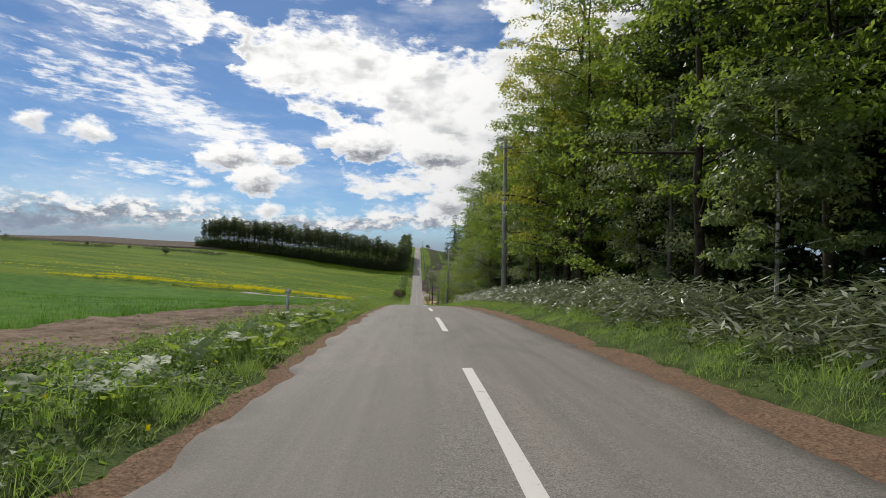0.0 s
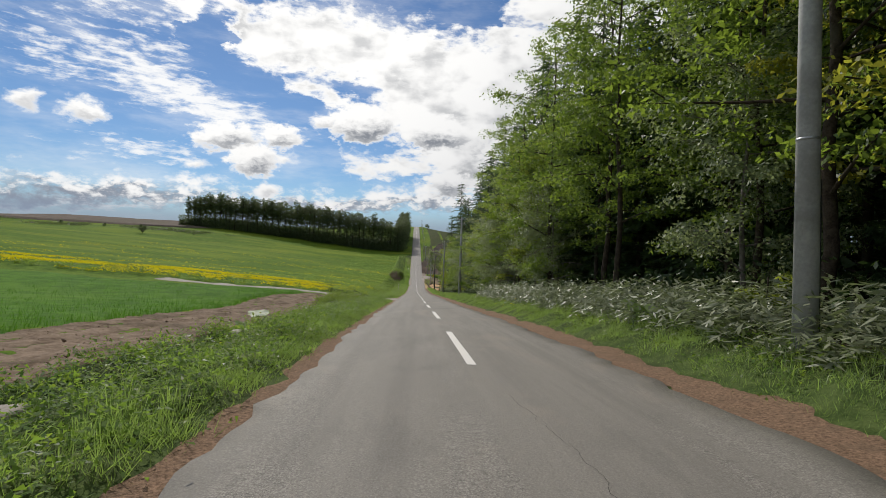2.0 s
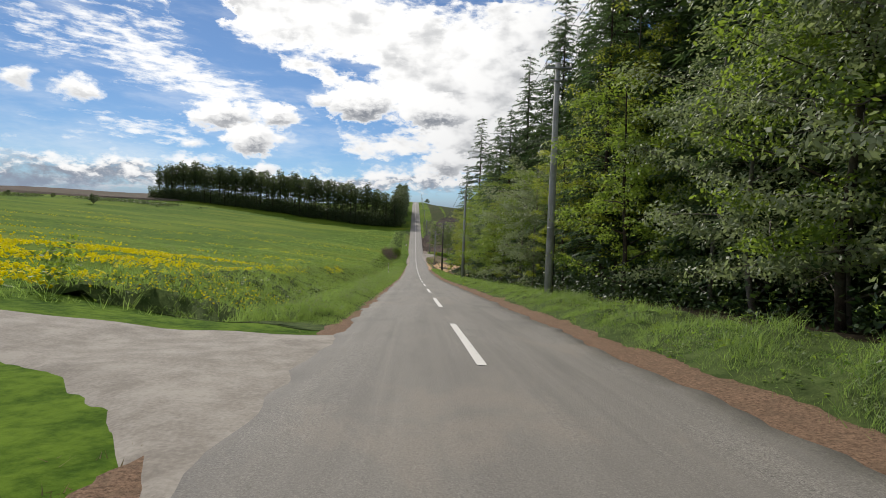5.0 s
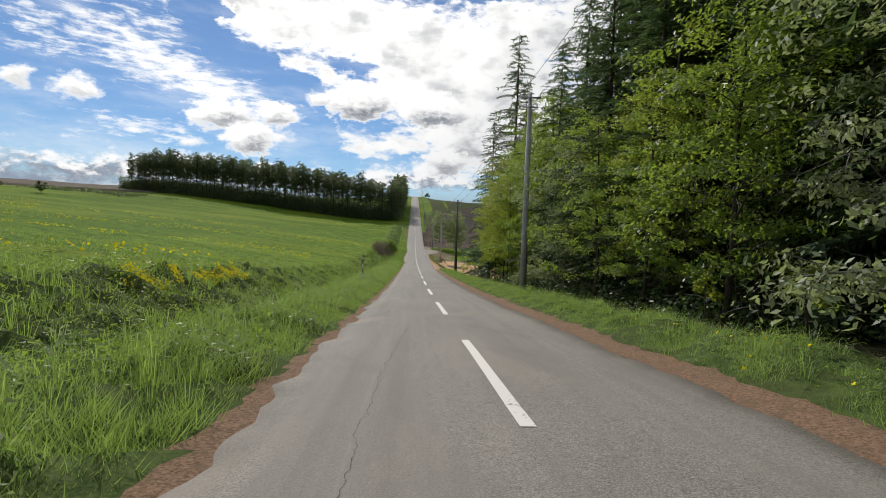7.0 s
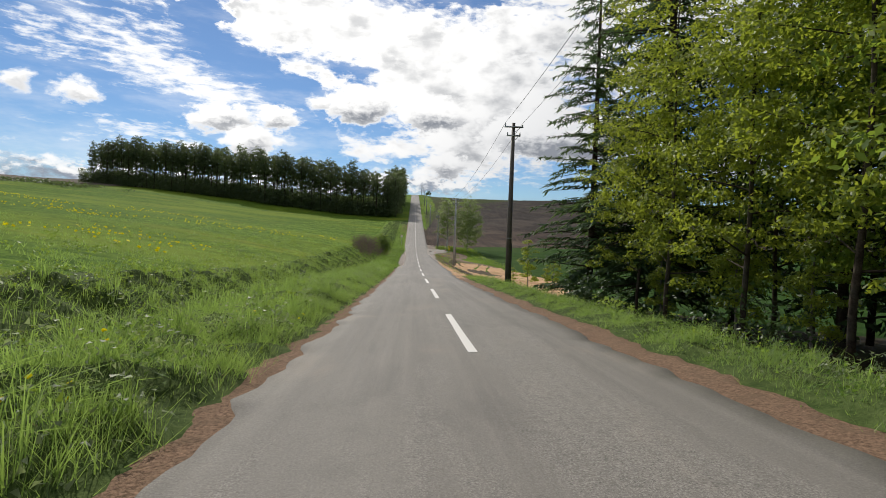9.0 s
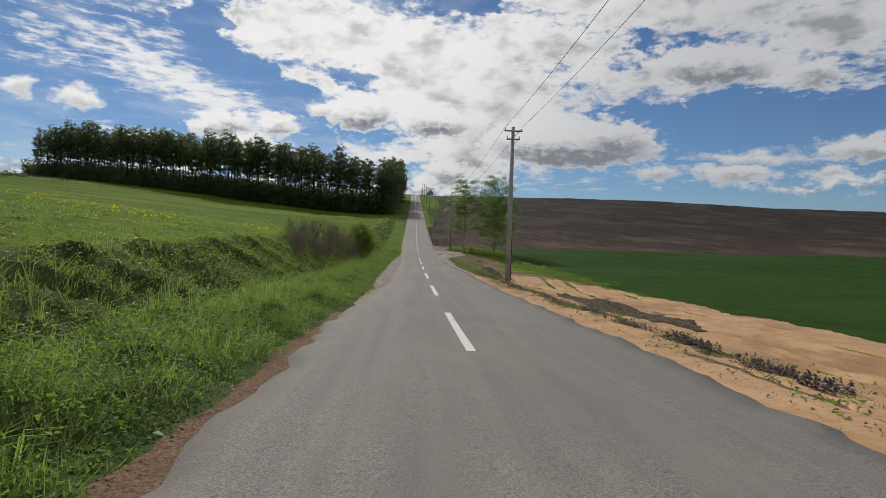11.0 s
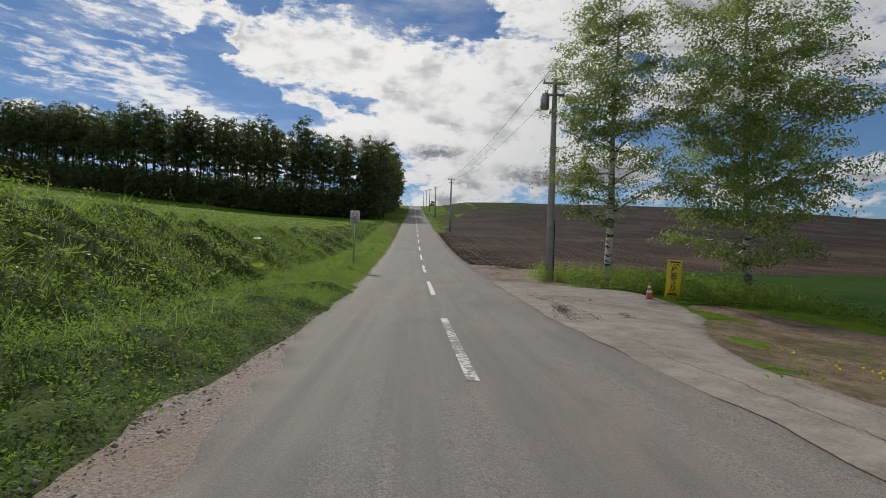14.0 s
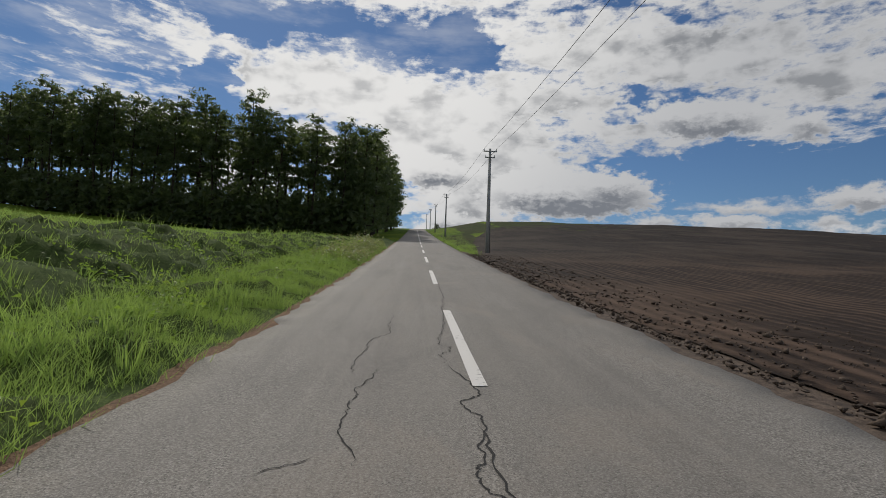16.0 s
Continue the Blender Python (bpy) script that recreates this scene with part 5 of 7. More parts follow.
def verge_grass():
    s = Soup()
    def mat(n, x0, x1, y0, y1, lo, hi, w, per=12):
        x, y = scatter(n, x0, x1, y0, y1)
        keep = (x > 0) | (y > 69.5) & ((y < 158) | (y > 186) | (x < -5) | (rng.random(len(x)) < 0.4)) | (y < 59.5) & (x > -4.45) & (rng.random(len(x)) < np.where(x > left_edge(y) - 0.8, 0.8, 0.45))
        x, y = x[keep], y[keep]
        blade_field(s, x, y, heights(x, y, lo, hi, 1.1) * np.where((y < 58) & (x < 0), np.where(x > left_edge(y) - 1.2, 0.85, 0.62), 1.0), w, 0.5, per, 0.10)

    def clumps(n, x0, x1, y0, y1, lo, hi, w, per=13, cut=-0.1):
        x, y = scatter(n, x0, x1, y0, y1)
        keep = clump_weight(x, y, 2.0, cut) & ((x > 0) | (y < 59.5) | (y > 69.5))
        x, y = x[keep], y[keep]
        tussocks(s, x, y, heights(x, y, lo, hi, 1.8) * np.where((y < 58) & (x < 0), 0.7, 1.0), w, per, 0.06)
    # left verge: dense mat at the rim, tall tussocks behind
    mat(25000, lined(left_edge, -1.35), lined(left_edge, -0.36), -9, 186, 0.12, 0.36, 0.0046, 10)
    mat(13000, lined(left_edge, -2.7), lined(left_edge, -1.2), -9, 186, 0.18, 0.55, 0.0062, 9)
    clumps(4600, lined(left_edge, -2.7), lined(left_edge, -0.55), -9, 186, 0.28, 0.66, 0.0052, 15, -0.05)
    mat(2800, -10.0, lined(left_edge, -2.5), 66, 186, 0.18, 0.55, 0.010, 9)
    clumps(2400, -9.8, -5.6, 72, 186, 0.3, 0.75, 0.009, 12, -0.3)
    # left verge past the gravel
    mat(9000, lined(left_edge, -1.3), lined(left_edge, -0.20), 246, 312, 0.12, 0.34, 0.0050, 9)
    mat(6000, lined(left_edge, -3.0), lined(left_edge, -1.2), 246, 318, 0.16, 0.48, 0.0070, 9)
    clumps(1800, lined(left_edge, -2.8), lined(left_edge, -0.45), 246, 312, 0.24, 0.58, 0.0058, 14)
    mat(4200, -11, lined(left_edge, -2.6), 240, 330, 0.15, 0.45, 0.011, 8)
    mat(2400, -11, -3.6, 186, 246, 0.2, 0.5, 0.010, 8)
    mat(1800, lined(left_edge, -1.6), lined(left_edge, -0.14), 240.5, 250, 0.10, 0.26, 0.0055)
    # right verge below the forest
    mat(14000, lined(right_edge, 0.70), lined(right_edge, 1.5), -9, 166, 0.07, 0.24, 0.0046, 9)
    mat(9000, lined(right_edge, 1.3), lined(right_edge, 2.9), -9, 166, 0.12, 0.36, 0.0062, 9)
    clumps(1500, lined(right_edge, 0.9), lined(right_edge, 2.6), -9, 166, 0.2, 0.45, 0.0055)
    # birch corner and the verge beyond the ploughed soil
    x, y = scatter(1100, 4.6, 13.5, 248.5, 257)
    blade_field(s, x, y, heights(x, y, 0.1, 0.3, 1.6), 0.008, 0.5, 9)
    x, y = scatter(600, lined(right_edge, 0.25), ([300, 312, 330, 420], [3.4, 4.4, 6.4, 12]), 306, 400)
    blade_field(s, x, y, 0.30, 0.016, 0.45, 8, 0.2)
    return stuff("verge_grass", s, M["grass"], "long green verge grass leaning in the wind", "grass")


def verge_weeds():
    s = Soup()
    x, y = scatter(6500, lined(left_edge, -2.2), lined(left_edge, -0.45), -9, 58)
    keep = clump_weight(x, y, 1.4, -0.3)
    leaf_field(s, x[keep], y[keep], heights(x[keep], y[keep], 0.10, 0.44, 1.3), 0.030, 16)
    x, y = scatter(2200, -6.0, -5.5, -9, 46)
    keep = clump_weight(x, y, 2.0, -0.3)
    leaf_field(s, x[keep], y[keep], heights(x[keep], y[keep], 0.08, 0.42, 1.2), 0.034, 16)
    x, y = scatter(3600, -8.5, lined(left_edge, -0.7), 70, 180)
    keep = clump_weight(x, y, 2.4, 0.1)
    leaf_field(s, x[keep], y[keep], heights(x[keep], y[keep], 0.15, 0.6, 1.8), 0.036, 16)
    x, y = scatter(5200, lined(left_edge, -2.6), lined(left_edge, -0.30), 158, 188)
    keep = clump_weight(x, y, 1.2, -0.4)
    x, y = x[keep], y[keep]
    leaf_field(s, x, y, heights(x, y, 0.06, 0.36, 1.1), 0.024, 20, 0.11)
    rim = ([186, 191, 195, 214, 225, 228, 234, 241, 249, 262], [-2.5, -2.58, -2.74, -2.92, -2.9, -2.76, -2.7, -2.4, -2.5, -3.0])
    x, y = scatter(7000, -4.7, rim, 184, 262)
    keep = clump_weight(x, y, 1.1, -0.45)
    x, y = x[keep], y[keep]
    leaf_field(s, x, y, heights(x, y, 0.05, 0.38, 0.9), 0.022, 26, 0.11, 0.6)
    x, y = scatter(2600, -6.4, -4.6, 184, 262)
    leaf_field(s, x, y, heights(x, y, 0.10, 0.45, 1.3), 0.032, 20, 0.16)
    x, y = scatter(2400, -10, -5.5, 186, 262)
    leaf_field(s, x, y, heights(x, y, 0.2, 0.6, 1.8), 0.050, 16, 0.25)
    x, y = scatter(1300, ([165, 200, 213, 232], [3.3, 3.35, 3.1, 3.9]), ([165, 200, 206, 232], [4.4, 4.5, 4.8, 6.5]), 165, 234)
    keep = clump_weight(x, y, 1.5, 0.0)
    leaf_field(s, x[keep], y[keep], heights(x[keep], y[keep], 0.06, 0.30, 1.2), 0.04, 10)
    x, y = scatter(1700, -8.0, lined(left_edge, -0.6), 258, 300)
    keep = clump_weight(x, y, 2.6, 0.15)
    leaf_field(s, x[keep], y[keep], 0.30, 0.05, 11)
    x, y = scatter(3400, lined(right_edge, 0.8), lined(right_edge, 2.9), -9, 165)
    keep = clump_weight(x, y, 1.8, -0.05)
    leaf_field(s, x[keep], y[keep], heights(x[keep], y[keep], 0.10, 0.34, 1.4), 0.032, 14)
    x, y = scatter(900, 5.6, 14, 247.5, 257)
    leaf_field(s, x, y, heights(x, y, 0.1, 0.45, 1.6), 0.05, 10)
    x, y = scatter(1100, ([198, 206, 214, 222, 232], [3.9, 4.0, 4.2, 4.0, 3.8]), ([198, 206, 214, 222, 236], [4.6, 6.3, 8.0, 7.4, 5.6]), 198, 236)
    keep = clump_weight(x, y, 1.7, 0.15)
    leaf_field(s, x[keep], y[keep], heights(x[keep], y[keep], 0.06, 0.30, 1.3), 0.035, 10)
    x, y = scatter(900, 12.0, 14.0, 208, 250)
    leaf_field(s, x, y, heights(x, y, 0.08, 0.4, 2.0), 0.06, 12, 0.3)
    return stuff("verge_weeds", s, M["weed"], "dense low broad-leaved weeds on the verge and ditch bank", "weeds")


def bank_weeds():
    """Dark ferny growth on the far bank of the ditch."""
    s = Soup()
    x, y = scatter(5600, -10.2, -5.7, 70.5, 262)
    keep = clump_weight(x, y, 2.6, -0.15)
    leaf_field(s, x[keep], y[keep], heights(x[keep], y[keep], 0.15, 0.8, 1.9), 0.045, 22, 0.22, 0.8)
    for n, a, b in ((1500, -9, 182), (560, 247, 312)):
        x, y = scatter(n, lined(left_edge, -2.7), lined(left_edge, -0.55), a, b)
        keep = clump_weight(x, y, 1.7, 0.25) & ((y < 58) | (y > 70))
        leaf_field(s, x[keep], y[keep], heights(x[keep], y[keep], 0.2, 0.5, 1.3) * np.where(y[keep] < 58, 0.75, 1.0), 0.036, 24, 0.14, 0.8)
    x, y = scatter(900, lined(right_edge, 1.0), lined(right_edge, 2.8), -9, 165)
    keep = clump_weight(x, y, 1.5, 0.2)
    leaf_field(s, x[keep], y[keep], heights(x[keep], y[keep], 0.15, 0.4, 1.3), 0.036, 20, 0.14, 0.8)
    x, y = scatter(420, -7.6, -5.0, 53, 60.5)
    leaf_field(s, x, y, heights(x, y, 0.2, 0.7, 1.6), 0.055, 22, 0.2, 0.8)
    x, y = scatter(500, -5.9, -5.4, 6, 46)
    keep = clump_weight(x, y, 1.6, 0.2)
    leaf_field(s, x[keep], y[keep], heights(x[keep], y[keep], 0.1, 0.45, 1.4), 0.05, 11, 0.15, 0.8)
    x, y = scatter(620, -24, -9.4, 100, 245, lambda r: 1 - r ** 1.7)
    leaf_field(s, x, y, rng.uniform(0.12, 0.40, len(x)), 0.055, 26, 0.17, 0.8)
    x, y = scatter(700, 12.4, 14.8, 206, 258)
    leaf_field(s, x, y, heights(x, y, 0.1, 0.4, 2.0), 0.06, 12, 0.3)
    return stuff("bank_weeds", s, M["leaf"], "dark ferny weeds on the ditch bank", "weeds")


def pale_weeds():
    s = Soup()
    x, y = scatter(340, -4.6, -3.1, 291, 313)
    leaf_field(s, x, y, heights(x, y, 0.25, 0.9, 1.6), 0.06, 18, 0.2, 0.8)
    return stuff("pale_weeds", s, M["pale_flower"], "pale yellowish knotweed thicket beside the asphalt", "weeds")


def windblown_weeds():
    """Broad leaves turned by the wind, their pale undersides up."""
    s = Soup()
    x, y = scatter(3400, lined(left_edge, -2.1), lined(left_edge, -0.5), -8, 165)
    keep = clump_weight(x, y, 2.2, 0.0) & ((y < 59) | (y > 70)) & ((y > 70) | (x > -4.4))
    x, y = x[keep], y[keep]
    leaf_field(s, x, y, heights(x, y, 0.14, 0.52, 1.5), 0.032, 20, 0.15, 0.8)
    x, y = scatter(1500, lined(right_edge, 0.9), lined(right_edge, 2.4), -8, 160)
    keep = clump_weight(x, y, 1.8, 0.1)
    leaf_field(s, x[keep], y[keep], heights(x[keep], y[keep], 0.08, 0.32, 1.3), 0.028, 16, 0.13, 0.8)
    return stuff("windblown_weeds", s, M["willow_leaf"], "pale grey-green weeds ruffled by the wind", "weeds")


def purple_weeds():
    """Upright leafy spikes with purple tops along the rim of the sand."""
    s = Soup()
    x, y = scatter(2100, ([172, 186, 200, 206], [3.75, 3.85, 3.7, 3.6]), ([172, 186, 200, 206], [4.3, 4.5, 4.5, 4.1]), 170, 206)
    keep = clump_weight(x, y, 1.3, -0.25)
    x, y = x[keep], y[keep]
    h = rng.uniform(0.10, 0.24, len(x))
    per = 22
    n = len(x) * per
    f = rng.random(n)
    a = rng.uniform(0, 2 * np.pi, n)
    hh = np.repeat(h, per)
    r = 0.055 * (1.05 - f)
    c = np.stack([np.repeat(x, per) + r * np.cos(a), np.repeat(y, per) + r * np.sin(a), np.repeat(top(x, y), per) + hh * f], -1)
    u = unit(np.stack([np.cos(a), np.sin(a), -0.25 + 0 * a], -1)) * (0.034 * (1.1 - 0.6 * f))[:, None]
    w = unit(np.cross(u, np.array([0, 0, 1.0]) + rng.normal(0, 0.3, (n, 3)))) * 0.020
    s.leaves(c, u, w)
    return stuff("purple_weeds", s, M["nettle_purple"], "low purple-topped weeds along the sandy rim", "weeds")


def boundary_shrubs():
    """Scattered low shrubs between the crop and the dandelion meadow."""
    s = Soup()
    for k in range(30):
        cx, cy = -9.5 - k * 1.55 + rng.normal(0, 0.5), 70.8 + 0.02 * k + rng.normal(0, 0.35)
        m = int(rng.uniform(3, 9))
        leaf_field(s, rng.normal(cx, 0.3, m), rng.normal(cy, 0.25, m), rng.uniform(0.3, 1.1), 0.075, 26, 0.16, 0.9)
    return stuff("boundary_shrubs", s, M["leaf"], "low dark shrubs along the farm road", "shrubs")


def meadow_tufts():
    s = Soup()
    x, y = scatter(9000, -34, -8.5, 71, 330, lambda r: 1 - r ** 1.6)
    keep = clump_weight(x, y, 5.0, -0.1)
    blade_field(s, x[keep], y[keep], 0.26, 0.018, 0.5, 9, 0.25)
    x, y = scatter(4200, -9.2, -4.4, -9, 58)
    keep = (x > np.interp(y, *SOIL_IN) + 0.15) & ((np.abs(x + 5.0) > 0.45) | (y < 6))
    blade_field(s, x[keep], y[keep], heights(x[keep], y[keep], 0.08, 0.26, 1.8), 0.008, 0.45, 11, 0.15)
    leaf_field(s, x[keep][::3], y[keep][::3], 0.20, 0.045, 9)
    x, y = scatter(2200, 4.2, 16, 212, 256)
    keep = clump_weight(x, y, 3.0, 0.0) & ~((x > 6.5) & (x < 11.5) & (y > 214) & (y < 246)) & ((y < 226) | (y > 249))
    blade_field(s, x[keep], y[keep], 0.18, 0.010, 0.5, 10, 0.16)
    return stuff("meadow_tufts", s, M["grass"], "scattered taller tufts on the grazed meadow", "grass")


def crop_blades():
    s = Soup()
    x, y = scatter(8500, -48, SOIL_OUT, -8, 64, lambda r: 1 - r ** 2.0)
    keep = (x < np.interp(y, *SOIL_OUT) - 0.1)
    blade_field(s, x[keep], y[keep], 0.34, 0.014, 0.25, 5, 0.15)
    return stuff("crop_blades", s, M["crop_blade"], "upright young grain blades at the field rim", "crop")


def dry_bits():
    s = Soup()
    x, y = scatter(1500, SOIL_OUT, SOIL_IN, -12, 54)
    blade_field(s, x, y, 0.07, 0.008, 1.2, 4, 0.12)
    x, y = scatter(1400, 3.45, 4.7, 165, 232)
    blade_field(s, x, y, heights(x, y, 0.08, 0.28, 1.2), 0.009, 0.7, 8, 0.12)
    x, y = scatter(1300, lined(left_edge, -1.0), lined(left_edge, -0.3), -12, 180)
    blade_field(s, x, y, 0.08, 0.006, 0.9, 4, 0.10)
    x, y = scatter(1100, 3.4, 8.0, 200, 233)
    blade_field(s, x, y, 0.16, 0.009, 0.7, 8, 0.14)
    x, y = scatter(900, -7.6, -5.4, 221, 236)
    blade_field(s, x, y, 0.40, 0.010, 1.1, 8, 0.25)
    x, y = scatter(1000, -8.0, -6.2, 100, 225)
    blade_field(s, x, y, 0.35, 0.008, 0.9, 5, 0.2)
    return stuff("dry_straw", s, M["dry_grass"], "withered straw and dead stems", "straw")


def flowers():
    s = Soup()
    st = Soup()

    def heads(x, y, h, r):
        n = len(x)
        c = np.stack([x, y, top(x, y) + h], -1)
        for k in range(2):
            a = k * 1.5 +  k * np.pi / 3 + rng.random(n)
            u = unit(np.stack([np.cos(a), np.sin(a), 0.7 * rng.normal(size=n)], -1)) * r
            w = unit(np.stack([-np.sin(a), np.cos(a), 0.7 * rng.normal(size=n)], -1)) * r
            s.leaves(c + np.array([0, 0, 0.004 * k]), u, w)
        base = c.copy()
        base[:, 2] -= h
        if r < 0.06:
            st.spikes(base, c, np.full(n, 0.004))
    spots = [(-3.4, 3, 5), (-3.0, -2.6, 4), (-3.6, 28, 8), (-3.5, 33, 6), (-3.7, 44, 10), (-3.3, 47, 8), (-3.0, 113, 3), (-3.6, 132, 12), (-3.3, 136, 9),
             (-3.1, 182, 16), (-3.3, 184.5, 12), (-3.6, 187, 8), (-5.0, 204, 5), (3.9, 17.5, 4), (3.8, 41, 9), (4.3, 44, 8), (4.1, 98, 12), (4.6, 101, 6), (4.0, 20, 4),
             (4.1, 114, 3), (5.8, 236.5, 20), (6.4, 234.5, 14), (4.2, 186, 10), (4.1, 192, 8), (4.3, 205, 7), (7.5, 248, 10), (10, 250, 6), (3.8, 219, 6)]
    for cx, cy, n in spots:
        heads(rng.normal(cx, 0.45, n), rng.normal(cy, 0.9, n), rng.uniform(0.10, 0.24, n), 0.028)
    # dandelion drifts on the meadow
    x, y = scatter(17000, -58, -9.5, 70.5, 96)
    keep = (wave(x, y, 7.0, 0.4) > -0.1) & (y > 67 - (x + 9) * 0.12)
    heads(x[keep], y[keep], rng.uniform(0.15, 0.3, keep.sum()), 0.085)
    x, y = scatter(2300, -9.2, -8.55, 101, 115.5)
    keep = wave(x, y, 3.0, 1.4) + 0.5 * wave(x, y, 0.9, 2.0) > 0.5 - (y - 104) * 0.16
    heads(x[keep], y[keep], rng.uniform(0.15, 0.32, keep.sum()), 0.034)
    x, y = scatter(800, -9.5, -8.4, 86, 97)
    keep = wave(x, y, 2.4, 1.4) > -0.2
    heads(x[keep], y[keep], rng.uniform(0.2, 0.4, keep.sum()), 0.034)
    x, y = scatter(420, -9.0, -5.5, 70.5, 78)
    heads(x, y, rng.uniform(0.15, 0.35, len(x)), 0.035)
    x, y = scatter(5200, -110, -14, 85, 230)
    keep = wave(x, y, 22.0, 1.0) > 0.2
    heads(x[keep], y[keep], 0.22, 0.11)
    stuff("dandelions", s, M["petal"], "yellow dandelion heads scattered in the grass", "flowers")
    stuff("dandelion_stems", st, M["weed"], "thin green dandelion stems", "stems")


def bamboo_grass():
    """Dwarf bamboo thicket at the forest rim: cane by cane, with drooping long leaves."""
    s = Soup()
    x, y = scatter(6800, ([-12, 26, 60, 90, 125], [3.9, 3.95, 4.3, 4.7, 5.2]), ([-12, 125], [7.4, 7.4]), -12, 60)
    keep = clump_weight(x, y, 3.0, -0.75)
    x, y = x[keep], y[keep]
    per = 9
    n = len(x) * per
    hh = np.repeat(rng.uniform(0.4, 1.15, len(x)) * np.clip((x - 3.4) / 1.2, 0.4, 1.0), per)
    a = rng.uniform(0, 2 * np.pi, n)
    r = rng.uniform(0.05, 0.28, n)
    xx, yy = np.repeat(x, per) + r * np.cos(a), np.repeat(y, per) + r * np.sin(a)
    zz = top(xx, yy) + hh * rng.uniform(0.35, 1.0, n)
    u = unit(np.stack([np.cos(a), np.sin(a), rng.uniform(-0.7, 0.25, n)], -1)) * (rng.uniform(0.09, 0.16, n)[:, None])
    w = unit(np.cross(u, np.array([0, 0, 1.0]) + rng.normal(0, 0.35, (n, 3)))) * (rng.uniform(0.022, 0.036, n)[:, None])
    s.leaves(np.stack([xx, yy, zz], -1), u * 1.0, w * 1.0)
    stuff("bamboo_grass", s, M["sasa"], "dwarf bamboo thicket with pale drooping leaves", "undergrowth")


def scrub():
    """Leafy undergrowth inside the forest rim, the shade there put into its leaf colour."""
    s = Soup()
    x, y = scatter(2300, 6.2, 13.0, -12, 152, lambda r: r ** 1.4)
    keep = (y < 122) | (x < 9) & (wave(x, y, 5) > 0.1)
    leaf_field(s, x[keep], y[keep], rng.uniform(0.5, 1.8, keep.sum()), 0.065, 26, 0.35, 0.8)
    stuff("forest_scrub", s, M["leaf_interior_shade"], "leafy scrub under the trees, coloured dark for forest shade", "undergrowth")


def lumps(x, y, r):
    s = Soup()
    n = len(x)
    dirs = np.array([[1, 0.2, 0], [-1, 0, 0.1], [0, 1, 0], [-0.2, -1, 0.1], [0, 0, 0.7], [0, 0, -0.6]], float)[None] + rng.normal(0, 0.28, (n, 6, 3))
    rad = r[:, None, None] * rng.uniform(0.6, 1.35, (n, 6, 1))
    v = np.stack([x, y, land(x, y) + r * 0.25 + 0.05], -1)[:, None, :] + dirs * rad
    f = np.array([[0, 2, 4], [2, 1, 4], [1, 3, 4], [3, 0, 4], [2, 0, 5], [1, 2, 5], [3, 1, 5], [0, 3, 5]])
    return s.put(v.reshape(-1, 3), None, (np.arange(n)[:, None, None] * 6 + f[None]).reshape(-1, 3))


def clods():
    """Stones on the shoulders and clods at the ploughed rim."""
    x, y = scatter(9000, ([259, 263, 300], [5.0, 3.15, 3.12]), ([259, 300], [8.4, 7.2]), 259.5, 307, lambda r: r ** 1.9)
    keep = clump_weight(x, y, 1.1, -0.6)
    x, y = x[keep], y[keep]
    stuff("soil_clods", lumps(x, y, rng.gamma(1.4, 0.013, len(x)) + 0.005), M["clod"], "dark clods of turned soil at the field rim", "soil")
    x, y = scatter(5200, ([190, 215, 240], [-2.6, -2.95, -2.7]), ([190, 215, 222, 240], [-1.85, -1.85, -1.9, -2.45]), 188, 241)
    x2, y2 = scatter(3600, lined(right_edge, 0.1), lined(right_edge, 1.0), 170, 232)
    x, y = np.concatenate([x, x2]), np.concatenate([y, y2])
    stuff("loose_gravel", lumps(x, y, rng.gamma(1.4, 0.0042, len(x)) + 0.003), M["gravel"], "loose pale stones on the shoulder", "gravel")
    x, y = scatter(2200, SOIL_OUT, SOIL_IN, -12, 55)
    stuff("field_clods", lumps(x, y, rng.gamma(1.5, 0.006, len(x)) + 0.004), M["soil"], "dry clods on the tilled strip", "soil")
    x, y = scatter(700, ([168, 185, 200, 212], [3.9, 4.0, 4.0, 4.6]), ([168, 185, 200, 212], [4.9, 5.2, 6.0, 8.0]), 168, 212)
    stuff("sand_clods", lumps(x, y, rng.gamma(1.3, 0.014, len(x)) + 0.004), M["soil"], "dark clods and turf scraps along the sand", "soil")


verge_grass()
verge_weeds()
bank_weeds()
pale_weeds()
windblown_weeds()
purple_weeds()
boundary_shrubs()
meadow_tufts()
crop_blades()
dry_bits()
flowers()
bamboo_grass()
scrub()
clods()


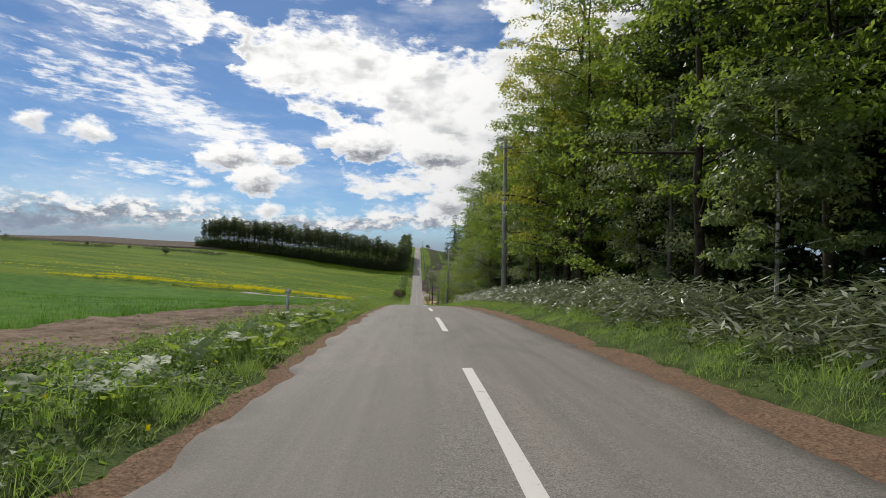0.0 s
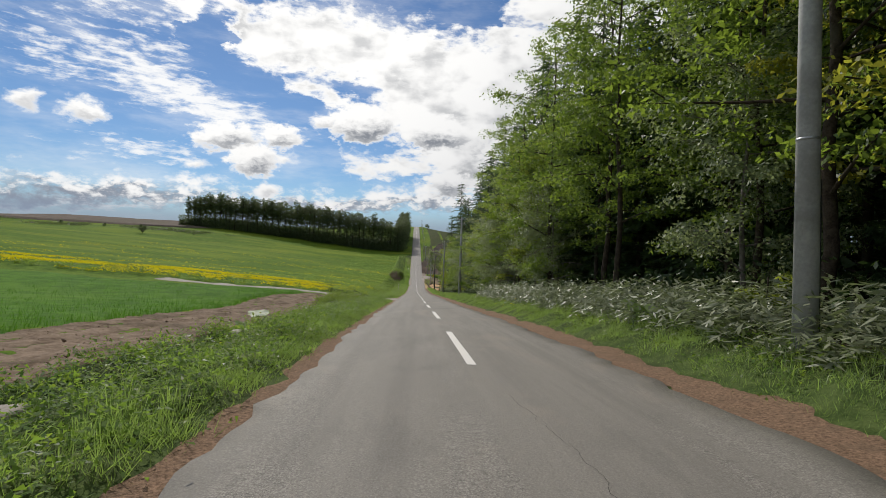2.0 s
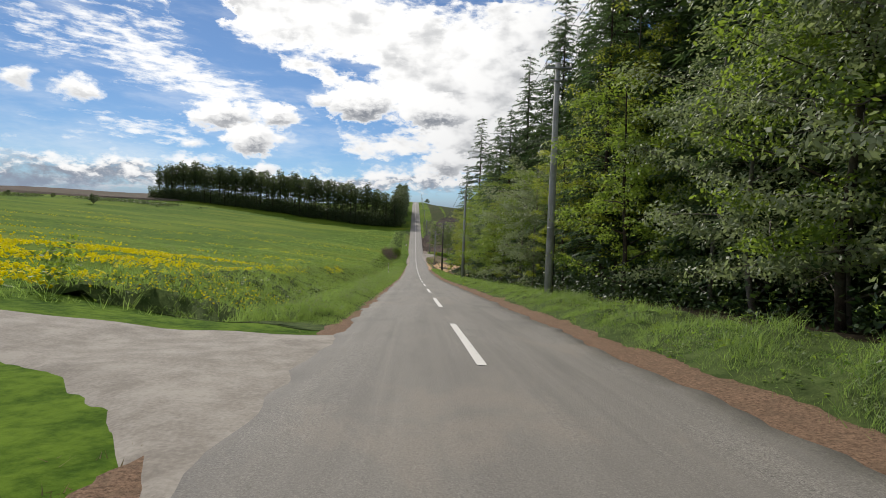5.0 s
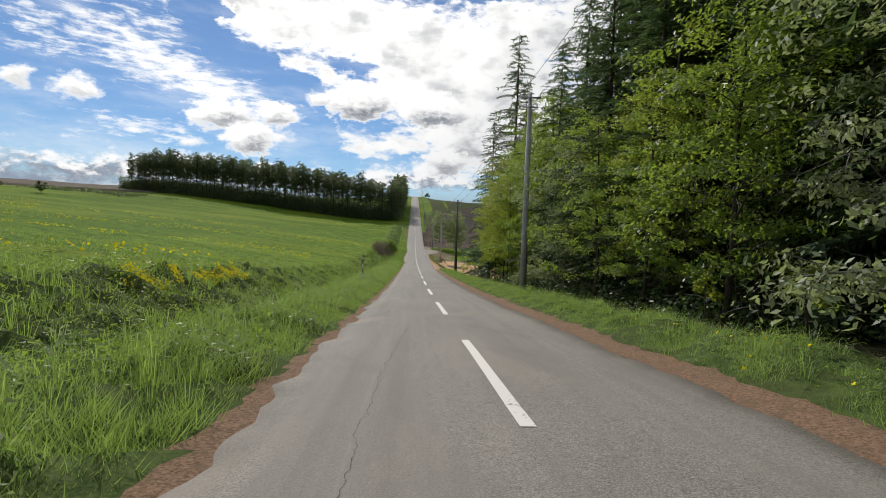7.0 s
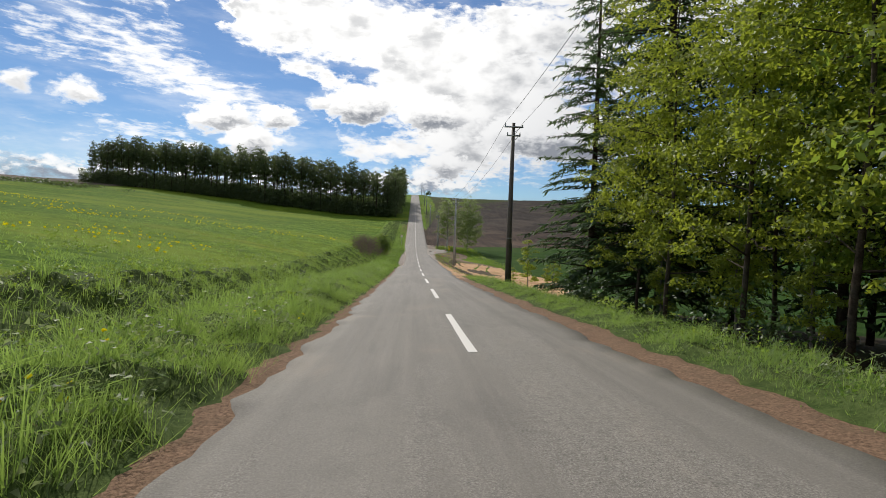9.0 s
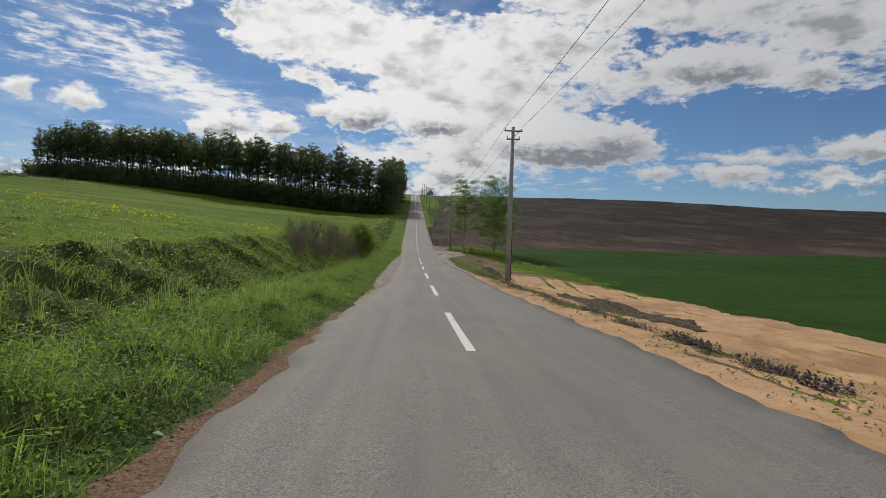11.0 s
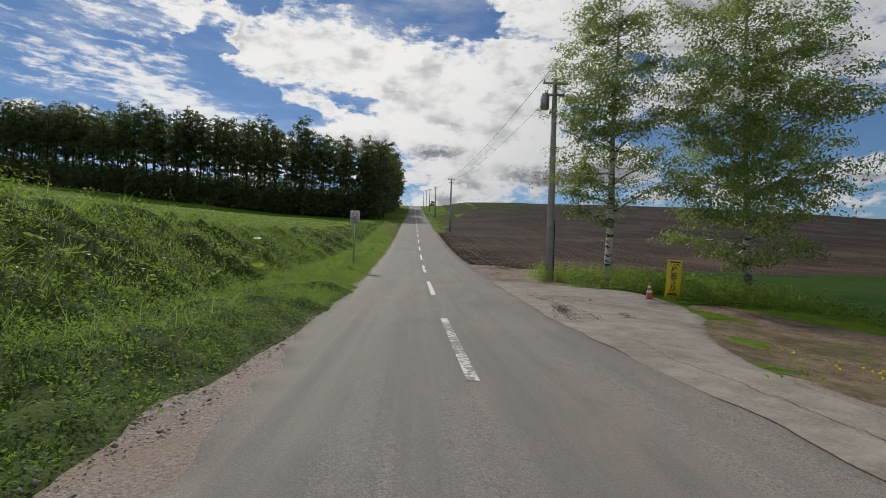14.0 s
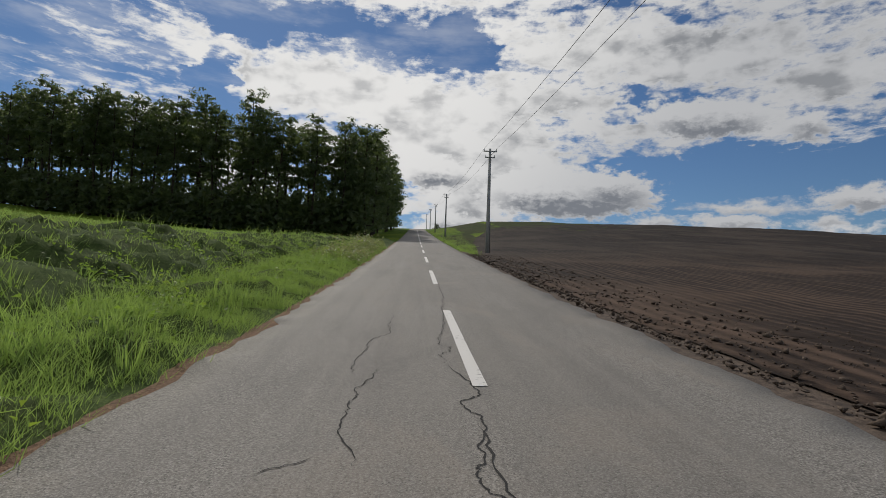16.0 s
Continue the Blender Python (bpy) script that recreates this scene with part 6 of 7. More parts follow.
# ------------------------------------------------------------------ butterbur
def butterbur(at, n, spread, size):
    ob = thing("butterbur", "large round butterbur leaves on fleshy stalks in the verge", "plant", "butterbur along the verge", (at[0], at[1], float(top(at[0], at[1]))))
    for k in range(n):
        a = rng.uniform(0, 2 * np.pi)
        d = spread * math.sqrt(rng.random())
        x, y, h = d * math.cos(a), d * math.sin(a), rng.uniform(0.22, 0.44) * size / 0.20
        z0 = float(top(at[0] + x, at[1] + y)) - ob.location.z
        r = size * rng.uniform(0.65, 1.25)
        tilt = Euler((rng.normal(0, 0.30) + 0.12, rng.normal(0, 0.30) - 0.1, rng.uniform(0, 6.28))).to_matrix()
        ang = np.linspace(0.28, 2 * np.pi - 0.28, 17)
        rim = r * (1 + 0.07 * np.sin(ang * 7 + a) + 0.05 * rng.normal(size=17))
        v = [(0, 0, 0)]
        for f, up in ((0.55, 0.05), (1.0, 0.02)):
            v += [(f * q * math.cos(g), f * q * math.sin(g), up * r + 0.06 * r * math.sin(g * 5 + a) * f) for q, g in zip(rim, ang)]
        v = np.array([tuple(tilt @ Vector(p)) for p in v]) + np.array([x, y, z0 + h])
        tris = [[0, i, i + 1] for i in range(1, 17)]
        quads = [[i, i + 17, i + 18, i + 1] for i in range(1, 17)]
        part("leaf", Soup().put(v, quads, tris), M["butterbur"], ob, smooth=True)
        part("stalk", Soup().tube([(x * 0.7, y * 0.7, z0 - 0.05), (x * 0.9, y * 0.9, z0 + h * 0.5), (x, y, z0 + h)], [0.009, 0.007, 0.005], 5), M["weed"], ob)
    return ob


patches = [(-2.95 - 1.3 * ((k * 37) % 11) / 11, -4.0 + k * 0.40, 6, 0.45, 0.105 + 0.055 * ((k * 13) % 7) / 7) for k in range(2, 37)]
patches += [(-4.3, 28.5, 3, 0.4, 0.22), (-5.4, 55.5, 4, 0.5, 0.18), (-6.2, 57.5, 4, 0.6, 0.20), (-6.8, 59.5, 4, 0.5, 0.20), (5.0, 8.0, 4, 0.4, 0.12), (4.5, 29.0, 5, 0.5, 0.20),
            (4.9, 30.6, 5, 0.5, 0.19), (4.3, 18.6, 3, 0.3, 0.10), (5.2, 116.0, 4, 0.5, 0.14), (5.6, 119, 4, 0.5, 0.14), (5.3, 112, 3, 0.5, 0.13),
            (-6.6, 206, 4, 0.7, 0.17), (-7.4, 210, 4, 0.7, 0.18), (-6.5, 228, 5, 0.7, 0.17), (-7.0, 233, 5, 0.7, 0.18), (-5.8, 245, 5, 0.7, 0.18),
            (-6.4, 248.5, 5, 0.7, 0.18), (-6.8, 252, 5, 0.7, 0.18), (-7.2, 240, 5, 0.7, 0.17)]
patches += [(12.4 + 0.9 * (k % 3) * 0.6 + 0.1 * k, 242 - k * 1.25, 5, 0.6, 0.17) for k in range(12)]
patches += [(-4.2 - 0.5 * (k % 2), 294 + k * 2.2, 4, 0.5, 0.18) for k in range(7)]
for bx, by, bn, bs_, br in patches:
    butterbur((bx, by), bn, bs_, br)


# ------------------------------------------------------------------ trees
def limb_path(p0, direction, length, droop, n=5, wob=0.08):
    d = np.array(direction, float)
    d /= np.linalg.norm(d)
    pts = [np.array(p0, float)]
    for k in range(n):
        d = d + np.array([0, 0, -droop]) + rng.normal(0, wob, 3)
        d /= np.linalg.norm(d)
        pts.append(pts[-1] + d * length / n)
    return np.array(pts)


def broadleaf(name, label, height, radius, base, clumps, per, leaf, mat, bark, trunk_r=0.14, group="roadside forest", lean=0.0, limbs=14, clump_r=0.78, open_=0.0, light=False):
    """A broad-leaved tree: bent trunk, limbs, and leaf clumps round the limb ends."""
    ob = thing(name, label, "tree", group)
    wood = Soup()
    tz = np.linspace(0, height * 0.93, 9)
    bend = np.cumsum(rng.normal(0, 0.05 * height / 9, (9, 2)), 0) + lean * tz[:, None] * np.array([[1.0, 0.3]]) / height
    bend[0] = 0
    trunk = np.concatenate([bend, tz[:, None] - 0.15], 1)
    wood.tube(trunk[::2] if light else trunk, (trunk_r * (1 - 0.88 * np.linspace(0, 1, 9)) + 0.01)[::2 if light else 1], 5 if light else 7, not light)
    tips = []
    for k in range(limbs):
        h = base + (height * 0.88 - base) * (k + rng.random()) / limbs
        p0 = np.array([np.interp(h, tz, trunk[:, 0]), np.interp(h, tz, trunk[:, 1]), h])
        f = (h - base) / max(height - base, 0.1)
        reach = radius * (0.55 + 0.6 * math.sin(math.pi * min(1, 0.25 + 0.75 * f))) * rng.uniform(0.7, 1.1)
        a = k * 2.4 + rng.normal(0, 0.4)
        path = limb_path(p0, (math.cos(a), math.sin(a), rng.uniform(0.15, 0.75)), reach, 0.05)
        r0 = trunk_r * 0.42 * (1 - 0.6 * f)
        wood.tube(path[::5] if light else path, [r0, 0.02] if light else np.linspace(r0, 0.008, len(path)), 3 if light else 4, False)
        tips += [path[-1], path[-2], path[-3]]
        for _ in range(0 if light else 1):
            q = path[rng.integers(2, 5)]
            sub = limb_path(q, (math.cos(a + rng.normal(0, 1)), math.sin(a + rng.normal(0, 1)), rng.uniform(-0.1, 0.6)), reach * 0.5, 0.04, 4)
            wood.tube(sub, np.linspace(r0 * 0.4, 0.006, len(sub)), 3, False)
            tips += [sub[-1], sub[-2]]
    part("trunk", wood, bark, ob, smooth=True)
    tips = np.array(tips)
    extra = max(0, clumps - len(tips))
    d = sphere_dirs(extra)
    c0 = np.array([lean * 0.5, 0, (base + height) / 2])
    shell = c0 + d * np.array([radius, radius, (height - base) / 2]) * (rng.random(extra)[:, None] ** 0.45)
    cen = np.concatenate([tips, shell]) if extra else tips[:clumps]
    cen = cen[rng.random(len(cen)) > open_]
    n = len(cen) * per
    cc = np.repeat(cen, per, 0)
    rad = np.repeat(rng.uniform(0.55, 1.2, len(cen)) * clump_r, per)
    off = sphere_dirs(n) * (rad * rng.random(n) ** 0.5)[:, None] * np.array([1, 1, 0.42])
    # boughs lie in drooping layers
    off[:, 2] -= 0.35 * (off[:, 0] ** 2 + off[:, 1] ** 2) / np.maximum(rad, 0.1)
    pos_ = cc + off
    pos_[:, 2] = np.maximum(pos_[:, 2], 0.25)
    nrm = unit(unit(off) * 0.45 + unit(pos_ - c0) * 0.45 + np.array([0, 0, 0.7]) + rng.normal(0, 0.5, (n, 3)))
    u = unit(np.cross(nrm, rng.normal(size=(n, 3))))
    w = np.cross(nrm, u)
    s = leaf * rng.uniform(0.6, 1.35, n)[:, None]
    crown = Soup()
    if light:
        crown.darts(pos_ - np.array([0, 0, 1.0]) * s * 0.3, u * s, w * s * 0.75)
    else:
        crown.leaves(pos_ - np.array([0, 0, 1.0]) * s * 0.3, u * s, w * s * 0.52)
    part("crown", crown, mat, ob)
    return ob


def conifer(name, label, height, reach, base, mat, bark, trunk_r=0.17, step=0.55, group="roadside forest", spray=0.26, droop=0.10, fine=0.32, whorl=6):
    """A larch or spruce: straight trunk and whorls of drooping boughs carrying flat sprays."""
    ob = thing(name, label, "tree", group)
    wood = Soup().tube([(0, 0, -0.2), (0.05, 0, height * 0.4), (0, 0.04, height * 0.8), (0, 0, height)], [trunk_r, trunk_r * 0.7, trunk_r * 0.3, 0.01], 7)
    cs, us, ws = [], [], []
    z = base
    while z < height - 0.3:
        f = (z - base) / (height - base)
        for k in range(whorl):
            length = (reach * (1 - f) ** 0.58 + 0.2) * rng.uniform(0.65, 1.15)
            a = rng.uniform(0, 2 * np.pi)
            path = limb_path((0, 0, z + rng.uniform(-0.2, 0.2)), (math.cos(a), math.sin(a), 0.18), length, droop, 5, 0.05)
            wood.tube(path[[0, 5]], [0.030 * (1 - f) + 0.008, 0.005], 3, False)
            m = max(6, int(length / fine))
            t = np.repeat(np.linspace(0.12, 1.0, m), 4)
            p = np.stack([np.interp(t, np.linspace(0, 1, len(path)), path[:, i]) for i in range(3)], -1)
            d = unit(path[-1] - path[0])
            side = np.cross(d, [0, 0, 1.0])
            sg = np.tile([1, -1, 0.4, -0.4], m)[:, None]
            dr = unit(side * sg + d * 0.7 + np.array([0, 0, -0.35]) + rng.normal(0, 0.3, (len(t), 3)))
            ln = spray * rng.uniform(0.6, 1.25, len(t))[:, None] * (0.55 + 0.45 * (1 - f))
            up = unit(np.array([0, 0, 1.0]) + rng.normal(0, 0.45, (len(t), 3)))
            wd = unit(np.cross(dr, up)) * ln * 0.33
            cs.append(p + dr * ln * 0.8)
            us.append(dr * ln)
            ws.append(wd)
        z += step * rng.uniform(0.8, 1.2)
    part("trunk", wood, bark, ob, smooth=True)
    part("foliage", Soup().darts(np.concatenate(cs), np.concatenate(us), np.concatenate(ws)), mat, ob)
    return ob


def place(proto, spots, used):
    """Copies of a tree at spots (x, y, scale); the first spot moves the model itself."""
    for x, y, s in spots:
        m = Matrix.Translation((x, y, float(land(x, y)))) @ Matrix.Rotation(rng.uniform(0, 6.28), 4, "Z") @ Matrix.Diagonal((s, s, s * rng.uniform(0.92, 1.08), 1))
        if not used.get(proto.name):
            used[proto.name] = True
            proto.matrix_basis = m
        else:
            copy_thing(proto, m)


used = {}
broad = [
    broadleaf("broadleaf_tree", "tall leafy green broad-leaved tree at the forest edge", 17.0, 3.5, 1.2, 190, 66, 0.088, M["leaf"], M["bark"]),
    broadleaf("broadleaf_tree", "yellow-green broad-leaved tree in spring leaf at the forest edge", 18.0, 3.5, 1.6, 200, 70, 0.086, M["leaf_light"], M["bark"]),
    broadleaf("broadleaf_tree", "dense green bushy tree leaning out of the forest", 12.0, 3.1, 0.8, 175, 66, 0.082, M["leaf"], M["bark"], 0.11),
    broadleaf("broadleaf_tree", "grey-green small-leaved tree at the forest edge", 9.5, 2.7, 0.5, 165, 74, 0.070, M["willow_leaf"], M["grey_bark"], 0.09),
]
broad.append(broadleaf("broadleaf_tree", "broad-leaved tree at the forest edge, leaves coloured darker for shade", 16.5, 3.4, 1.2, 185, 62, 0.090, M["leaf_edge_shade"], M["bark"]))
broad.append(broadleaf("broadleaf_tree", "tall tree with bare lower trunk and hanging leafy boughs", 17.5, 3.6, 3.6, 185, 62, 0.090, M["leaf_edge_shade"], M["bark"]))
broad.append(broadleaf("broadleaf_tree", "tall fresh green tree with bare lower trunk at the forest edge", 18.0, 3.5, 3.0, 195, 66, 0.088, M["leaf"], M["bark"]))
golden = broadleaf("broadleaf_tree", "tall golden yellow-green tree in young leaf at the forest edge", 20.0, 4.1, 3.2, 300, 72, 0.088, M["leaf_gold"], M["bark"], 0.2, limbs=20)
high = [
    broadleaf("broadleaf_tree", "tall leafy tree with a slender dark trunk", 17.0, 3.0, 2.2, 185, 66, 0.088, M["leaf"], M["bark"], 0.10),
    broadleaf("broadleaf_tree", "tall yellow-green tree with a slender dark trunk", 16.0, 3.2, 1.9, 200, 74, 0.084, M["leaf_light"], M["bark"], 0.09),
]
back = broadleaf("broadleaf_tree", "broad-leaved tree deep in the forest, leaves coloured dark for shade", 17.0, 3.8, 0.8, 105, 40, 0.21, M["leaf_interior_shade"], M["bark"], 0.17, clump_r=1.25, light=True)
larch = conifer("larch_tree", "tall dark larch with drooping boughs", 22.0, 3.4, 2.6, M["needle"], M["bark"], 0.17, 0.5, fine=0.18, spray=0.26, whorl=8)
spruce = conifer("larch_tree", "dense dark conifer with low drooping boughs", 17.0, 2.7, 0.9, M["needle"], M["bark"], 0.16, 0.36, spray=0.22, fine=0.13)

# front of the forest, kept clear of the road and poles
front = {0: [], 1: [], 2: [], 3: [], 4: [], 5: [], 6: []}
y_ = -9.0
for k in range(60):
    if y_ > 124:
        break
    stretch = sum(y_ > e for e in (9, 20, 29.5, 37.5, 46.5, 54.5, 61.5, 77))
    kind = [(5, 6), (3, 2, 4), (5, 6), (5, 0, 4), (5, 6), (0, 2, 4), (6, 6), (3, 3, 2), (0, 1, 2, 1, 0, 1, 3, 2)][stretch]
    kind = kind[k % len(kind)]
    low = 1.0 if y_ < 62 or kind > 2 else 0.88 if kind == 2 else 0.76
    front[kind].append(((11.2 if 95.0 < y_ < 101.5 else 8.4) + 0.9 * math.sin(k * 2.1) + (0.5 if kind in (0, 1) else -0.2), y_, low * (0.85 + 0.25 * ((k * 37) % 10) / 10)))
    y_ += 2.9 + 1.0 * ((k * 53) % 10) / 10
for kind, spots in front.items():
    place(broad[kind], spots, used)
place(larch, [(11.4 + 0.8 * math.sin(k * 1.7), 6 + k * 6.3 + 1.2 * math.sin(k * 3.1), 0.86 + 0.2 * ((k * 29) % 10) / 10) for k in range(20)]
      + [(10.4, 48.5, 1.08), (10.8, 53, 1.1), (10.8, 57.5, 1.1), (10.4, 62, 1.1), (10.0, 67, 1.0), (9.8, 72, 0.95), (8.8, 111, 1.0), (8.6, 116, 1.0), (8.9, 120.5, 1.05), (8.4, 83, 0.9), (10.6, 88.5, 1.0), (10.8, 94.5, 0.95), (9.0, 126, 1.0)], used)
place(spruce, [(8.9, 155.2, 1.25), (10.8, 151.0, 1.3), (12.8, 155, 1.25)], used)
place(spruce, [(11.6 + 0.5 * math.sin(k * 2.2), 66.5 + 4.3 * k, 1.05 + 0.14 * math.sin(k * 1.7)) for k in range(14)], used)
place(broad[3], [(7.7, 67.8, 0.92), (7.9, 93.6, 1.12), (7.6, 98.2, 1.15)], used)
place(larch, [(10.5, 124, 0.95), (14.5, 129, 1.0), (16.5, 124, 1.0), (17.5, 133, 1.05), (17, 140, 1.0), (17.5, 147, 1.0), (14, 150.5, 0.95)], used)
place(high[0], [(10.2, 129.5, 0.95), (10.4, 135.5, 0.9), (10.3, 140, 0.95), (12.5, 133, 1.0), (12.8, 140, 1.0)], used)
place(high[1], [(8.4, 54.5, 0.85), (8.7, 59.8, 0.9)], used)
place(high[0], [(9.6, 128, 0.9), (11.5, 133.5, 1.0), (10.5, 139, 0.95)], used)
place(high[0], [(8.8, 126.5, 0.9), (8.5, 130, 0.9), (8.7, 133.6, 0.95)], used)
place(high[1], [(7.9, 137.4, 1.0), (8.2, 141.2, 1.0), (8.0, 145.0, 1.0), (8.6, 148.6, 0.8), (11.8, 125, 1.0), (11.2, 144, 1.0)], used)
place(broad[2], [(7.1, 103.5, 0.72), (6.8, 112.0, 0.72)], used)
place(broad[0], [(6.9, 107.8, 0.55)], used)
place(golden, [(8.0, 22.0, 1.0), (8.6, 26.0, 0.95)], used)
place(broad[3], [(7.4, 48.0, 0.9), (7.5, 51.5, 0.9), (7.8, 30.0, 0.95), (7.7, 62.5, 1.0), (7.6, 65.2, 1.1)], used)
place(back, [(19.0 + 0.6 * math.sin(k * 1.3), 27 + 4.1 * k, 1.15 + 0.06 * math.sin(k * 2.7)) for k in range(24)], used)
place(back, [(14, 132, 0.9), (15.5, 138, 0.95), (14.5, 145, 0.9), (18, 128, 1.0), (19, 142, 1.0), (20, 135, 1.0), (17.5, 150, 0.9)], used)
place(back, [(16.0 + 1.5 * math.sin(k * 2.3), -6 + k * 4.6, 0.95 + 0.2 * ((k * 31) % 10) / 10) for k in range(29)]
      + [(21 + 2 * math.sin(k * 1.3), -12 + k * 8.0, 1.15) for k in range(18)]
      # rear row added to keep sky light out of the forest interior
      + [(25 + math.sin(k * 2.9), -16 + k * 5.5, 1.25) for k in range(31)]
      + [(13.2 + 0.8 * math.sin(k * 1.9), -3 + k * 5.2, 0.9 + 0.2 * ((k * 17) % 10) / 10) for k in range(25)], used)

sapling = broadleaf("birch_sapling", "slender young birch with several pale stems and fresh leaves", 5.4, 1.35, 1.1, 130, 95, 0.060, M["birch_leaf"], M["birch_bark"], 0.04, limbs=13, clump_r=0.45)
place(sapling, [(6.3, 2.6, 1.0)], used)
bush = broadleaf("low_maple", "small bright green sapling at the forest rim", 1.5, 0.45, 0.7, 14, 30, 0.06, M["leaf_light"], M["bark"], 0.02, limbs=5, clump_r=0.25)
place(bush, [(6.3, 99.8, 1.0), (6.6, 103.5, 0.9), (7.1, 97.0, 1.1), (6.4, 27.5, 1.0), (6.2, 88, 1.1)], used)


def bare_branches(at, n, height, reach):
    ob = thing("dead_branch_tangle", "bare grey dead branches hanging at the forest rim", "branches", "dead branches", (at[0], at[1], float(land(at[0], at[1]))))
    for k in range(n):
        s = Soup()
        p = limb_path((rng.normal(0, 0.4), rng.normal(0, 1.2), rng.uniform(0.4, height)), (-1, rng.normal(0, 0.8), rng.uniform(-0.2, 0.5)), reach * rng.uniform(0.6, 1.2), 0.10, 7, 0.16)
        s.tube(p, np.linspace(0.022, 0.005, len(p)), 4)
        for j in (3, 5):
            q = limb_path(p[j], rng.normal(size=3), reach * 0.4, 0.06, 4, 0.2)
            s.tube(q, np.linspace(0.010, 0.003, len(q)), 3)
        part("branch", s, M["grey_bark"], ob)


for bx, by, bn in [(8.2, 102, 14), (8.3, 105, 14), (8.4, 98.5, 14), (9.0, 100.5, 12), (8.0, 107.5, 9), (8.2, 56, 12), (8.3, 59, 12), (8.1, 62, 10), (7.9, 46, 7), (8.2, 17, 7), (8.0, 61, 7), (8.0, 68, 7), (7.8, 111, 7)]:
    bare_branches((bx, by), bn, 4.6, 2.2)

# wood on the hill ahead
WOOD = dict(mat=M["wood_leaf"], bark=M["bark"], trunk_r=0.21, group="wood on the hill", light=True)
poplar = broadleaf("poplar_tree", "tall slim poplar with a bare lower trunk in the dark wood", 19.0, 2.0, 7.4, 130, 17, 0.25, limbs=14, clump_r=0.85, **WOOD)
poplar_b = broadleaf("poplar_tree", "tall feathery poplar in the dark wood", 19.5, 2.0, 7.0, 135, 17, 0.25, limbs=14, clump_r=0.8, **WOOD)
poplar_c = broadleaf("poplar_tree", "tall poplar deep inside the dark wood", 19.0, 1.8, 8.0, 56, 11, 0.40, limbs=12, clump_r=1.0, **WOOD)
edge_tree = broadleaf("poplar_tree", "leafy poplar clothed to the ground at the edge of the wood", 17.5, 2.6, 0.6, 130, 25, 0.26, limbs=14, clump_r=1.1, **WOOD)
spots_a, spots_b, spots_c, spots_e = [], [], [], []
for row in range(4):
    for k in range(37):
        x = -12 - k * 4.4 + rng.normal(0, 0.7) - (row % 2) * 2.2
        y = 352 + (-x - 22) * 0.39 * (1 if x < -22 else 0.4) + row * 5.5 + rng.normal(0, 0.9)
        tall = np.interp(-x, [9, 25, 65, 110, 175], [0.95, 1.1, 1.27, 1.28, 1.18]) * rng.uniform(0.9, 1.06)
        (spots_c if row > 1 else spots_a if rng.random() < 0.5 else spots_b).append((x, y, tall))
for k in range(24):
    spots_e.append((-7.8 - 1.6 * rng.random() - 3.2 * (k % 2), 353 + k * 4.4, rng.uniform(0.92, 1.12)))
place(poplar, spots_a, used)
place(poplar_b, spots_b, used)
place(poplar_c, spots_c, used)
place(edge_tree, spots_e, used)


def wood_scrub():
    s = Soup()
    n = 4200
    x = -rng.uniform(9, 178, n)
    y = 350.5 + np.clip(-x - 22, 0, None) * 0.39 + 32 * rng.random(n) ** 2
    leaf_field(s, x, y, 4.5 + 5.0 * rng.random(n) ** 1.5, 0.60, 16, 0.9, 0.9)
    stuff("wood_scrub", s, M["wood_leaf"], "dark scrub filling the foot of the wood", "undergrowth")


wood_scrub()
# birches by the driveway
birch_a = broadleaf("birch_tree", "white-barked birch with light airy foliage beside the driveway", 14.2, 2.3, 2.6, 290, 105, 0.064, M["birch_light"], M["birch_bark"], 0.17, "birches by the driveway", limbs=22, clump_r=0.75, lean=0.5)
place(birch_a, [(7.4, 250.2, 1.0)], used)
birch_b = broadleaf("birch_tree", "broad multi-limbed birch with airy grey-green foliage", 13.2, 3.5, 1.1, 510, 115, 0.067, M["birch_light"], M["birch_bark"], 0.15, "birches by the driveway", limbs=26, clump_r=0.85)
place(birch_b, [(12.3, 248.3, 1.0)], used)
birch_c = broadleaf("birch_tree", "small bushy birch growing beside the pole", 6.0, 1.1, 1.0, 60, 70, 0.07, M["leaf_light"], M["grey_bark"], 0.06, "birches by the driveway", limbs=9, clump_r=0.5)
place(birch_c, [(7.0, 161.5, 0.6), (8.2, 160.0, 0.75), (6.6, 164.5, 0.42), (9.4, 165.5, 0.6), (8.7, 132, 1.1), (9.3, 135.5, 1.2), (8.8, 139.4, 1.1), (9.3, 143, 1.2), (8.9, 147, 1.0)], used)
round_bush = broadleaf("round_bush", "round bright green bush on the bank", 4.4, 1.55, 0.35, 190, 90, 0.062, M["leaf"], M["bark"], 0.07, "bushes on the bank", limbs=12, clump_r=0.5)
place(round_bush, [(-6.3, 222.3, 1.0)], used)
lone = broadleaf("field_tree", "dark lone tree far out on the field boundary", 7.0, 2.4, 1.2, 60, 16, 0.35, M["wood_leaf"], M["bark"], 0.14, "far field trees", limbs=10, clump_r=1.0)
place(lone, [(-150, 305, 0.8), (-185, 330, 0.5), (-230, 360, 0.6), (-330, 410, 1.0), (-300, 380, 0.7), (290, 420, 1.0), (300, 428, 0.9), (312, 425, 1.1), (325, 430, 1.0), (282, 424, 0.7), (12, 560, 0.9), (11, 590, 0.8)], used)
far_fir = conifer("fir_tree", "single dark fir standing by the far field", 11.0, 2.6, 0.8, M["needle"], M["bark"], 0.15, 0.8, "far field trees", 0.6, 0.08, 0.6)
place(far_fir, [(-98, 112, 1.0), (-104, 118, 0.7)], used)


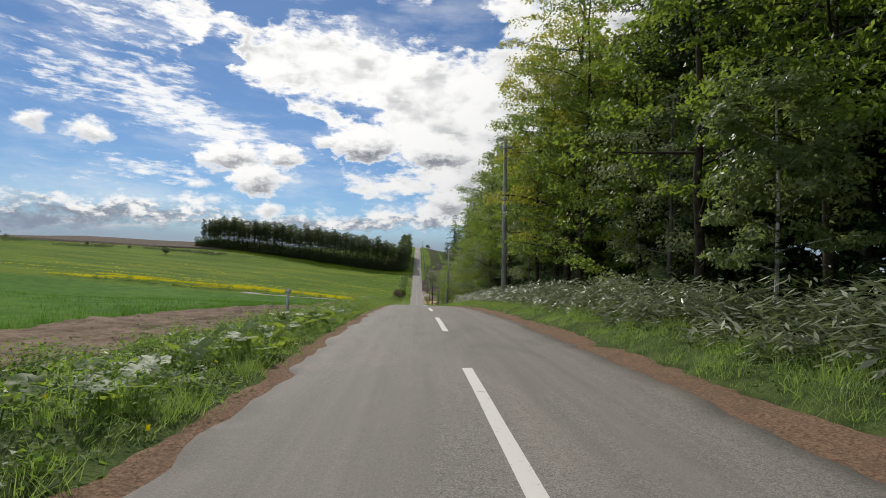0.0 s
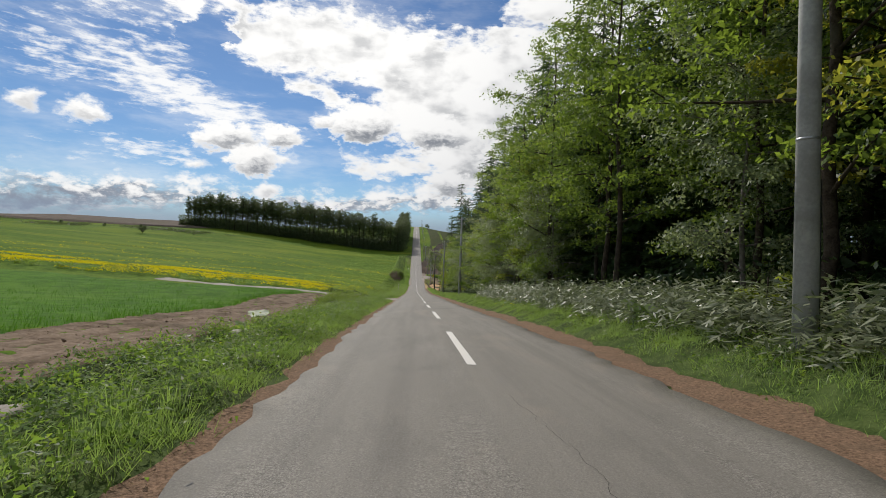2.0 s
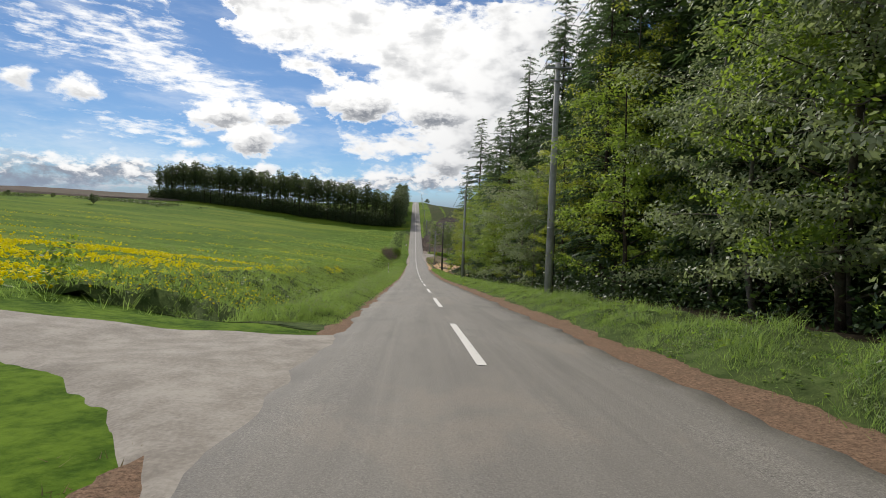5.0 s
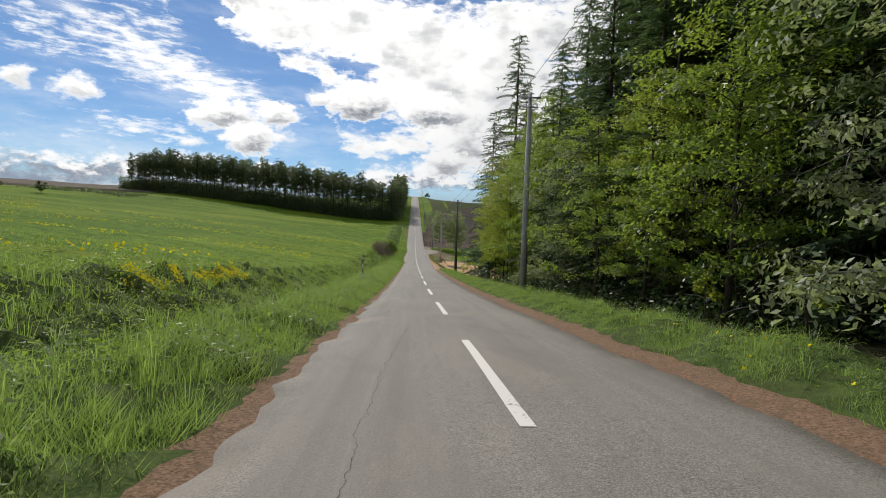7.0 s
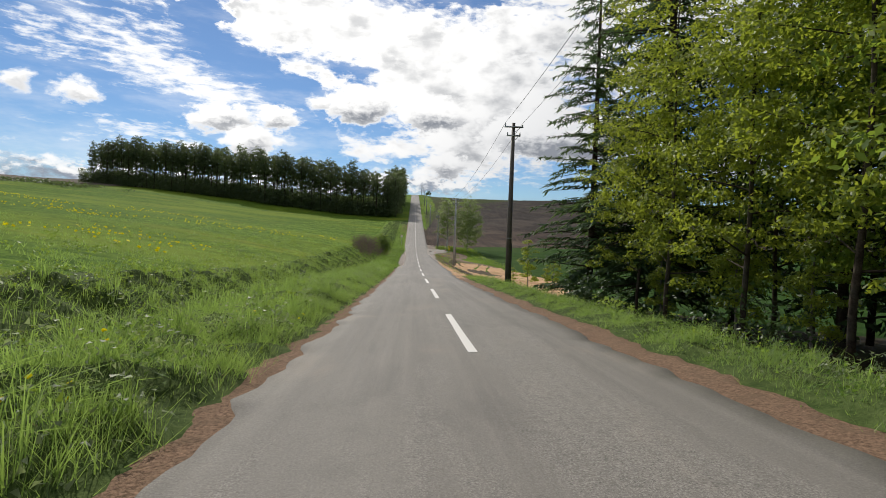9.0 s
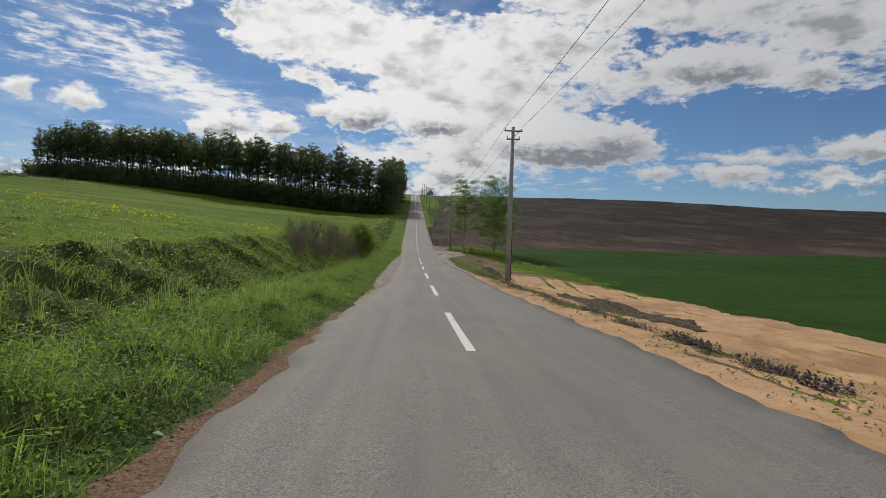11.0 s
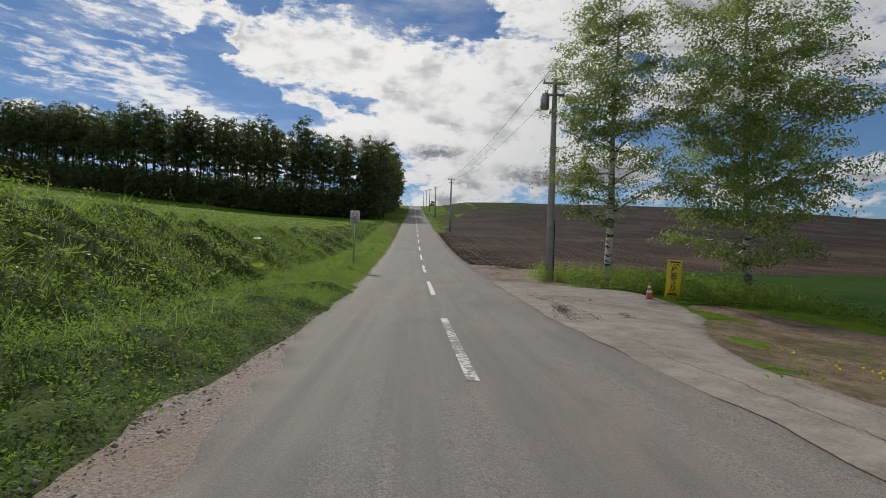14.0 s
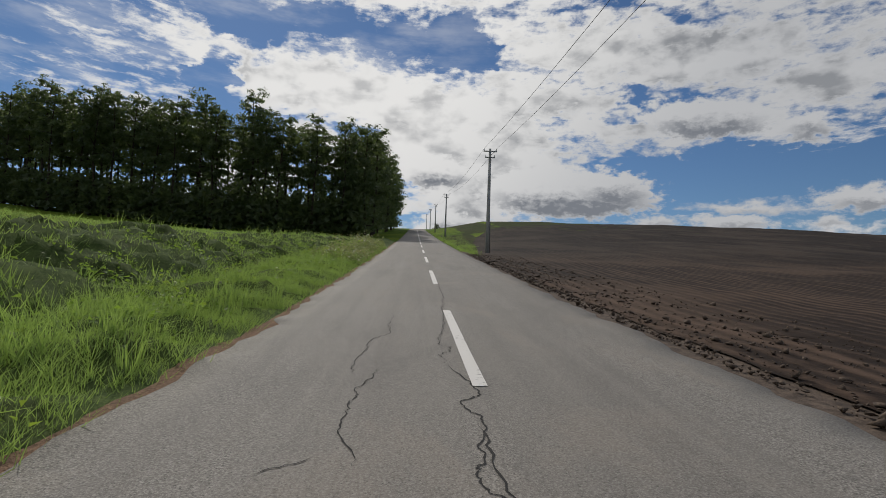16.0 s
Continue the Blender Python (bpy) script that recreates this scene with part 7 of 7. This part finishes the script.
def far_hedge():
    s = Soup()
    n = 1500
    x = -rng.uniform(110, 420, n)
    y = 330 + (-x - 110) * 0.25 + rng.normal(0, 5, n)
    keep = wave(x, y, 40) > -0.1
    leaf_field(s, x[keep], y[keep], rng.uniform(0.4, 1.8, keep.sum()), 0.45, 8, 1.5, 0.9)
    stuff("far_hedge", s, M["wood_leaf"], "dark hedge line along the far field boundary", "hedge")


far_hedge()


# ------------------------------------------------------------------ dry shrubs on the bank
def dry_shrub(at, n, h, r):
    ob = thing("dry_shrub", "leafless reddish brown shrub on the ditch bank", "shrub", "dry shrubs on the bank", (at[0], at[1], float(land(at[0], at[1]))))
    s = Soup()
    for k in range(n):
        a = rng.uniform(0, 2 * np.pi)
        p0 = (rng.normal(0, r * 0.35), rng.normal(0, r * 0.35), -0.05)
        p = limb_path(p0, (math.cos(a) * 0.35, math.sin(a) * 0.35, 1.0), h * rng.uniform(0.6, 1.1), -0.01, 6, 0.07)
        s.tube(p, np.linspace(0.016, 0.004, len(p)), 3, False)
        for j in (2, 3, 4, 5):
            for _ in range(3):
                q = limb_path(p[j], (rng.normal(), rng.normal(), 1.2), h * 0.32, 0.0, 3, 0.15)
                s.tube(q, np.linspace(0.008, 0.003, len(q)), 3, False)
    part("branchwork", s, M["dry_stalk"], ob)


for sx, sy, sn, sh in [(-6.9, 226.5, 16, 2.0), (-7.6, 228.5, 16, 2.2), (-6.6, 231, 14, 1.9), (-8.3, 231.5, 16, 2.1), (-7.3, 234, 14, 1.9), (-7.4, 210, 14, 2.2), (-8.0, 212, 14, 2.5), (-6.6, 213.5, 12, 2.0), (-7.6, 215, 14, 2.4), (-6.8, 217, 12, 2.2), (-7.8, 218, 14, 2.6), (-8.6, 215.5, 12, 2.4),
                       (-6.6, 219.6, 12, 2.0), (-9.4, 213, 12, 2.2), (-7.0, 224, 10, 1.8), (-8.2, 226, 10, 1.7), (-7.6, 229, 9, 1.6), (-8.0, 200, 16, 1.9), (-8.8, 202.5, 16, 2.1), (-7.7, 204.5, 16, 2.0), (-8.6, 206.5, 16, 2.3), (-7.6, 208, 14, 2.0), (-9.2, 209.5, 16, 2.4), (-9.3, 205, 14, 2.2), (-8.8, 218.5, 14, 2.3), (-9.4, 221, 14, 2.1)]:
    dry_shrub((sx, sy), sn, sh, 0.9)


# ------------------------------------------------------------------ poles, wires, signs
def utility_pole(x, y, height, mat, arms=True, transformer=False, lean=0.0):
    z = float(land(x, y))
    ob = thing("utility_pole", "grey concrete utility pole beside the road" if mat is M["concrete"] else "slim dark utility pole beside the road", "pole", "utility poles", (x, y, z))
    ob.rotation_euler = (0, radians(lean), 0)
    part("shaft", Soup().tube([(0, 0, -0.3), (0, 0, height * 0.5), (0, 0, height)], [0.165, 0.14, 0.10], 14), mat, ob, smooth=True)
    if not arms:
        return ob
    for k, (h, w) in enumerate(((height - 0.25, 1.1), (height - 0.75, 0.8))):
        arm = part("crossarm", Soup().box((0, -0.13, h), (w, 0.08, 0.08)), M["steel"], ob)
        for i in (-1, 1):
            part("insulator", Soup().tube([(i * w * 0.45, -0.13, h + 0.04), (i * w * 0.45, -0.13, h + 0.10), (i * w * 0.45, -0.13, h + 0.12), (i * w * 0.45, -0.13, h + 0.20)],
                                          [0.03, 0.05, 0.03, 0.035], 8), M["insulator"], arm, smooth=True)
        part("brace", Soup().tube([(0, -0.12, h - 0.35), (w * 0.35, -0.13, h - 0.03)], [0.015, 0.015], 5), M["steel"], ob)
    part("band", Soup().tube([(0, 0, height * 0.30), (0, 0, height * 0.30 + 0.04)], [0.152, 0.152], 14), M["steel"], ob, smooth=True)
    part("cable_pipe", Soup().tube([(0.17, -0.02, 0.0), (0.165, -0.02, 2.6)], [0.03, 0.03], 8), M["wire"], ob, "black cable pipe up the shaft", smooth=True)
    if transformer:
        t = part("transformer", Soup().tube([(-0.42, 0, height - 1.35), (-0.42, 0, height - 1.33), (-0.42, 0, height - 0.72), (-0.42, 0, height - 0.70)], [0.17, 0.19, 0.19, 0.17], 14), M["steel"], ob, "grey round pole transformer", smooth=True)
        part("bushing", Soup().tube([(-0.42, -0.05, height - 0.70), (-0.42, -0.05, height - 0.52)], [0.03, 0.02], 8), M["insulator"], t, smooth=True)
    return ob


POLES = [(4.8, 24.45, 10.5), (4.7, 79.0, 9.6), (4.95, 117.6, 10.5), (4.8, 157.5, 9.6), (5.03, 198.7, 9.4), (5.3, 251.4, 8.8), (5.25, 311.0, 8.6), (5.25, 369.0, 8.6), (5.3, 422.0, 8.6), (5.3, 475.0, 8.6), (5.3, 545.0, 8.6)]
for k, (px, py, ph) in enumerate(POLES):
    utility_pole(px, py, ph, M["dark_pole"] if k == 3 else M["concrete"], True, k in (5,), lean=-1.2 if k == 0 else 0.0)


def power_line(i, side, drop):
    a, b = POLES[i], POLES[i + 1]
    za, zb = float(land(a[0], a[1])) + a[2] - drop, float(land(b[0], b[1])) + b[2] - drop
    t = np.linspace(0, 1, 15)
    pts = np.stack([a[0] + (b[0] - a[0]) * t + side, a[1] + (b[1] - a[1]) * t - 0.13, za + (zb - za) * t - 0.7 * 4 * t * (1 - t)], -1)
    s = Soup().tube(pts, 0.012 if i < 8 else 0.02, 4, False)
    tagged(new("power_line", s.mesh("power_line", M["wire"])), "thin black overhead cable between the poles", "cable", "overhead cables")


for i in range(len(POLES) - 1):
    for side, drop in ((-0.5, 0.02), (0.5, 0.02)):
        power_line(i, side, drop)


def ring(r0, r1, n=28):
    a = np.linspace(0, 2 * np.pi, n, endpoint=False)
    v = np.concatenate([np.stack([r * np.cos(a), np.zeros(n), r * np.sin(a)], -1) for r in (r0, r1)])
    k = np.arange(n)
    return v, np.stack([k, (k + 1) % n, (k + 1) % n + n, k + n], -1)


def lettering(text, size, mat, parent, x, y, z):
    """Flat raised letters standing upright, centred, facing the road's start."""
    c = bpy.data.curves.new("text", "FONT")
    c.body, c.size, c.align_x, c.align_y, c.extrude, c.resolution_u = text, size, "CENTER", "CENTER", 0.0015, 3
    c.offset = size * 0.022
    temp = bpy.data.objects.new("text", c)
    scene.collection.objects.link(temp)
    bpy.context.view_layer.update()
    me = bpy.data.meshes.new_from_object(temp.evaluated_get(bpy.context.evaluated_depsgraph_get()))
    bpy.data.objects.remove(temp)
    me.transform(Matrix.Translation((x, y, z)) @ Matrix.Rotation(radians(90), 4, "X"))
    me.materials.clear()
    me.materials.append(mat)
    return part("lettering", me, mat, parent)


def slab(c, size, r, n=5):
    """Upright sheet with rounded corners and a little thickness."""
    w, t, h = size
    pts = []
    for sx, sz, a0 in ((1, 1, 0), (-1, 1, 90), (-1, -1, 180), (1, -1, 270)):
        for k in range(n):
            a = radians(a0 + 90 * k / (n - 1))
            pts.append((sx * (w / 2 - r) + r * math.cos(a), sz * (h / 2 - r) + r * math.sin(a)))
    m = len(pts)
    v = np.array([(x, y, z) for y in (-t / 2, t / 2) for x, z in pts] + [(0, -t / 2, 0), (0, t / 2, 0)]) + np.asarray(c)
    k = np.arange(m)
    j = (k + 1) % m
    return Soup().put(v, np.stack([k, k + m, j + m, j], -1), np.concatenate([np.stack([k, j, k * 0 + 2 * m], -1), np.stack([j + m, k + m, k * 0 + 2 * m + 1], -1)]))


def road_sign():
    x, y = -3.55, 255.47
    z = float(land(x, y))
    ob = thing("road_sign", "white winter closure sign with a red ring on a steel post", "sign", at=(x, y, z))
    part("post", Soup().tube([(0, 0, -0.2), (0, 0, 3.0)], [0.03, 0.03], 10), M["steel"], ob, smooth=True)
    pan = part("panel", slab((0, -0.045, 2.68), (0.47, 0.02, 0.64), 0.03), M["sign_white"], ob, "white sign panel with a red ring symbol")
    part("rim", slab((0, -0.040, 2.68), (0.485, 0.014, 0.655), 0.035), M["steel"], pan)
    v, q = ring(0.105, 0.135)
    part("red_ring", Soup().put(v + np.array([0, -0.059, 2.82]), q[:, ::-1]), M["sign_red"], pan)
    part("red_bar", Soup().box((0, -0.058, 2.82), (0.23, 0.006, 0.03), Euler((0, radians(45), 0)).to_matrix()), M["sign_red"], pan)
    lettering("冬期間", 0.068, M["sign_ink"], pan, -0.105, -0.058, 2.615)
    lettering("通行止", 0.068, M["sign_red"], pan, 0.105, -0.058, 2.615)
    lettering("除雪をしていません", 0.045, M["sign_ink"], pan, 0, -0.058, 2.538)
    lettering("ご注意下さい", 0.045, M["sign_ink"], pan, 0.06, -0.058, 2.480)
    for k in (-0.12, 0.0, 0.12):
        part("text_bar", Soup().box((k, -0.058, 2.415), (0.045, 0.006, 0.04)), M["sign_ink"], pan)
    part("clamp", Soup().box((0, -0.02, 2.75), (0.08, 0.05, 0.03)), M["steel"], ob)


def marker_sign():
    x, y = 7.68, 245.5
    z = float(land(x, y))
    ob = thing("notice_board", "narrow yellow vertical notice board warning of a bump", "sign", at=(x, y, z))
    ob.rotation_euler = (0, radians(3.5), radians(-12))
    pan = part("panel", slab((0, 0, 0.72), (0.44, 0.025, 1.2), 0.02), M["yellow_paint"], ob)
    part("text_bar", Soup().box((0, -0.015, 1.26), (0.34, 0.005, 0.045)), M["sign_ink"], pan)
    lettering("この先", 0.105, M["sign_ink"], pan, 0.0, -0.015, 1.165)
    for k, ch in enumerate("段差あり"):
        lettering(ch, 0.215, M["sign_ink"], pan, 0, -0.015, 1.00 - 0.195 * k)
    bump = Soup().put([(-0.16, -0.0155, 0.19), (0.16, -0.0155, 0.19), (0.16, -0.0155, 0.22), (0.07, -0.0155, 0.27), (-0.07, -0.0155, 0.27), (-0.16, -0.0155, 0.22)], [[0, 1, 2, 5], [2, 3, 4, 5]])
    part("bump_symbol", bump, M["sign_ink"], pan)
    for i in (-0.15, 0.15):
        part("post", Soup().tube([(i, 0.03, -0.2), (i, 0.03, 1.28)], [0.016, 0.016], 8), M["steel"], ob)


def traffic_cone(x, y):
    ob = thing("traffic_cone", "faded orange traffic cone with white bands", "traffic cone", at=(x, y, float(land(x, y)) + 0.02))
    ob.scale = (0.8, 0.8, 0.8)
    part("base", Soup().box((0, 0, 0.02), (0.36, 0.36, 0.04)), M["cone_orange"], ob)
    part("body", Soup().tube([(0, 0, 0.04), (0, 0, 0.08), (0, 0, 0.66), (0, 0, 0.70)], [0.155, 0.135, 0.035, 0.028], 20), M["cone_orange"], ob, smooth=True)
    for z0, z1 in ((0.28, 0.38), (0.47, 0.56)):
        r0, r1 = (0.135 - 0.1 * (z - 0.08) / 0.58 + 0.003 for z in (z0, z1))
        part("band", Soup().tube([(0, 0, z0), (0, 0, z1)], [r0, r1], 20, False), M["sign_white"], ob, smooth=True)


def delineator(x, y):
    h = 0.90
    ob = thing("delineator_post", "slim grey roadside marker post with a round reflector", "marker post", "marker posts", (x, y, float(land(x, y))))
    part("post", Soup().tube([(0, 0, -0.2), (0, 0, h)], [0.035, 0.035], 10), M["steel"], ob, smooth=True)
    hd = part("reflector_head", Soup().tube([(0, -0.03, h + 0.05), (0, 0.03, h + 0.05)], [0.065, 0.065], 16), M["steel"], ob)
    part("reflector", Soup().tube([(0, -0.036, h + 0.05), (0, -0.031, h + 0.05)], [0.05, 0.05], 16), M["sign_white"], hd)


def snow_post(x, y):
    """White pipe with a thinner banded pole clamped into it and a round reflector on top."""
    ob = thing("snow_post", "white snow pole with brown bands, steel clamp and round reflector", "marker post", "marker posts", (x, y, float(land(x, y))))
    ob.rotation_euler = (0, radians(-2.5), 0)
    part("pipe", Soup().tube([(0, 0, -0.2), (0, 0, 0.72)], [0.052, 0.052], 14), M["sign_white"], ob, smooth=True)
    part("clamp", Soup().tube([(0, 0, 0.68), (0, 0, 0.76)], [0.060, 0.060], 14), M["steel"], ob, smooth=True)
    part("bolt", Soup().tube([(-0.06, 0, 0.72), (-0.085, 0, 0.72)], [0.012, 0.012], 6), M["steel"], ob)
    for z0, z1, mat in ((0.74, 0.96, "marker_brown"), (0.96, 1.28, "sign_white"), (1.28, 1.56, "marker_brown")):
        part("pole_section", Soup().tube([(0, 0, z0), (0, 0, z1)], [0.036, 0.036], 12), M[mat], ob, smooth=True)
    hd = part("reflector_head", Soup().tube([(0, -0.025, 1.62), (0, 0.025, 1.62)], [0.07, 0.07], 18), M["steel"], ob)
    part("reflector", Soup().tube([(0, -0.031, 1.62), (0, -0.026, 1.62)], [0.055, 0.055], 18), M["sign_white"], hd)


road_sign()
marker_sign()
traffic_cone(6.85, 245.3)
delineator(-3.97, 6.3)
snow_post(-3.9, 122.4)


def ditch_slab(x, y, turn):
    """Weathered concrete cover lying over the ditch."""
    ob = thing("concrete_slab", "weathered flat concrete slab bridging the ditch", "slab", "ditch slabs", (x, y, float(land(x - 0.6, y)) + 0.05))
    ob.rotation_euler = (radians(2), radians(-3), radians(turn))
    w, d, h = 0.55, 0.32, 0.06
    v = [(sx * w, sy * d, 0) for sx, sy in ((-1, -1), (1, -1), (1, 1), (-1, 1))] + [(sx * (w - 0.015), sy * (d - 0.015), h) for sx, sy in ((-1, -1), (1, -1), (1, 1), (-1, 1))]
    part("cover", Soup().put(v, [[0, 1, 5, 4], [1, 2, 6, 5], [2, 3, 7, 6], [3, 0, 4, 7], [4, 5, 6, 7], [3, 2, 1, 0]]), M["old_tar"], ob)


ditch_slab(-5.2, 22.4, 8)
ditch_slab(-5.1, 31.0, -6)


def survey_stake(x, y):
    ob = thing("survey_stake", "thin wooden stake with a pink ribbon tied to its top", "stake", "survey stakes", (x, y, float(land(x, y))))
    part("stake", Soup().box((0, 0, 0.45), (0.028, 0.028, 1.1)), M["dry_stalk"], ob)
    t = np.linspace(0, 1, 7)
    up = np.stack([-0.02 - 0.38 * t, 0.03 * np.sin(t * 7), 0.97 - 0.05 * t + 0.015 * np.sin(t * 9)], -1)
    i = np.arange(6)
    part("ribbon", Soup().put(np.concatenate([up, up - np.array([0, 0.004, 0.055])]), np.stack([i, i + 1, i + 8, i + 7], -1)), M["sign_red"], ob, "pink fluttering ribbon")


def soil_mound():
    """Long low berm of dug soil between the verge and the sand."""
    c, w = np.linspace(0, 1, 260), np.linspace(-1, 1, 31)
    px, py = np.interp(c, [0, 0.3, 1], [4.9, 5.5, 6.6]), 200.5 + 18.5 * c
    x = px[:, None] + 1.05 * w[None, :] * (0.75 + 0.25 * wave(py, 0 * py, 5.0, 2.0))[:, None]
    y = py[:, None] + 0 * x
    crest = (0.27 + 0.12 * wave(x, y, 3.1, 1.0) + 0.12 * wave(x, y, 0.8, 3.0) + 0.08 * wave(x, y, 0.33, 5.0) + 0.06 * wave(x, y, 0.19, 8.0)) * np.clip(np.minimum(c, 1 - c) * 9, 0, 1)[:, None]
    z = land(x, y) - 0.06 + crest * (1 - w[None, :] ** 2) ** 1.1
    i, j = np.meshgrid(np.arange(259), np.arange(30), indexing="ij")
    k = i * 31 + j
    q = np.stack([k, k + 1, k + 32, k + 31], -1).reshape(-1, 4)
    tagged(new("soil_mound", np_mesh("soil_mound", np.stack([x, y, z], -1).reshape(-1, 3), q, [M["heap"]], False)),
           "long low berm of dark dug soil beside the sand", "mound")


soil_mound()
survey_stake(3.6, 199.6)
survey_stake(3.6, 221.9)


# weeds and trodden mud round the driveway
def driveway_thicket():
    s = Soup()
    x, y = scatter(900, ([244.6, 246.2, 247.6, 249.6, 250.6, 253], [8.1, 8.0, 7.2, 5.9, 4.8, 4.6]), ([244.6, 253], [12.5, 10.0]), 244.6, 253)
    keep = clump_weight(x, y, 1.6, -0.5)
    leaf_field(s, x[keep], y[keep], rng.uniform(0.35, 0.85, keep.sum()), 0.045, 26, 0.17, 0.8)
    stuff("driveway_thicket", s, M["leaf"], "dark tangled weeds behind the driveway round pole and birch", "weeds")


def driveway_crumbs():
    xs, ys = [], []
    for (xa, ya), (xb, yb), n, wide in (((3.15, 246), (3.4, 243.2), 160, 0.05), ((3.4, 243.2), (3.1, 242.0), 420, 0.11), ((3.1, 242.3), (2.9, 240.4), 420, 0.10), ((3.6, 243), (3.46, 240.1), 120, 0.07), ((4.6, 242.0), (4.4, 241.1), 120, 0.08), ((3.6, 246.0), (4.2, 242.0), 80, 0.5), ((2.7, 244.0), (2.7, 239.5), 60, 0.4)):
        f = rng.random(n)
        xs.append(xa + (xb - xa) * f + rng.normal(0, wide, n))
        ys.append(ya + (yb - ya) * f + rng.normal(0, wide, n))
    x, y = np.concatenate(xs), np.concatenate(ys)
    stuff("mud_crumbs", lumps(x, y, rng.gamma(1.5, 0.0036, len(x)) + 0.003), M["clod"], "dark mud crumbs broken out along the driveway cracks", "dirt")


driveway_thicket()
driveway_crumbs()
